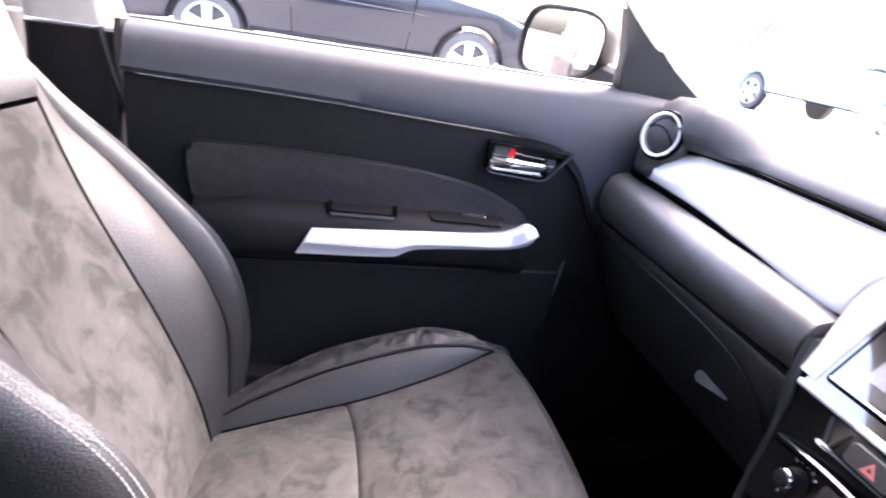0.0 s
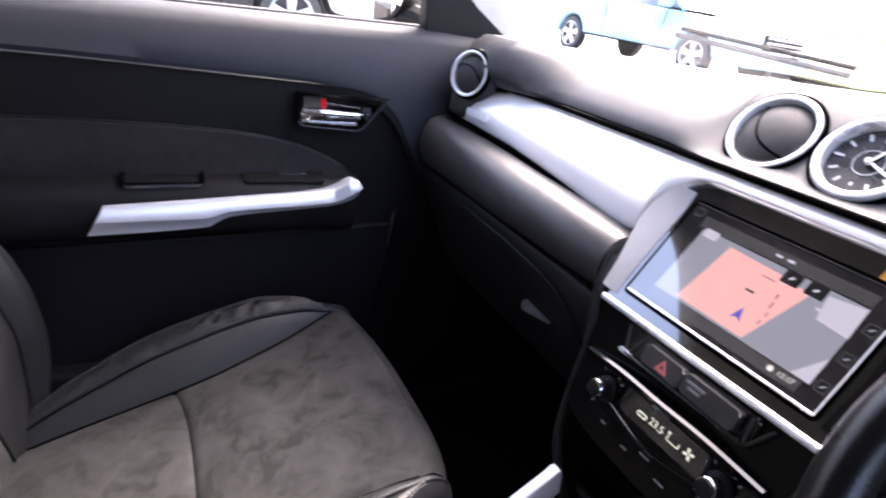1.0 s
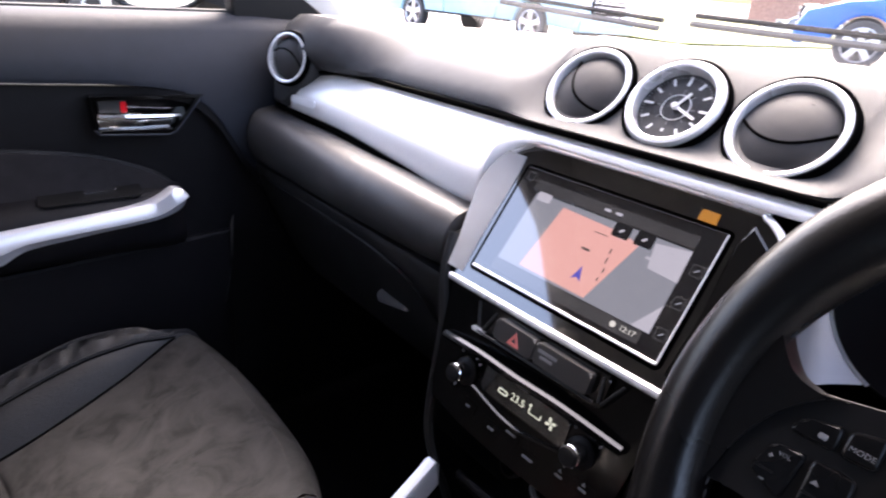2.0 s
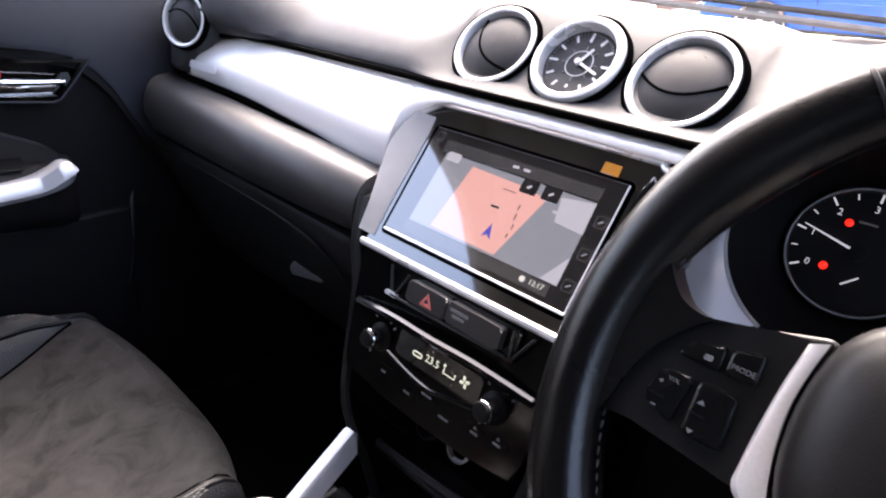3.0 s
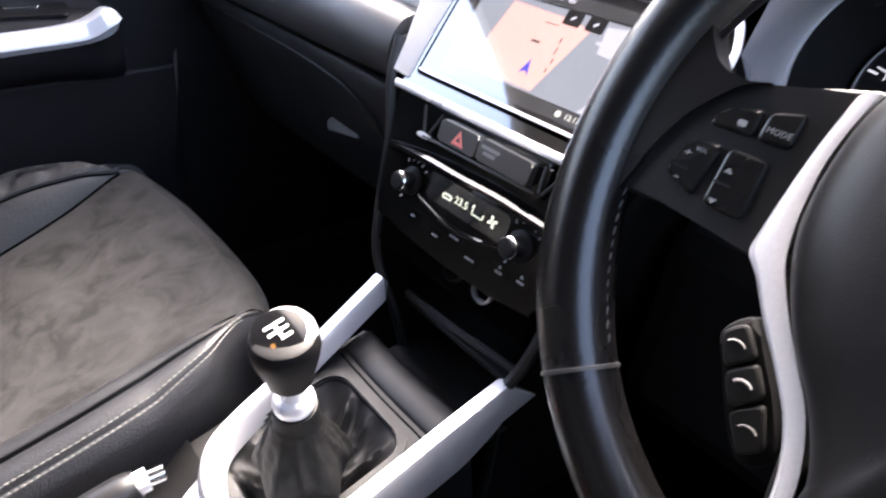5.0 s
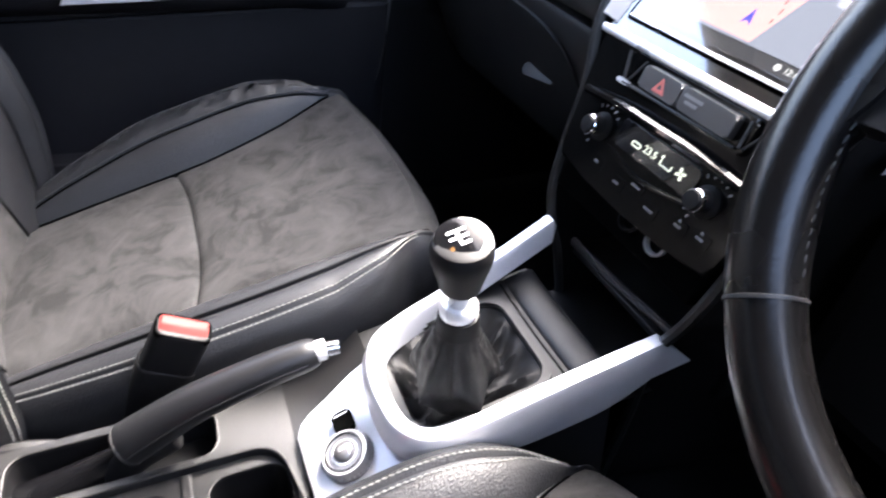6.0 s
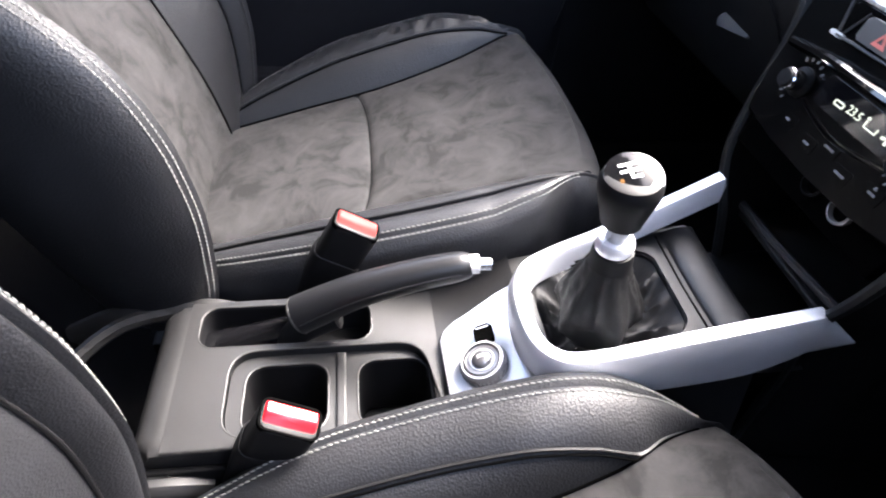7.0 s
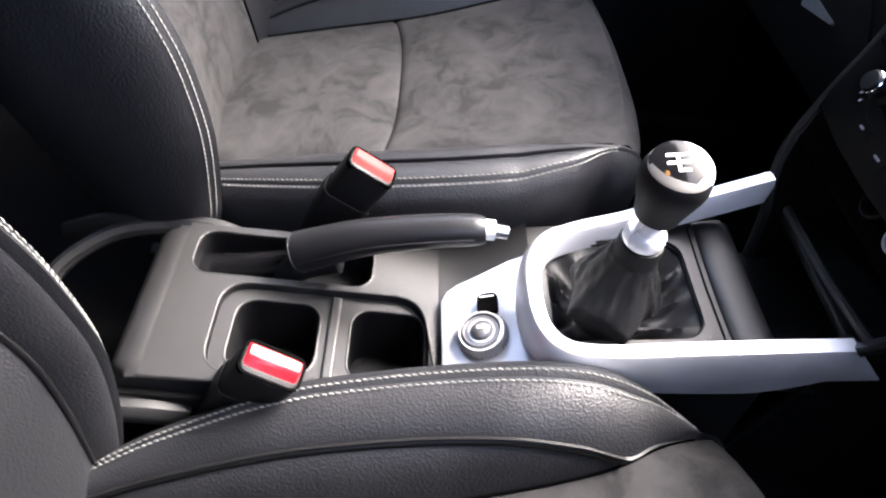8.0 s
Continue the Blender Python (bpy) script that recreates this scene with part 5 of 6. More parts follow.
part("cubby_shelf", box(0.205, 0.32, C - 0.088, C + 0.088, 0.598, 0.606, 0.002), PLASTIC, stack)
sk = thing("power_socket", (0.20, -0.02, 0.70), "round twelve volt socket with a metal rim", "socket")
for y, mt in ((-0.037, WEDGE), (0.002, BLACK)):
    SK = plane((0.1795, y, 0.7125), (0, -1, 0), (0.277, 0, 0.961))
    part("socket_rim", lathe([(0.0125, -0.012), (0.0125, 0.002), (0.0105, 0.003), (0.0095, 0.0), (0.0095, -0.02)], SK, 28), mt, sk)

# ---- centre console ----
con = thing("centre_console", (-0.15, C, 0.30), "grey moulded centre console with cup holders and silver surround", "console")
slot = rrect(0.180, 0.056, 0.018, -0.300, 0.056)
bay = soften([(-0.354, -0.078), (-0.354, 0.022), (-0.158, 0.022), (-0.141, -0.078)], 0.030, 8)
deck = [(-0.402, -0.086), (-0.402, 0.091), (-0.30, 0.092), (-0.135, 0.092), (-0.135, -0.086)]
part("deck", holed(deck, [slot, bay], 0.30, 0.500), CONSOLE, con, "grey console deck")
cups = [rrect(0.082, 0.080, 0.020, -0.297, -0.031), rrect(0.074, 0.080, 0.020, -0.190, -0.032)]
part("cup_holder", holed([(x * 0.985 - 0.0037, y * 0.97 - 0.0008) for x, y in bay], cups, 0.36, 0.4905, None, 0.40), CONSOLE, con, "pair of square cup holders")
# near-black lining: the shade inside the cups is put into its colour
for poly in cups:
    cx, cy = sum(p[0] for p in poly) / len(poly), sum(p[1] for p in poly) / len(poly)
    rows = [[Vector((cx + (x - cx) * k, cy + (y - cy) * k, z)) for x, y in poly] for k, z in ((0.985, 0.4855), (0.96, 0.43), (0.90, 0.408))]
    part("cup_liner", grid(rows, wrap=True, ends=False), BLACK, con, "cup holder lining with its shade painted black")
for poly in cups:
    part("cup_rim", tube([(x, y, 0.4898) for x, y in poly], 0.0014, 8, True), CONSOLE, con, "raised cup holder rim")
part("cup_divider", box(-0.248, -0.238, -0.074, 0.018, 0.488, 0.4945, 0.002), CONSOLE, con)
part("cup_mat", slab(rrect(0.058, 0.058, 0.016, -0.188, -0.034), 0.4085, 0.4105, None, 0.001), CONSOLE, con, "grey mat in the cup holder")
rows = []
for y in np.linspace(-0.086, 0.091, 24):
    r_ = 0.010 * max(0.0, 1 - min(y + 0.086, 0.091 - y) / 0.014) ** 2
    rows.append([Vector((x + (r_ if z < 0.499 and x < -0.41 else 0.0), y, z - r_ * 0.5)) for x, z in ((-0.4015, 0.44), (-0.4015, 0.4988), (-0.4050, 0.4994), (-0.413, 0.4990), (-0.4225, 0.4955), (-0.430, 0.4885), (-0.4335, 0.478), (-0.436, 0.45), (-0.438, 0.30))])
part("deck_rear", grid(rows, ends=True), CONSOLE, con, "curved rear end of the console")
# lining and floor near-black, the slot's shade put into their colour
part("slot_lining", grid([[Vector((-0.300 + (x + 0.300) * k, 0.056 + (y - 0.056) * k, z)) for x, y in slot] for k, z in ((0.985, 0.4945), (0.97, 0.455))], wrap=True), BLACK, con, "handbrake slot lining with its shade painted black")
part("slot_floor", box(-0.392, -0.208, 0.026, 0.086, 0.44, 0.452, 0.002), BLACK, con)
part("deck_edge", tube([(-0.402, -0.0845, 0.4972), (-0.135, -0.0845, 0.4972)], 0.0030, 8), CONSOLE, con)
part("slot_rim", tube([(x, y, 0.4990) for x, y in slot], 0.0014, 8, True), CONSOLE, con)
part("bay_rim", tube([(x, y, 0.4990) for x, y in bay], 0.0014, 8, True), CONSOLE, con)
mid = [(-0.150, 0.30), (-0.150, 0.4985), (-0.140, 0.5003), (-0.130, 0.5020), (-0.119, 0.5052), (-0.107, 0.5102), (-0.095, 0.5170), (-0.083, 0.5250), (-0.071, 0.5338), (-0.062, 0.5402), (-0.055, 0.545), (-0.055, 0.30)]
part("tunnel_carpet", box(-0.436, -0.138, -0.094, -0.0875, 0.30, 0.478, 0.002), CARPET, con, "black carpet on the tunnel's side")
part("middle_body", slab(mid, -0.100 - C, 0.078, plane((0, 0.0, 0), (1, 0, 0), (0, 0, 1)), 0.004), CONSOLE, con, "sloping console body")
FM = plane((0, C, 0.5535), (1, 0, 0.2), (0, 1, 0))
part("front_body", holed([(-0.057, -0.085), (0.150, -0.088), (0.150, 0.088), (-0.057, 0.085)], [rrect(0.137, 0.117, 0.022, 0.028, -0.0005)], -0.22, 0.0, FM, -0.05), CONSOLE, con, "console top round the gear lever")
part("boot_frame", holed(rrect(0.155, 0.135, 0.028, 0.028, 0.0), [rrect(0.139, 0.119, 0.022, 0.028, 0.0)], -0.004, 0.004, FM), CONSOLE, con, "raised frame round the gear lever boot")
part("frame_groove", tube([FM @ Vector((0.1125, -0.078, 0.0)), FM @ Vector((0.1110, 0.0, 0.0)), FM @ Vector((0.1125, 0.078, 0.0))], 0.0012, 6), DEEP, con, "dark groove before the cross ridge")
rows = []
for q in np.linspace(-1, 1, 21):
    rows.append([FM @ Vector((0.137 - 0.002 * (1 - q * q) + 0.0185 * math.cos(a), 0.080 * q, 0.0005 + 0.0055 * math.sin(a))) for a in np.linspace(math.pi, -0.6, 14)] + [FM @ Vector((0.150, 0.080 * q, -0.05))])
part("cross_ridge", grid(rows, ends=True), CONSOLE, con, "rounded cross ridge before the cubby")
RM = plane((-0.105, C, 0.5225), (1, 0, 0.42), (0, 1, 0))
rot = [(-0.036, -0.098), (-0.038, 0.0), (-0.032, 0.012), (-0.020, 0.020), (0.034, 0.036), (0.050, 0.046), (0.052, -0.098)]
part("selector_plate", slab(rot, -0.004, 0.003, RM, 0.003), SILVER, con, "satin silver plate")
# silver surround sweeping forward into two blades
TOP = [(0.176, -0.083, 0.638), (0.12, -0.083, 0.6265), (0.05, -0.083, 0.611), (-0.012, -0.083, 0.597), (-0.046, -0.077, 0.590), (-0.063, -0.055, 0.586), (-0.067, -0.018, 0.583), (-0.062, 0.022, 0.579), (-0.044, 0.056, 0.575), (-0.008, 0.077, 0.575), (0.04, 0.087, 0.588), (0.10, 0.094, 0.617), (0.166, 0.100, 0.651)]
DROP = [0.046, 0.066, 0.062, 0.038, 0.030, 0.034, 0.036, 0.034, 0.032, 0.03, 0.036, 0.044, 0.012]
pts = curve(TOP, 72)
rows = []
for i, p in enumerate(pts):
    a, b = pts[max(i - 1, 0)], pts[min(i + 1, len(pts) - 1)]
    d = (b - a).normalized()
    out = Vector((d.y, -d.x, 0)).normalized() * -1
    drop = tab(i / (len(pts) - 1) * (len(DROP) - 1), list(enumerate(DROP)))
    w = 0.008
    rows.append([p - out * (w + 0.004) + Vector((0, 0, -0.026)), p - out * w + Vector((0, 0, -0.003)), p - out * (w - 0.002) + Vector((0, 0, 0.0005)), p + Vector((0, 0, 0.001)), p + out * (w - 0.002), p + out * w + Vector((0, 0, -0.003)), p + out * (w + 0.003) + Vector((0, 0, -drop * 0.45)), p + out * (w + 0.0) + Vector((0, 0, -drop))])
part("silver_surround", grid(rows, ends=True), SILVER, con, "satin silver console surround with two blades")
for e, tip in ((rows[0], (0.216, -0.094, 0.606)), (rows[-1], (0.180, 0.104, 0.634))):
    part("blade_tip", grid([[p.lerp(Vector(tip), f) for p in e] for f in (0, 0.3, 0.6, 0.97)], ends=True), SILVER, con, "pointed end of the silver blade")

# drive mode selector
sel = thing("drive_selector", (-0.10, -0.033, 0.53), "silver rotary drive mode selector", "rotary switch")
QM = plane((-0.103, -0.036, 0.529), (1, 0, 0.42), (0, 1, 0))
part("dial", lathe([(0.0235, -0.004), (0.0235, 0.004), (0.021, 0.010), (0.018, 0.0115), (0.0165, 0.010), (0.0135, 0.010), (0.001, 0.010)], QM, 40), DIAL, sel, "knurled silver dial")
part("groove", tube([QM @ Vector((0.0178 * math.cos(a), 0.0178 * math.sin(a), 0.0108)) for a in (2 * math.pi * k / 32 for k in range(32))], 0.0009, 5, True), BLACK, sel)
part("button", lathe([(0.0095, 0.009), (0.0095, 0.0125), (0.0085, 0.0142), (0.005, 0.0160), (0.001, 0.0166)], QM, 28), DIAL, sel, "silver centre button")
for rad, h in ((0.0205, 0.0102), (0.0118, 0.0102)):
    part("dial_ring", tube([QM @ Vector((rad * math.cos(a), rad * math.sin(a), h)) for a in (2 * math.pi * k / 32 for k in range(32))], 0.0008, 5, True), SATIN_RING, sel, "bright ring on the dial")
part("button_mark", slab(rrect(0.007, 0.005, 0.001, 0, 0), 0.0155, 0.0170, QM), PRINT_GREY, sel, "grey symbol on the button")
part("side_switch", slab(rrect(0.020, 0.022, 0.004, 0.006, 0.034), 0.0, 0.006, QM, 0.002), DEEP, sel, "small dark switch")
part("switch_edge", slab(rrect(0.014, 0.0014, 0.0006, 0.006, 0.041), 0.005, 0.0064, QM), SATIN_RING, sel, "bright edge of the switch")
for k in range(36):
    part("dial_rib", slab(rrect(0.0010, 0.0026, 0.0004), -0.001, 0.0052, QM @ pose(0, 0, 0, 0, 0, 10 * k) @ pose(0.0, 0.0232, 0)), DIAL, sel)

# ---- gear lever ----
gear = thing("gear_lever", (0.02, C, 0.56), "manual gear lever with a black knob, chrome cap and leather boot", "gear lever")
base = [FM @ Vector((x, y, -0.003)) for x, y in evenly(rrect(0.136, 0.116, 0.022, 0.028, 0.0, 8), 128)]
ctr, hem = Vector((0.003, -0.013, 0.640)), Vector((0.009, -0.010, 0.5685))
rows = []
for t in np.linspace(0, 1, 56):
    row = []
    for p in base:
        a = math.atan2(p.y - C, p.x - 0.028)
        c, sn = math.cos(a), math.sin(a)
        corner = 1 - 2 * abs(math.sin(2.5 * a + 0.5))
        crease = 1 - 3.0 * abs(noise.noise(Vector((c * 2.4 + 4, sn * 2.4, t * 1.5))))
        rim = hem + Vector((0.0405 * c, 0.0405 * sn, 0)) * (1 + 0.16 * corner)
        if t < 0.40:
            # sunken skirt with radial folds, tucked under the bell
            k = t / 0.40
            q = hem + Vector((0.029 * c, 0.029 * sn, -0.018))
            v = p.lerp(q, k)
            fold = 1 - 2 * abs(math.sin(4.5 * a + 0.5 + 1.1 * math.sin(2 * a) + 0.8 * k))
            v.z += math.sin(math.pi * min(1, k * 1.05)) * (0.0100 * fold - 0.005 + 0.006 * crease) - 0.006 * k
        elif t < 0.48:
            # under side of the bell
            k = (t - 0.40) / 0.08
            v = (hem + Vector((0.029 * c, 0.029 * sn, -0.024))).lerp(rim, k)
        else:
            u = (t - 0.48) / 0.52
            wide = tab(u, ((0, 0.0405), (0.14, 0.0412), (0.34, 0.0375), (0.56, 0.0310), (0.78, 0.0250), (0.92, 0.0215), (1, 0.0205)))
            mid_ = hem.lerp(ctr, u)
            f = wide * (1 + 0.16 * corner * (1 - u) ** 1.3) + 0.0034 * crease * math.sin(math.pi * u)
            v = mid_ + Vector((f * c, f * sn, -0.006 * corner * (1 - u) ** 3))
        row.append(v + Vector((c, sn, 0)) * 0.0012 * noise.noise(v * 120))
    rows.append(row)
part("boot", grid(rows, wrap=True), BOOT, gear, "creased black leather boot", 60)
GM = plane((0.0025, -0.014, 0.652), (1, 0, 0.09), (0, 1, 0.05))
part("boot_cuff", lathe([(0.0215, -0.026), (0.0228, -0.0235), (0.0228, -0.0205), (0.0210, -0.0185), (0.0195, -0.010), (0.0190, 0.002), (0.018, 0.0065), (0.012, 0.0075)], GM, 32), BLACK, gear, "black cuff at the top of the boot")
part("collar", lathe([(0.0145, 0.006), (0.0168, 0.0085), (0.0173, 0.0125), (0.0168, 0.0170), (0.0145, 0.0200), (0.0105, 0.0212), (0.0098, 0.024), (0.0100, 0.043)], GM, 40), SATIN_RING, gear, "satin silver collar")
kn = part("knob", lathe([(0.0140, 0.038), (0.0178, 0.0405), (0.0192, 0.048), (0.0218, 0.058), (0.0248, 0.069), (0.0262, 0.077), (0.0257, 0.083), (0.0235, 0.0880), (0.0205, 0.0895), (0.001, 0.0895)], GM, 48), BLACK, gear, "smooth black gear knob")
TM = GM @ pose(0, 0, 0.0880, 12, -9, 0)
# near-white paint stands in for the sky reflected in the chrome ring
part("cap_ring", lathe([(0.0246, -0.0050), (0.0240, -0.0010), (0.0225, 0.0016), (0.0200, 0.0030), (0.0150, 0.0036)], TM, 48, caps=False), PANEL, kn, "chrome knob ring with its sky reflection painted white")
TC = TM @ pose(-0.0020, 0.0018, 0.0008)
part("cap", lathe([(0.0204, 0.0010), (0.0198, 0.0028), (0.013, 0.0042), (0.001, 0.0048)], TC, 40), CAP, kn, "glossy black cap")
for x, w, h, y in ((-0.0065, 0.0024, 0.016, 0), (0.0, 0.0024, 0.016, 0), (0.0065, 0.0024, 0.008, 0.0035), (0.0, 0.0155, 0.0024, 0)):
    part("shift_line", slab(rrect(h, w, 0.0004, y, -x), 0.0040, 0.0051, TC), WHITE_MARK, kn, "white shift pattern line")
# print, not a lamp: its orange comes from an added glow
part("reverse_mark", slab(rrect(0.003, 0.004, 0.0008, -0.009, -0.008), 0.0032, 0.0046, TC), S_AMBER, kn, "orange reverse mark with an added glow")

# ---- handbrake ----
brake = thing("handbrake", (-0.25, 0.045, 0.45), "leather-covered handbrake lever lying low with a chrome button", "handbrake")
part("lever_foot", tube(curve([(-0.305, 0.050, 0.482), (-0.278, 0.047, 0.505), (-0.245, 0.044, 0.520)], 10), lambda t: 0.0175 - 0.005 * t, 14), BLACK, brake, "dark lever below the grip")
pts = curve([(-0.286, 0.0475, 0.5215), (-0.27, 0.046, 0.5325), (-0.22, 0.042, 0.562), (-0.16, 0.038, 0.585), (-0.112, 0.036, 0.597)], 24)
part("grip", tube(pts, lambda t: tab(t, ((0, 0.0185), (0.03, 0.0206), (0.15, 0.0210), (0.6, 0.0172), (0.93, 0.0150), (1, 0.0118))), 18), GRIP, brake, "dark leather grip")
part("grip_seam", tube([p + Vector((0, -0.0215 + 0.004 * i / 24, 0.006)) for i, p in enumerate(pts[2:23])], 0.0007, 5), GRIP, brake)
part("grip_edge", tube([pts[1] + Vector((0.5 * -0.0207 * math.sin(a), 0.0207 * math.cos(a), 0.86 * 0.0207 * math.sin(a))) for a in (2 * math.pi * k / 20 for k in range(20))], 0.0010, 5, True), CONSOLE, brake, "sewn edge of the grip")
part("button_sleeve", tube([(-0.114, 0.036, 0.597), (-0.104, 0.0357, 0.5978)], 0.0098, 16), SATIN_RING, brake, "chrome sleeve")
part("button", tube([(-0.105, 0.0357, 0.5978), (-0.092, 0.035, 0.5975)], 0.0068, 14), CHROME, brake, "release button")
rows = [[Vector((-0.388 + 0.105 * t, 0.054 + 0.024 * math.cos(a), 0.462 + (0.018 + 0.034 * t) * max(0, math.sin(a)))) for a in np.linspace(0, math.pi, 14)] for t in np.linspace(0, 1, 12)]
part("gaiter", grid(rows), CAP, brake, "smooth black gaiter in the lever's slot")


# ---- seat belt buckles ----
def buckle(top, axis, across, material, label):
    """A belt buckle: moulded body, slot frame and push button."""
    ax, ac = Vector(axis).normalized(), Vector(across)
    m = plane(top, ac, ax.cross(ac))
    b = thing("seat_belt_buckle", Vector(top) - ax * 0.12, label, "seat belt buckle", "seat belt buckles")
    rows = [[m @ Vector((x * k, y * k2, h)) for x, y in rrect(0.052, 0.031, 0.009)] for k, k2, h in ((0.74, 0.75, -0.135), (0.86, 0.9, -0.085), (0.98, 1.0, -0.055), (1.0, 1.0, -0.01), (0.97, 0.95, -0.001), (0.90, 0.85, 0.0))]
    body = part("body", grid(rows, wrap=True, ends=True), BLACK, b, "black buckle body")
    part("frame", holed(rrect(0.052, 0.029, 0.008), [rrect(0.0475, 0.0250, 0.007)], -0.004, 0.0012, m), DEEP, b, "black lip round the button")
    rows = []
    for y, h in ((0.0105, -0.004), (0.0102, 0.0030), (0.0085, 0.0046), (0.002, 0.0050), (-0.0015, 0.0046), (-0.0035, 0.0030), (-0.0100, -0.0015), (-0.0108, -0.004)):
        rows.append([m @ Vector((x, y, h - d)) for x, d in ((-0.0225, 0.006), (-0.0222, 0.0018), (-0.0205, 0.0003), (0.0, 0.0), (0.0205, 0.0003), (0.0222, 0.0018), (0.0225, 0.006))])
    part("push_button", grid(rows), material, b, "red push button")
    rows = [[m @ Vector((x * k, y * k, h)) for x, y in rrect(0.055, 0.034, 0.010)] for k, h in ((0.97, -0.049), (1.0, -0.0495), (1.02, -0.052), (1.0, -0.075), (0.88, -0.105), (0.78, -0.138))]
    part("sleeve", grid(rows, wrap=True), BLACK, body, "black rubber sleeve")
    return b


buckle((-0.222, 0.113, 0.587), (0.42, -0.10, 0.90), (0.85, -0.10, -0.42), RED_PALE, "black passenger seat belt buckle with a faded red button")
buckle((-0.281, -0.103, 0.565), (0.45, -0.12, 0.88), (0.90, -0.10, -0.42), RED, "black driver seat belt buckle with a bright red button")

# rear edge of the console tunnel and rear footwell lip
rf = thing("rear_footwell_trim", (-0.5, 0.06, 0.40), "grey plastic trim behind the console", "trim")
part("lip", tube(curve([(-0.56, 0.0, 0.42), (-0.535, 0.06, 0.445), (-0.49, 0.10, 0.46), (-0.43, 0.115, 0.465)], 12), 0.009, 8), CONSOLE, rf)

# ---- steering wheel ----
sw_ = thing("steering_wheel", (0.2, -0.348, 0.90), "black leather steering wheel with silver spokes and buttons", "steering wheel")
TH = radians(26)
WM = plane((0.090, -0.348, 0.942), (0, -1, 0), (math.sin(TH), 0, math.cos(TH)))
R = 0.167
ring = [WM @ Vector((R * math.cos(a), R * math.sin(a), 0)) for a in (2 * math.pi * k / 96 for k in range(96))]
rows = []
for k in range(97):
    a = 2 * math.pi * k / 96
    fat = 1 + 0.14 * (math.exp(-((math.degrees(a) - 145) / 14) ** 2) + math.exp(-((math.degrees(a) - 35) / 14) ** 2)) + 0.08 * (math.exp(-((math.degrees(a) - 205) / 16) ** 2) + math.exp(-((math.degrees(a) - 335) / 16) ** 2))
    rows.append([WM @ Vector(((R + 0.0165 * fat * math.cos(t)) * math.cos(a), (R + 0.0165 * fat * math.cos(t)) * math.sin(a), 0.0165 * fat * 1.08 * math.sin(t))) for t in (2 * math.pi * j / 20 for j in range(20))])
bm = grid(rows, wrap=True)
bmesh.ops.remove_doubles(bm, verts=bm.verts, dist=1e-6)
rim = part("rim", bm, LEATHER_RIM, sw_, "worn black leather rim")
for deg in (126, 54, 221, 319):
    a = radians(deg)
    c = Vector((math.cos(a), math.sin(a), 0))
    part("rim_seam", tube([WM @ (c * (R + 0.0168 * math.cos(t)) + Vector((0, 0, 0.0181 * math.sin(t)))) for t in (2 * math.pi * j / 20 for j in range(20))], 0.0013, 5, True), DASH_ROLL, rim, "worn leather seam")
for deg0, deg1 in ((140, 218), (-38, 40)):
    inner = [WM @ Vector(((R - 0.0172) * math.cos(radians(d)), (R - 0.0172) * math.sin(radians(d)), 0.003)) for d in np.linspace(deg0, deg1, 40)]
    part("rim_stitching", stitches(inner, 0.004, 0.002, 0.0006), RUBBER, rim, "row of stitches inside the rim")
spoke = [(-0.160, 0.030), (-0.140, 0.0285), (-0.122, 0.0295), (-0.100, 0.034), (-0.076, 0.041), (-0.068, 0.0), (-0.078, -0.029), (-0.088, -0.030), (-0.110, -0.028), (-0.136, -0.026), (-0.158, -0.030)]
OUT = curve([(-0.0845, 0.035, 0), (-0.087, 0.017, 0), (-0.0885, -0.003, 0), (-0.089, -0.020, 0), (-0.0885, -0.029, 0), (-0.082, -0.036, 0), (-0.072, -0.049, 0), (-0.059, -0.064, 0), (-0.048, -0.079, 0), (-0.040, -0.100, 0), (-0.036, -0.130, 0), (-0.034, -0.158, 0)], 44)
INN = curve([(-0.0775, 0.038, 0), (-0.080, 0.024, 0), (-0.0812, 0.010, 0), (-0.080, -0.006, 0), (-0.077, -0.021, 0), (-0.0735, -0.030, 0), (-0.065, -0.043, 0), (-0.055, -0.056, 0), (-0.043, -0.072, 0), (-0.034, -0.095, 0), (-0.029, -0.128, 0), (-0.027, -0.158, 0)], 44)
pod = [(-0.0950, -0.0690), (-0.0855, -0.0560), (-0.0740, -0.0690), (-0.0590, -0.0880), (-0.0490, -0.1090), (-0.0600, -0.1180), (-0.0750, -0.1010), (-0.0865, -0.0830)]
PAD_L = ((-0.0945, -0.0680), (-0.0845, -0.0835), (-0.0745, -0.0985), (-0.0610, -0.1150))
PAD_R = ((-0.0860, -0.0580), (-0.0735, -0.0715), (-0.0625, -0.0855), (-0.0515, -0.1060))
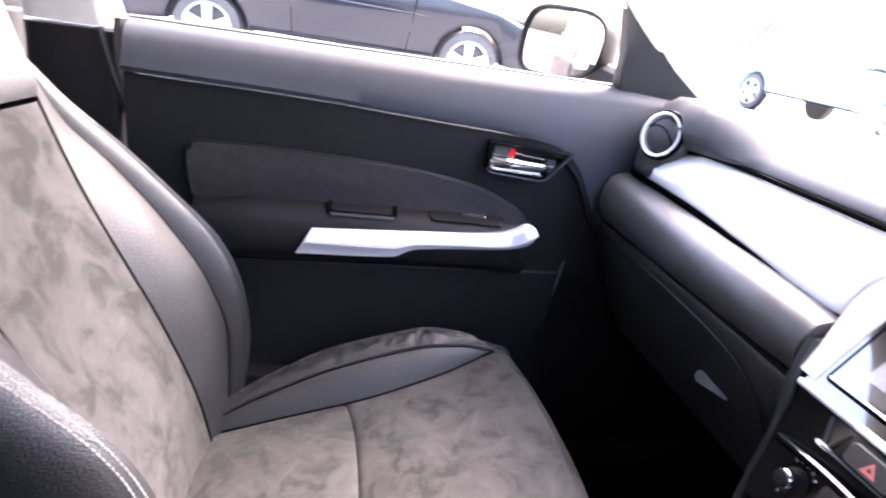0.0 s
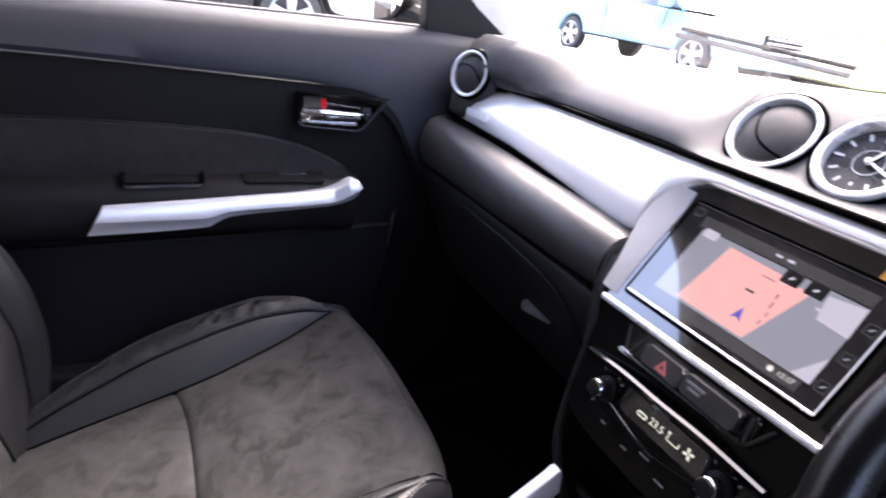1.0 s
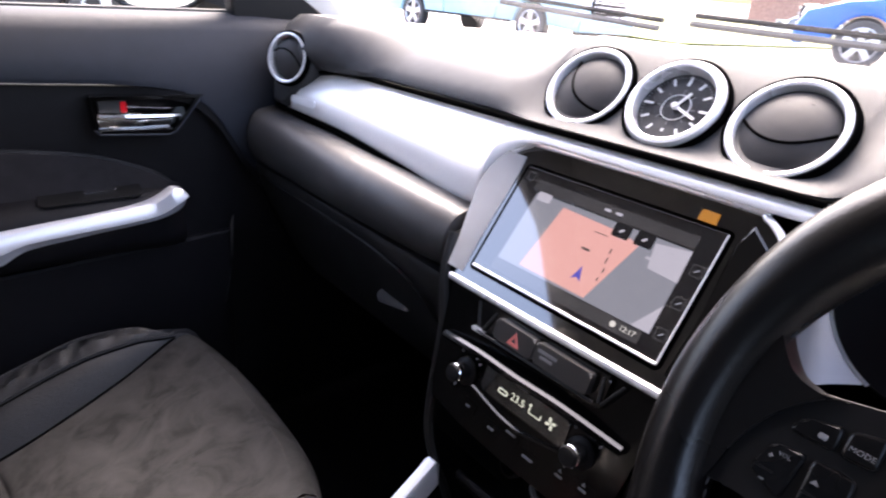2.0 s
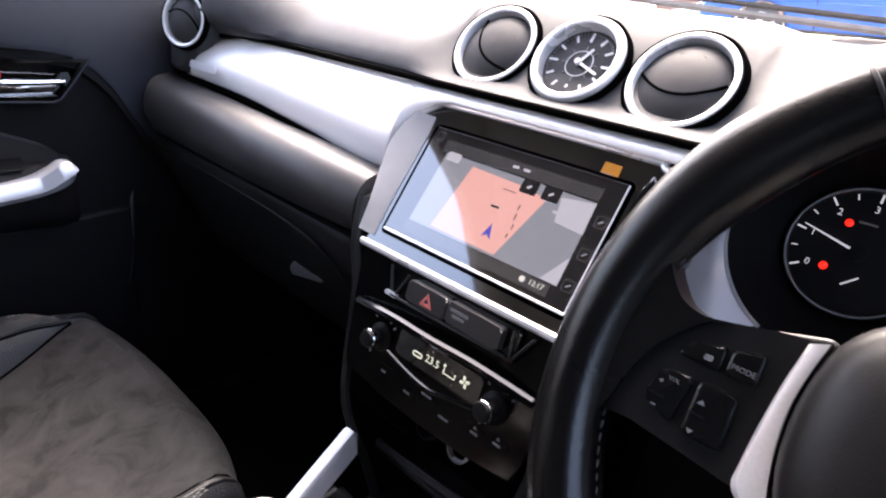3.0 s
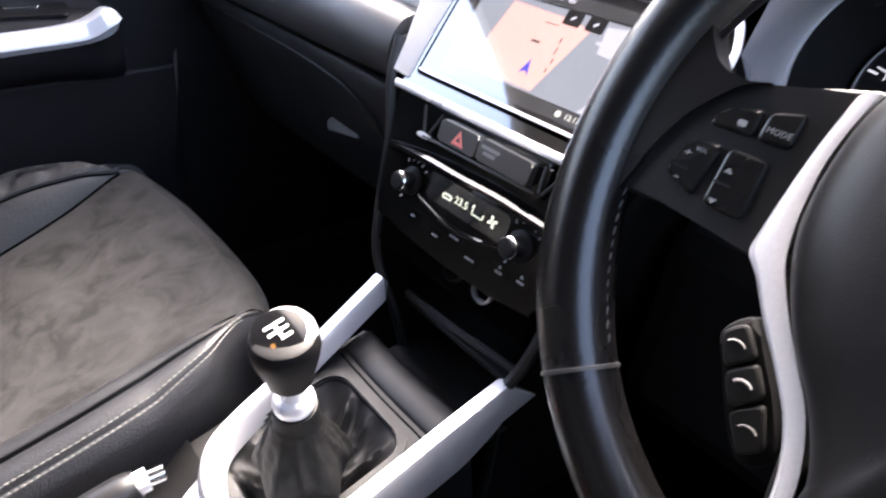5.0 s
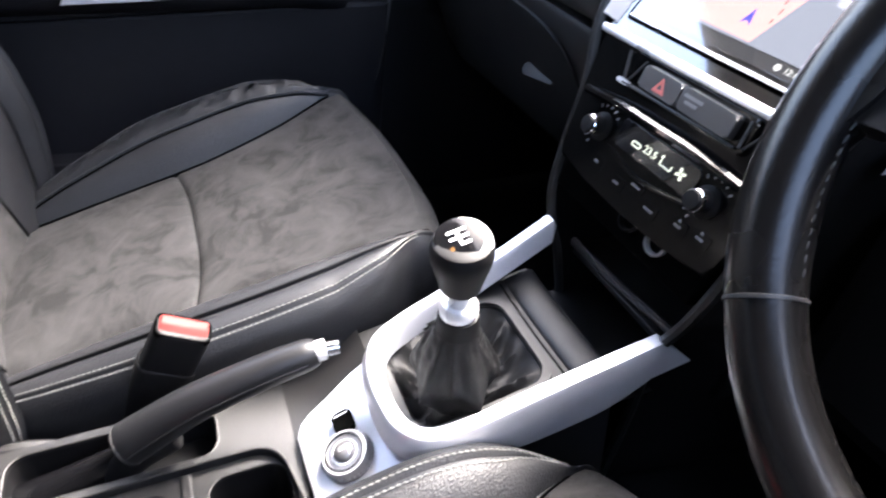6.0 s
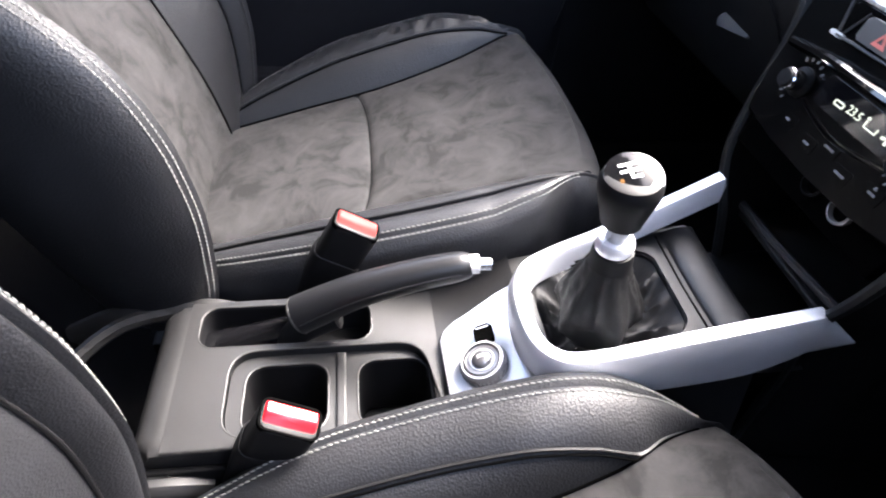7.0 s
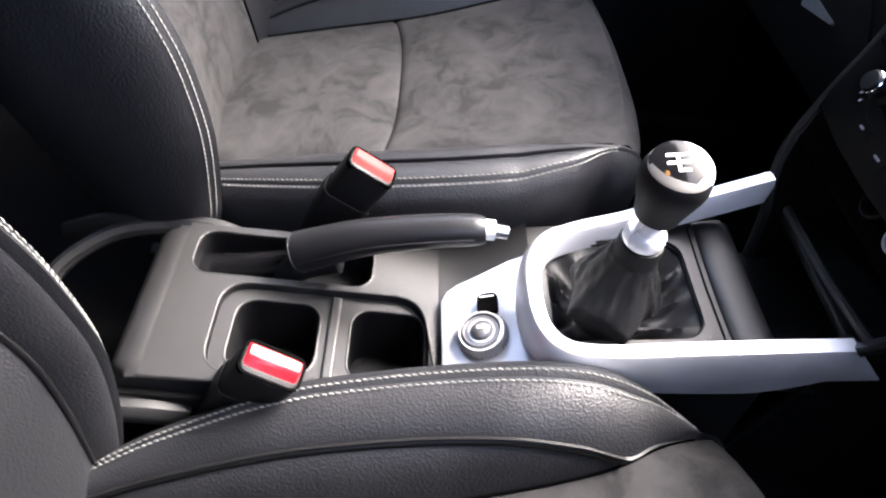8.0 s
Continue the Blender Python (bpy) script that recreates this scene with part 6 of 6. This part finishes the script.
for s in (-1, 1):
    fx = (lambda q: [(x, y) for x, y in q]) if s < 0 else (lambda q: [(-x, y) for x, y in q[::-1]])
    web = [(-0.160, 0.064), (-0.148, 0.051), (-0.1415, 0.041), (-0.1335, 0.0325), (-0.122, 0.0295), (-0.112, 0.031), (-0.122, 0.027), (-0.135, 0.012), (-0.143, -0.006), (-0.146, -0.020), (-0.150, -0.036), (-0.155, -0.055), (-0.166, -0.050), (-0.170, 0.0), (-0.166, 0.05)]
    part("thumb_rest", slab(fx(smooth(web, 64)), -0.014, 0.008, WM, 0.006, 4), LEATHER_RIM, sw_, "leather web between rim and spoke")
    part("spoke", slab(fx(soften(spoke, 0.004)), -0.022, 0.004, WM, 0.005, 3), WHEEL, sw_, "black spoke with buttons")
    ribbon = [[WM @ Vector((-s * x, y, z)) for x, y, z in ((o.x, o.y, -0.012), (o.x, o.y, 0.0055), (o.x * 0.8 + i.x * 0.2, o.y * 0.8 + i.y * 0.2, 0.0085), (o.x * 0.4 + i.x * 0.6, o.y * 0.4 + i.y * 0.6, 0.0095), (i.x, i.y, 0.009), (i.x, i.y, -0.012))] for o, i in zip(OUT, INN)]
    part("spoke_trim", grid(ribbon, ends=True), PANEL, sw_, "satin silver spoke trim")
    for q in ([(-0.1275, 0.010), (-0.124, 0.0175), (-0.1095, 0.0215), (-0.109, 0.010)], [(-0.1075, 0.0215), (-0.095, 0.0248), (-0.0945, 0.0105), (-0.1075, 0.010)], [(-0.1345, -0.013), (-0.130, 0.002), (-0.1165, 0.004), (-0.119, -0.0195)], [(-0.1145, 0.004), (-0.098, 0.004), (-0.097, -0.020), (-0.114, -0.020)]):
        part("spoke_button", slab(fx(soften(q, 0.003)), 0.003, 0.0065, WM, 0.0012), LEATHER_RIM, sw_, "dark spoke button")
    for x, y, w, h in ((-0.115, 0.014, 0.0036, 0.0026), (-0.1285, -0.0035, 0.002, 0.0006), (-0.1285, -0.0035, 0.0006, 0.002), (-0.128, -0.0145, 0.0022, 0.0007)):
        part("button_mark", slab(fx(rrect(w, h, min(w, h) * 0.3, x, y)), 0.0063, 0.0068, WM), PRINT_GREY, sw_)
    for y, g in ((-0.0045, 1), (-0.0175, -1)):
        part("button_arrow", slab(fx([(-0.1120, y - 0.0009 * g), (-0.1085, y - 0.0009 * g), (-0.11025, y + 0.0013 * g)]), 0.0063, 0.0068, WM), PRINT_GREY, sw_)
    for x in (-0.1285, -0.110):
        part("button_groove", slab(fx(rrect(0.007, 0.0010, 0.0003, x, -0.0100)), 0.0062, 0.0067, WM), BLACK, sw_)
    pad = part("phone_pad", slab(fx(smooth(pod, 30)), -0.075, -0.050, WM, 0.003), BLACK, sw_, "dark pad with phone buttons")
    for k in range(3):
        a, b = PAD_L[k], PAD_L[k + 1]
        c, d = PAD_R[k + 1], PAD_R[k]
        tile = [Vector(p) for p in (a, b, c, d)]
        mid = sum(tile, Vector((0, 0))) / 4
        tile = [mid + (p - mid) * 0.93 for p in tile]
        part("phone_button", slab(fx(soften([(p.x, p.y) for p in (tile if s < 0 else tile)], 0.004)), -0.052, -0.045, WM, 0.0015), PLASTIC, pad, "dark phone button")
        arc = [Vector((mid.x + 0.0042 * math.cos(t), mid.y + 0.0030 * math.sin(t) - 0.001, -0.0446)) for t in np.linspace(0.5, 2.9, 9)]
        part("phone_mark", tube([WM @ Vector((-s * p.x, p.y, p.z)) for p in arc], 0.0006 if k != 1 else 0.0010, 5), PRINT_GREY, pad)
text("MODE", 0.0034, WM @ pose(-0.1008, 0.0148, 0.0066), PRINT_GREY, "button_print", sw_)
text("VOL", 0.0026, WM @ pose(-0.1238, -0.0010, 0.0066), PRINT_GREY, "button_print", sw_)
hub = [(-0.072, 0.044), (-0.05, 0.058), (0, 0.062), (0.05, 0.058), (0.072, 0.044), (0.0795, 0.018), (0.077, -0.016), (0.063, -0.045), (0.044, -0.069), (0.033, -0.090), (0.027, -0.116), (-0.027, -0.116), (-0.033, -0.090), (-0.044, -0.069), (-0.063, -0.045), (-0.077, -0.016), (-0.0795, 0.018)]
dome = [[WM @ Vector((x * k, -0.015 + (y + 0.015) * k, h)) for x, y in smooth(hub, 70)] for k, h in ((1, -0.03), (1, 0.006), (0.985, 0.014), (0.95, 0.020), (0.88, 0.025), (0.75, 0.029), (0.55, 0.032), (0.3, 0.034), (0.02, 0.0345))]
part("airbag_cover", grid(dome, wrap=True, ends=True), WHEEL, sw_, "grained dark airbag cover")
part("lower_spoke", slab([(-0.045, -0.09), (0.045, -0.09), (0.03, -0.16), (-0.03, -0.16)], -0.022, 0.0, WM, 0.005), PLASTIC, sw_)
part("column", tube([WM @ Vector((0, -0.01, -0.03)), WM @ Vector((0, -0.01, -0.12)), WM @ Vector((0, -0.02, -0.30))], lambda t: 0.055 + 0.02 * t, 20), BLACK, sw_, "black steering column shroud")
stk = thing("column_stalk", (0.16, -0.25, 0.95), "dark column stalk with white symbols", "stalk")
part("lever", tube(curve([WM @ Vector(p) for p in ((-0.04, 0.0, -0.085), (-0.10, 0.006, -0.075), (-0.15, 0.012, -0.070), (-0.172, 0.014, -0.068))], 12), lambda t: 0.009 + 0.004 * t, 12), PLASTIC, stk, "dark lever")
part("end_cap", tube([WM @ Vector((-0.150, 0.012, -0.070)), WM @ Vector((-0.176, 0.0145, -0.068))], 0.0145, 14), BLACK, stk)
for x, y in ((-0.158, 0.006), (-0.145, 0.0), (-0.132, -0.002)):
    part("symbol", slab(rrect(0.006, 0.0026, 0.0008, x, y + 0.008), -0.0545, -0.053, WM), WHITE_MARK, stk)

# ---- instrument cluster ----
clu = thing("instrument_cluster", (0.43, -0.3, 0.86), "dark instrument cluster with a lit rev counter", "instrument cluster")
GA = radians(20)
IM = plane((0.4265, -0.236, 0.914), (0, -1, 0), (math.sin(GA), 0, math.cos(GA)))
part("backing", slab(rrect(0.34, 0.17, 0.04, 0.09, 0.0), -0.03, -0.004, IM, 0.004), BLACK, clu, "dark cluster backing")
RG = 0.053
part("dial", lathe([(RG * 1.04, -0.004), (RG * 1.04, 0.004), (RG, 0.005), (RG * 0.96, -0.001), (0.001, -0.001)], IM, 56), CLOCK_FACE, clu, "black rev counter dial")
part("dial_ring", tube([IM @ Vector((RG * math.cos(a), RG * math.sin(a), 0.005)) for a in (2 * math.pi * k / 64 for k in range(64))], 0.0011, 6, True), WEDGE, clu, "pale ring round the dial")
for k in range(13):
    ang = 210 - 20 * k
    w, h = (0.0016, 0.0075) if k % 2 == 0 else (0.001, 0.005)
    part("tick", slab(rrect(w, h, 0.0003), -0.0008, 0.0002, IM @ pose(0, 0, 0, 0, 0, ang - 90) @ pose(0, RG * 0.89, 0)), S_DIAL, clu)
for k in range(7):
    a = radians(210 - 40 * k)
    text(str(k), 0.0082, IM @ pose(0.0375 * math.cos(a), 0.0375 * math.sin(a), -0.0006), S_DIAL, "numeral", clu)
part("needle", slab([(-0.0012, -0.006), (0.0012, -0.006), (0.0005, 0.046), (-0.0005, 0.046)], 0.003, 0.0045, IM @ pose(0, 0, 0, 0, 0, 165 - 90)), S_DIAL, clu, "white needle")
part("needle_hub", lathe([(0.007, 0.0), (0.007, 0.006), (0.001, 0.007)], IM, 20), BLACK, clu)
part("warning_lamp", lathe([(0.0032, -0.0008), (0.0032, 0.0), (0.0005, 0.0002)], IM @ pose(-0.015, 0.022, 0), 14), S_RED, clu, "glowing red warning lamp")
part("warning_lamp", lathe([(0.0034, -0.0008), (0.0034, 0.0), (0.0005, 0.0002)], IM @ pose(-0.020, -0.018, 0), 14), S_RED, clu, "glowing red warning lamp")
part("unit_print", slab(rrect(0.014, 0.002, 0.0005, -0.002, 0.025), -0.0008, 0.0, IM), S_SLATE, clu)
part("sub_needle", slab(rrect(0.014, 0.0014, 0.0005), 0.0, 0.001, IM @ pose(0.002, -0.024, 0, 0, 0, 42)), S_DIAL, clu)
# hood tube round the dial and the silver cheek that wraps it
part("hood", lathe([(RG * 1.04, -0.004), (RG * 1.12, 0.004), (0.074, 0.022), (0.086, 0.042), (0.0895, 0.047), (0.092, 0.042)], IM, 64, caps=False), BLACK, clu, "dark hood round the dial")
rows = []
for t in np.linspace(0, 1, 22):
    a = radians(95 + 150 * t)
    i = IM @ Vector((0.091 * math.cos(a), 0.091 * math.sin(a), 0.044))
    o = Vector((0.312 - 0.062 * t, -0.142 + 0.004 * t, 0.990 - 0.16 * t))
    rows.append([i.lerp(o, k) + Vector((0.018 * math.sin(math.pi * k), 0.008 * math.sin(math.pi * k), 0)) for k in np.linspace(0, 1, 9)])
part("silver_cheek", grid(rows), CHEEK, clu, "glossy silver cheek beside the cluster")
part("cheek_edge", tube([r[0] for r in rows], 0.0028, 6), SATIN_RING, clu, "bright edge of the cheek")
part("trip_stem", tube([IM @ Vector((-0.062, 0.052, 0.0)), IM @ Vector((-0.062, 0.052, 0.03))], 0.004, 10), PLASTIC, clu, "trip reset stem")

# ---- outside ----
SLOPE = 0.066  # the car park rises towards the passenger side
ASPHALT = mat("asphalt", (0.17, 0.165, 0.16), 0.9, vary=0.3, scale=40, bump=0.5, bump_scale=300, big=0.6)
GRASS = mat("grass", (0.10, 0.12, 0.035), 0.95, vary=0.4, scale=8, big=0.7)
BRICK = mat("brickwork", (0.3, 0.17, 0.13), 0.9, vary=0.3, scale=5)
ROOFT = mat("roof_tiles", (0.13, 0.1, 0.09), 0.9, vary=0.3, scale=6)
CARGLASS = mat("car_glass", (0.16, 0.18, 0.2), 0.05, metal=0.5, vary=0.0, rough_vary=0.02)
ALLOY = mat("alloy_wheel", (0.6, 0.6, 0.62), 0.3, metal=0.8, vary=0.05)
LAMP = mat("lamp_glass", (0.6, 0.62, 0.65), 0.1, vary=0.05)


def gz(x, y):
    """Height of the uneven car park."""
    x, y = max(-60, min(60, x)), max(-60, min(60, y))
    return SLOPE * y - 0.02 * x + 0.009 * max(0, min(16, x)) * (8 - max(-6, min(12, y)))


bm = grid([[Vector((x, y, gz(x, y))) for x in (-400, -60, -20, 0, 4, 8, 12, 16, 24, 40, 60, 400)] for y in (-400, -60, -20, -6, -3, 0, 3, 6, 9, 12, 20, 40, 60, 400)])
solid("ground", bm, ASPHALT, "sunlit grey asphalt car park", "ground", kind="structure")
gx = slab([(15.5, 9.0), (18, 6.0), (40, 6), (44, 28), (19, 16)], 0, 0.06)
for v in gx.verts:
    v.co.z += gz(v.co.x, v.co.y)
solid("grass", gx, GRASS, "bright strip of dry grass beyond the cars", "grass", kind="stuff")


def parked_car(at, heading, paint, label, length=4.2, height=1.48, width=1.76):
    """A parked car: lower body with arches, glasshouse, lamps, mirrors and four wheels."""
    car = thing("parked_car", (0, 0, 0), label, "car", "parked cars")
    L, H, W = length / 2, height, width / 2
    wb = length * 0.31
    side = [(-L, 0.45), (-L + 0.02, 0.75), (-L + 0.10, 0.95), (-L * 0.5, 0.99), (0.1 * L, 0.97), (0.42 * L, 0.93), (0.75 * L, 0.84), (L - 0.10, 0.70), (L, 0.50), (L - 0.04, 0.28)]
    def arch(cx):
        return [(cx + 0.36 * math.cos(a), 0.31 + 0.36 * math.sin(a)) for a in np.linspace(0.06, math.pi - 0.06, 12)]
    low = [*side, *[(x, z) for x, z in arch(wb)], *[(x, z) for x, z in arch(-wb)], (-L + 0.05, 0.30)]
    body = slab(low, -W, W, plane((0, 0, 0), (1, 0, 0), (0, 0, 1)), 0.0)
    for v in body.verts:
        v.co.y *= 1 - 0.05 * max(0, (v.co.z - 0.6) / 0.4) - 0.10 * max(0, abs(v.co.x) / L - 0.8) * 3
    body.normal_update()
    rim = [e for e in body.edges if len(e.link_faces) == 2 and abs(e.link_faces[0].normal.y) > 0.7 > 0.5 > abs(e.link_faces[1].normal.y) or len(e.link_faces) == 2 and abs(e.link_faces[1].normal.y) > 0.7 > 0.5 > abs(e.link_faces[0].normal.y)]
    bmesh.ops.bevel(body, geom=rim, offset=0.05, segments=3, profile=0.5, affect="EDGES", clamp_overlap=True)
    part("body", body, paint, car, "painted body")
    def cabin(scale, z1):
        pts = []
        for x0, x1, z in ((-L * 0.93, 0.46 * L, 0.965), (-L * 0.86, 0.30 * L, 0.965 + (z1 - 0.965) * 0.45), (-L * 0.74, 0.12 * L, z1 - 0.03), (-L * 0.66, 0.02 * L, z1)):
            w = W * (0.93 - 0.2 * (z - 0.965) / (z1 - 0.965)) * scale
            pts.append([Vector((x, y, z)) for x, y in ((x0, -w), (x1, -w), (x1 + 0.03, 0), (x1, w), (x0, w), (x0 - 0.03, 0))])
        return grid(pts, wrap=True, ends=True)
    part("window_glass", cabin(1.0, H - 0.05), CARGLASS, car, "dark car windows")
    part("roof", slab([(-L * 0.76, -W * 0.74), (0.10 * L, -W * 0.74), (0.13 * L, 0), (0.10 * L, W * 0.74), (-L * 0.76, W * 0.74)], H - 0.075, H, None, 0.03), paint, car)
    for s in (-1, 1):
        for x0, x1 in ((0.46, 0.10), (-0.28, -0.30), (-0.93, -0.74)):
            part("roof_pillar", tube([(x0 * L, s * W * 0.945, 0.95), (x1 * L, s * W * 0.76, H - 0.05)], 0.035, 6), paint, car)
        part("wing_mirror", slab(rrect(0.12, 0.14, 0.04), -0.1, 0.1, plane((0.34 * L, s * (W + 0.08), 1.02), (0, 1, 0), (0, 0, 1)), 0.03), paint, car)
        part("headlamp", slab(rrect(0.34, 0.14, 0.05), 0, 0.03, plane((L - 0.12, s * W * 0.70, 0.68), (0.35 * -s, 1, 0), (-0.3, 0, 1)), 0.01), LAMP, car, "clear headlamp")
        part("tail_lamp", slab(rrect(0.2, 0.28, 0.04), 0, 0.03, plane((-L + 0.05, s * W * 0.75, 0.82), (0, -1, 0), (0.1, 0, 1)), 0.01), RED, car, "red tail lamp")
        part("door_line", tube([(0.30 * L, s * (W + 0.002), 0.34), (0.34 * L, s * (W * 0.96 + 0.02), 0.95)], 0.006, 5), BLACK, car)
        part("door_line", tube([(-0.24 * L, s * (W + 0.002), 0.34), (-0.26 * L, s * (W * 0.96 + 0.02), 0.95)], 0.006, 5), BLACK, car)
        for x in (-0.13, -0.62):
            part("door_handle", tube([(x * L, s * (W * 0.985 + 0.01), 0.83), (x * L + 0.16, s * (W * 0.985 + 0.01), 0.83)], 0.014, 6), paint, car)
        part("side_crease", tube(curve([(-0.88 * L, s * W * 0.935, 0.80), (-0.3 * L, s * (W * 0.955 + 0.012), 0.74), (0.45 * L, s * (W * 0.955 + 0.012), 0.70), (0.80 * L, s * W * 0.90, 0.66)], 16), 0.016, 6, squash=0.6), paint, car, "pressed crease along the side")
        part("sill_line", tube([(-wb + 0.4, s * (W + 0.004), 0.36), (wb - 0.4, s * (W + 0.004), 0.33)], 0.02, 6), BLACK, car)
        for cx in (wb, -wb):
            wm = plane((cx, s * (W - 0.10), 0.31), (s * -1, 0, 0), (0, 0, 1))
            wh = part("wheel", lathe([(0.20, -0.08), (0.29, -0.09), (0.312, -0.06), (0.315, 0.04), (0.30, 0.085), (0.225, 0.09), (0.215, 0.06), (0.205, 0.03), (0.001, 0.02)], wm, 32), RUBBER, car, "black tyre")
            part("rim", lathe([(0.21, 0.07), (0.222, 0.088), (0.212, 0.092), (0.20, 0.075)], wm, 32, caps=False), ALLOY, wh, "alloy rim")
            for k in range(5):
                part("wheel_spoke", slab([(-0.035, 0.02), (0.035, 0.02), (0.05, 0.21), (-0.05, 0.21)], 0.05, 0.085, wm @ pose(0, 0, 0, 0, 0, 72 * k), 0.01), ALLOY, wh)
            part("hub_cap", lathe([(0.06, 0.05), (0.06, 0.09), (0.001, 0.095)], wm, 16), ALLOY, wh)
    part("grille", box(L - 0.06, L + 0.004, -0.46, 0.46, 0.47, 0.76, 0.02), BLACK, car, "dark grille opening")
    for k in range(4):
        part("grille_bar", box(L - 0.02, L + 0.022, -0.44, 0.44, 0.50 + 0.065 * k, 0.53 + 0.065 * k, 0.006), ALLOY, car, "bright grille bar")
    part("front_bumper", box(L - 0.15, L + 0.02, -W * 0.86, W * 0.86, 0.26, 0.46, 0.05), paint, car)
    x, y = at
    up = Vector((gz(x - 1, y) - gz(x + 1, y), gz(x, y - 1) - gz(x, y + 1), 2)).normalized()
    ahead = Vector((math.cos(radians(heading)), math.sin(radians(heading)), 0))
    car.matrix_basis = plane((x, y, gz(x, y)), ahead, up.cross(ahead))
    return car


def paint(name, c):
    return mat(name, c, 0.22, coat=0.3, spec=0.35, vary=0.03, rough_vary=0.05, big_vary=0.04)


P_BLACK, P_TEAL, P_BLUE, P_RED, P_SILVER, P_WHITE = (paint(*a) for a in (("black_paint", (0.005, 0.008, 0.015)), ("teal_paint", (0.28, 0.48, 0.56)), ("blue_paint", (0.015, 0.12, 0.45)), ("red_paint", (0.4, 0.02, 0.03)), ("silver_paint", (0.4, 0.41, 0.43)), ("white_paint", (0.75, 0.75, 0.75))))
parked_car((-0.17, 6.9), 0, P_BLACK, "black hatchback parked alongside in sunshine", 4.1)
parked_car((-5.2, 7.2), 4, P_SILVER, "silver car parked behind the black hatchback", 4.3)
parked_car((8.2, 8.43), -87, P_TEAL, "teal blue car parked at an angle with a barred grille", 4.8, 1.6)
parked_car((10.6, 1.75), 108, P_BLUE, "bright blue car parked ahead", 4.3)
parked_car((15.0, 1.4), 90, P_RED, "red car parked broadside farther ahead", 4.2)
parked_car((36.0, 14.0), 95, P_WHITE, "white car in the far row", 4.2)
parked_car((-11.5, 4.5), 10, P_RED, "red car parked some way behind", 4.2)
parked_car((-16, 7.5), 80, P_WHITE, "white car far behind", 4.2)


def house(at, heading, w, d, h, label):
    hs = thing("house", (0, 0, 0), label, "house", "houses beyond the car park")
    part("wall", box(-w / 2, w / 2, -d / 2, d / 2, 0, h, 0.02), BRICK, hs, "brick wall")
    prof = [(-d / 2 - 0.3, h), (d / 2 + 0.3, h), (0, h + d * 0.4)]
    part("roof", slab(prof, -w / 2 - 0.3, w / 2 + 0.3, plane((0, 0, 0), (0, 1, 0), (0, 0, 1)), 0.02), ROOFT, hs, "tiled pitched roof")
    for z in (0.9, 3.6):
        for k in range(4):
            x = -w / 2 + w * (k + 0.5) / 4
            wd = part("window", box(x - 0.55, x + 0.55, -d / 2 - 0.03, -d / 2 + 0.05, z, z + 1.2, 0.01), P_WHITE, hs, "white window")
            part("pane", box(x - 0.46, x + 0.46, -d / 2 - 0.045, -d / 2 - 0.032, z + 0.09, z + 1.11, 0.0), CARGLASS, wd)
    x, y = at
    hs.matrix_basis = pose(x, y, gz(x, y) - 0.6, 0, 0, heading)
    return hs


house((52, 12), -90, 22, 8, 5.4, "brick houses with tiled roofs beyond the grass")
house((52, -14), -90, 20, 8, 5.4, "brick houses with tiled roofs beyond the grass")
house((-30, 22), 60, 22, 8, 5.4, "brick houses behind the car park")

# wipers at rest outside the windscreen
for y0, pts in ((0.3, [(0.86, 0.78, 1.10), (0.90, 0.62, 1.088), (0.91, 0.40, 1.075)]), (-0.3, [(0.90, 0.33, 1.088), (0.92, 0.10, 1.080), (0.91, -0.20, 1.072)])):
    wp = thing("windscreen_wiper", (0.9, y0, 1.06), "black wiper resting at the foot of the windscreen", "wiper", "windscreen wipers")
    part("blade", tube(curve(pts, 14), 0.006, 6), RUBBER, wp, "black wiper blade")
    part("arm", tube([Vector(p) + Vector((0.012, 0, 0.014)) for p in curve(pts, 10)], 0.005, 6), BLACK, wp, "wiper arm")
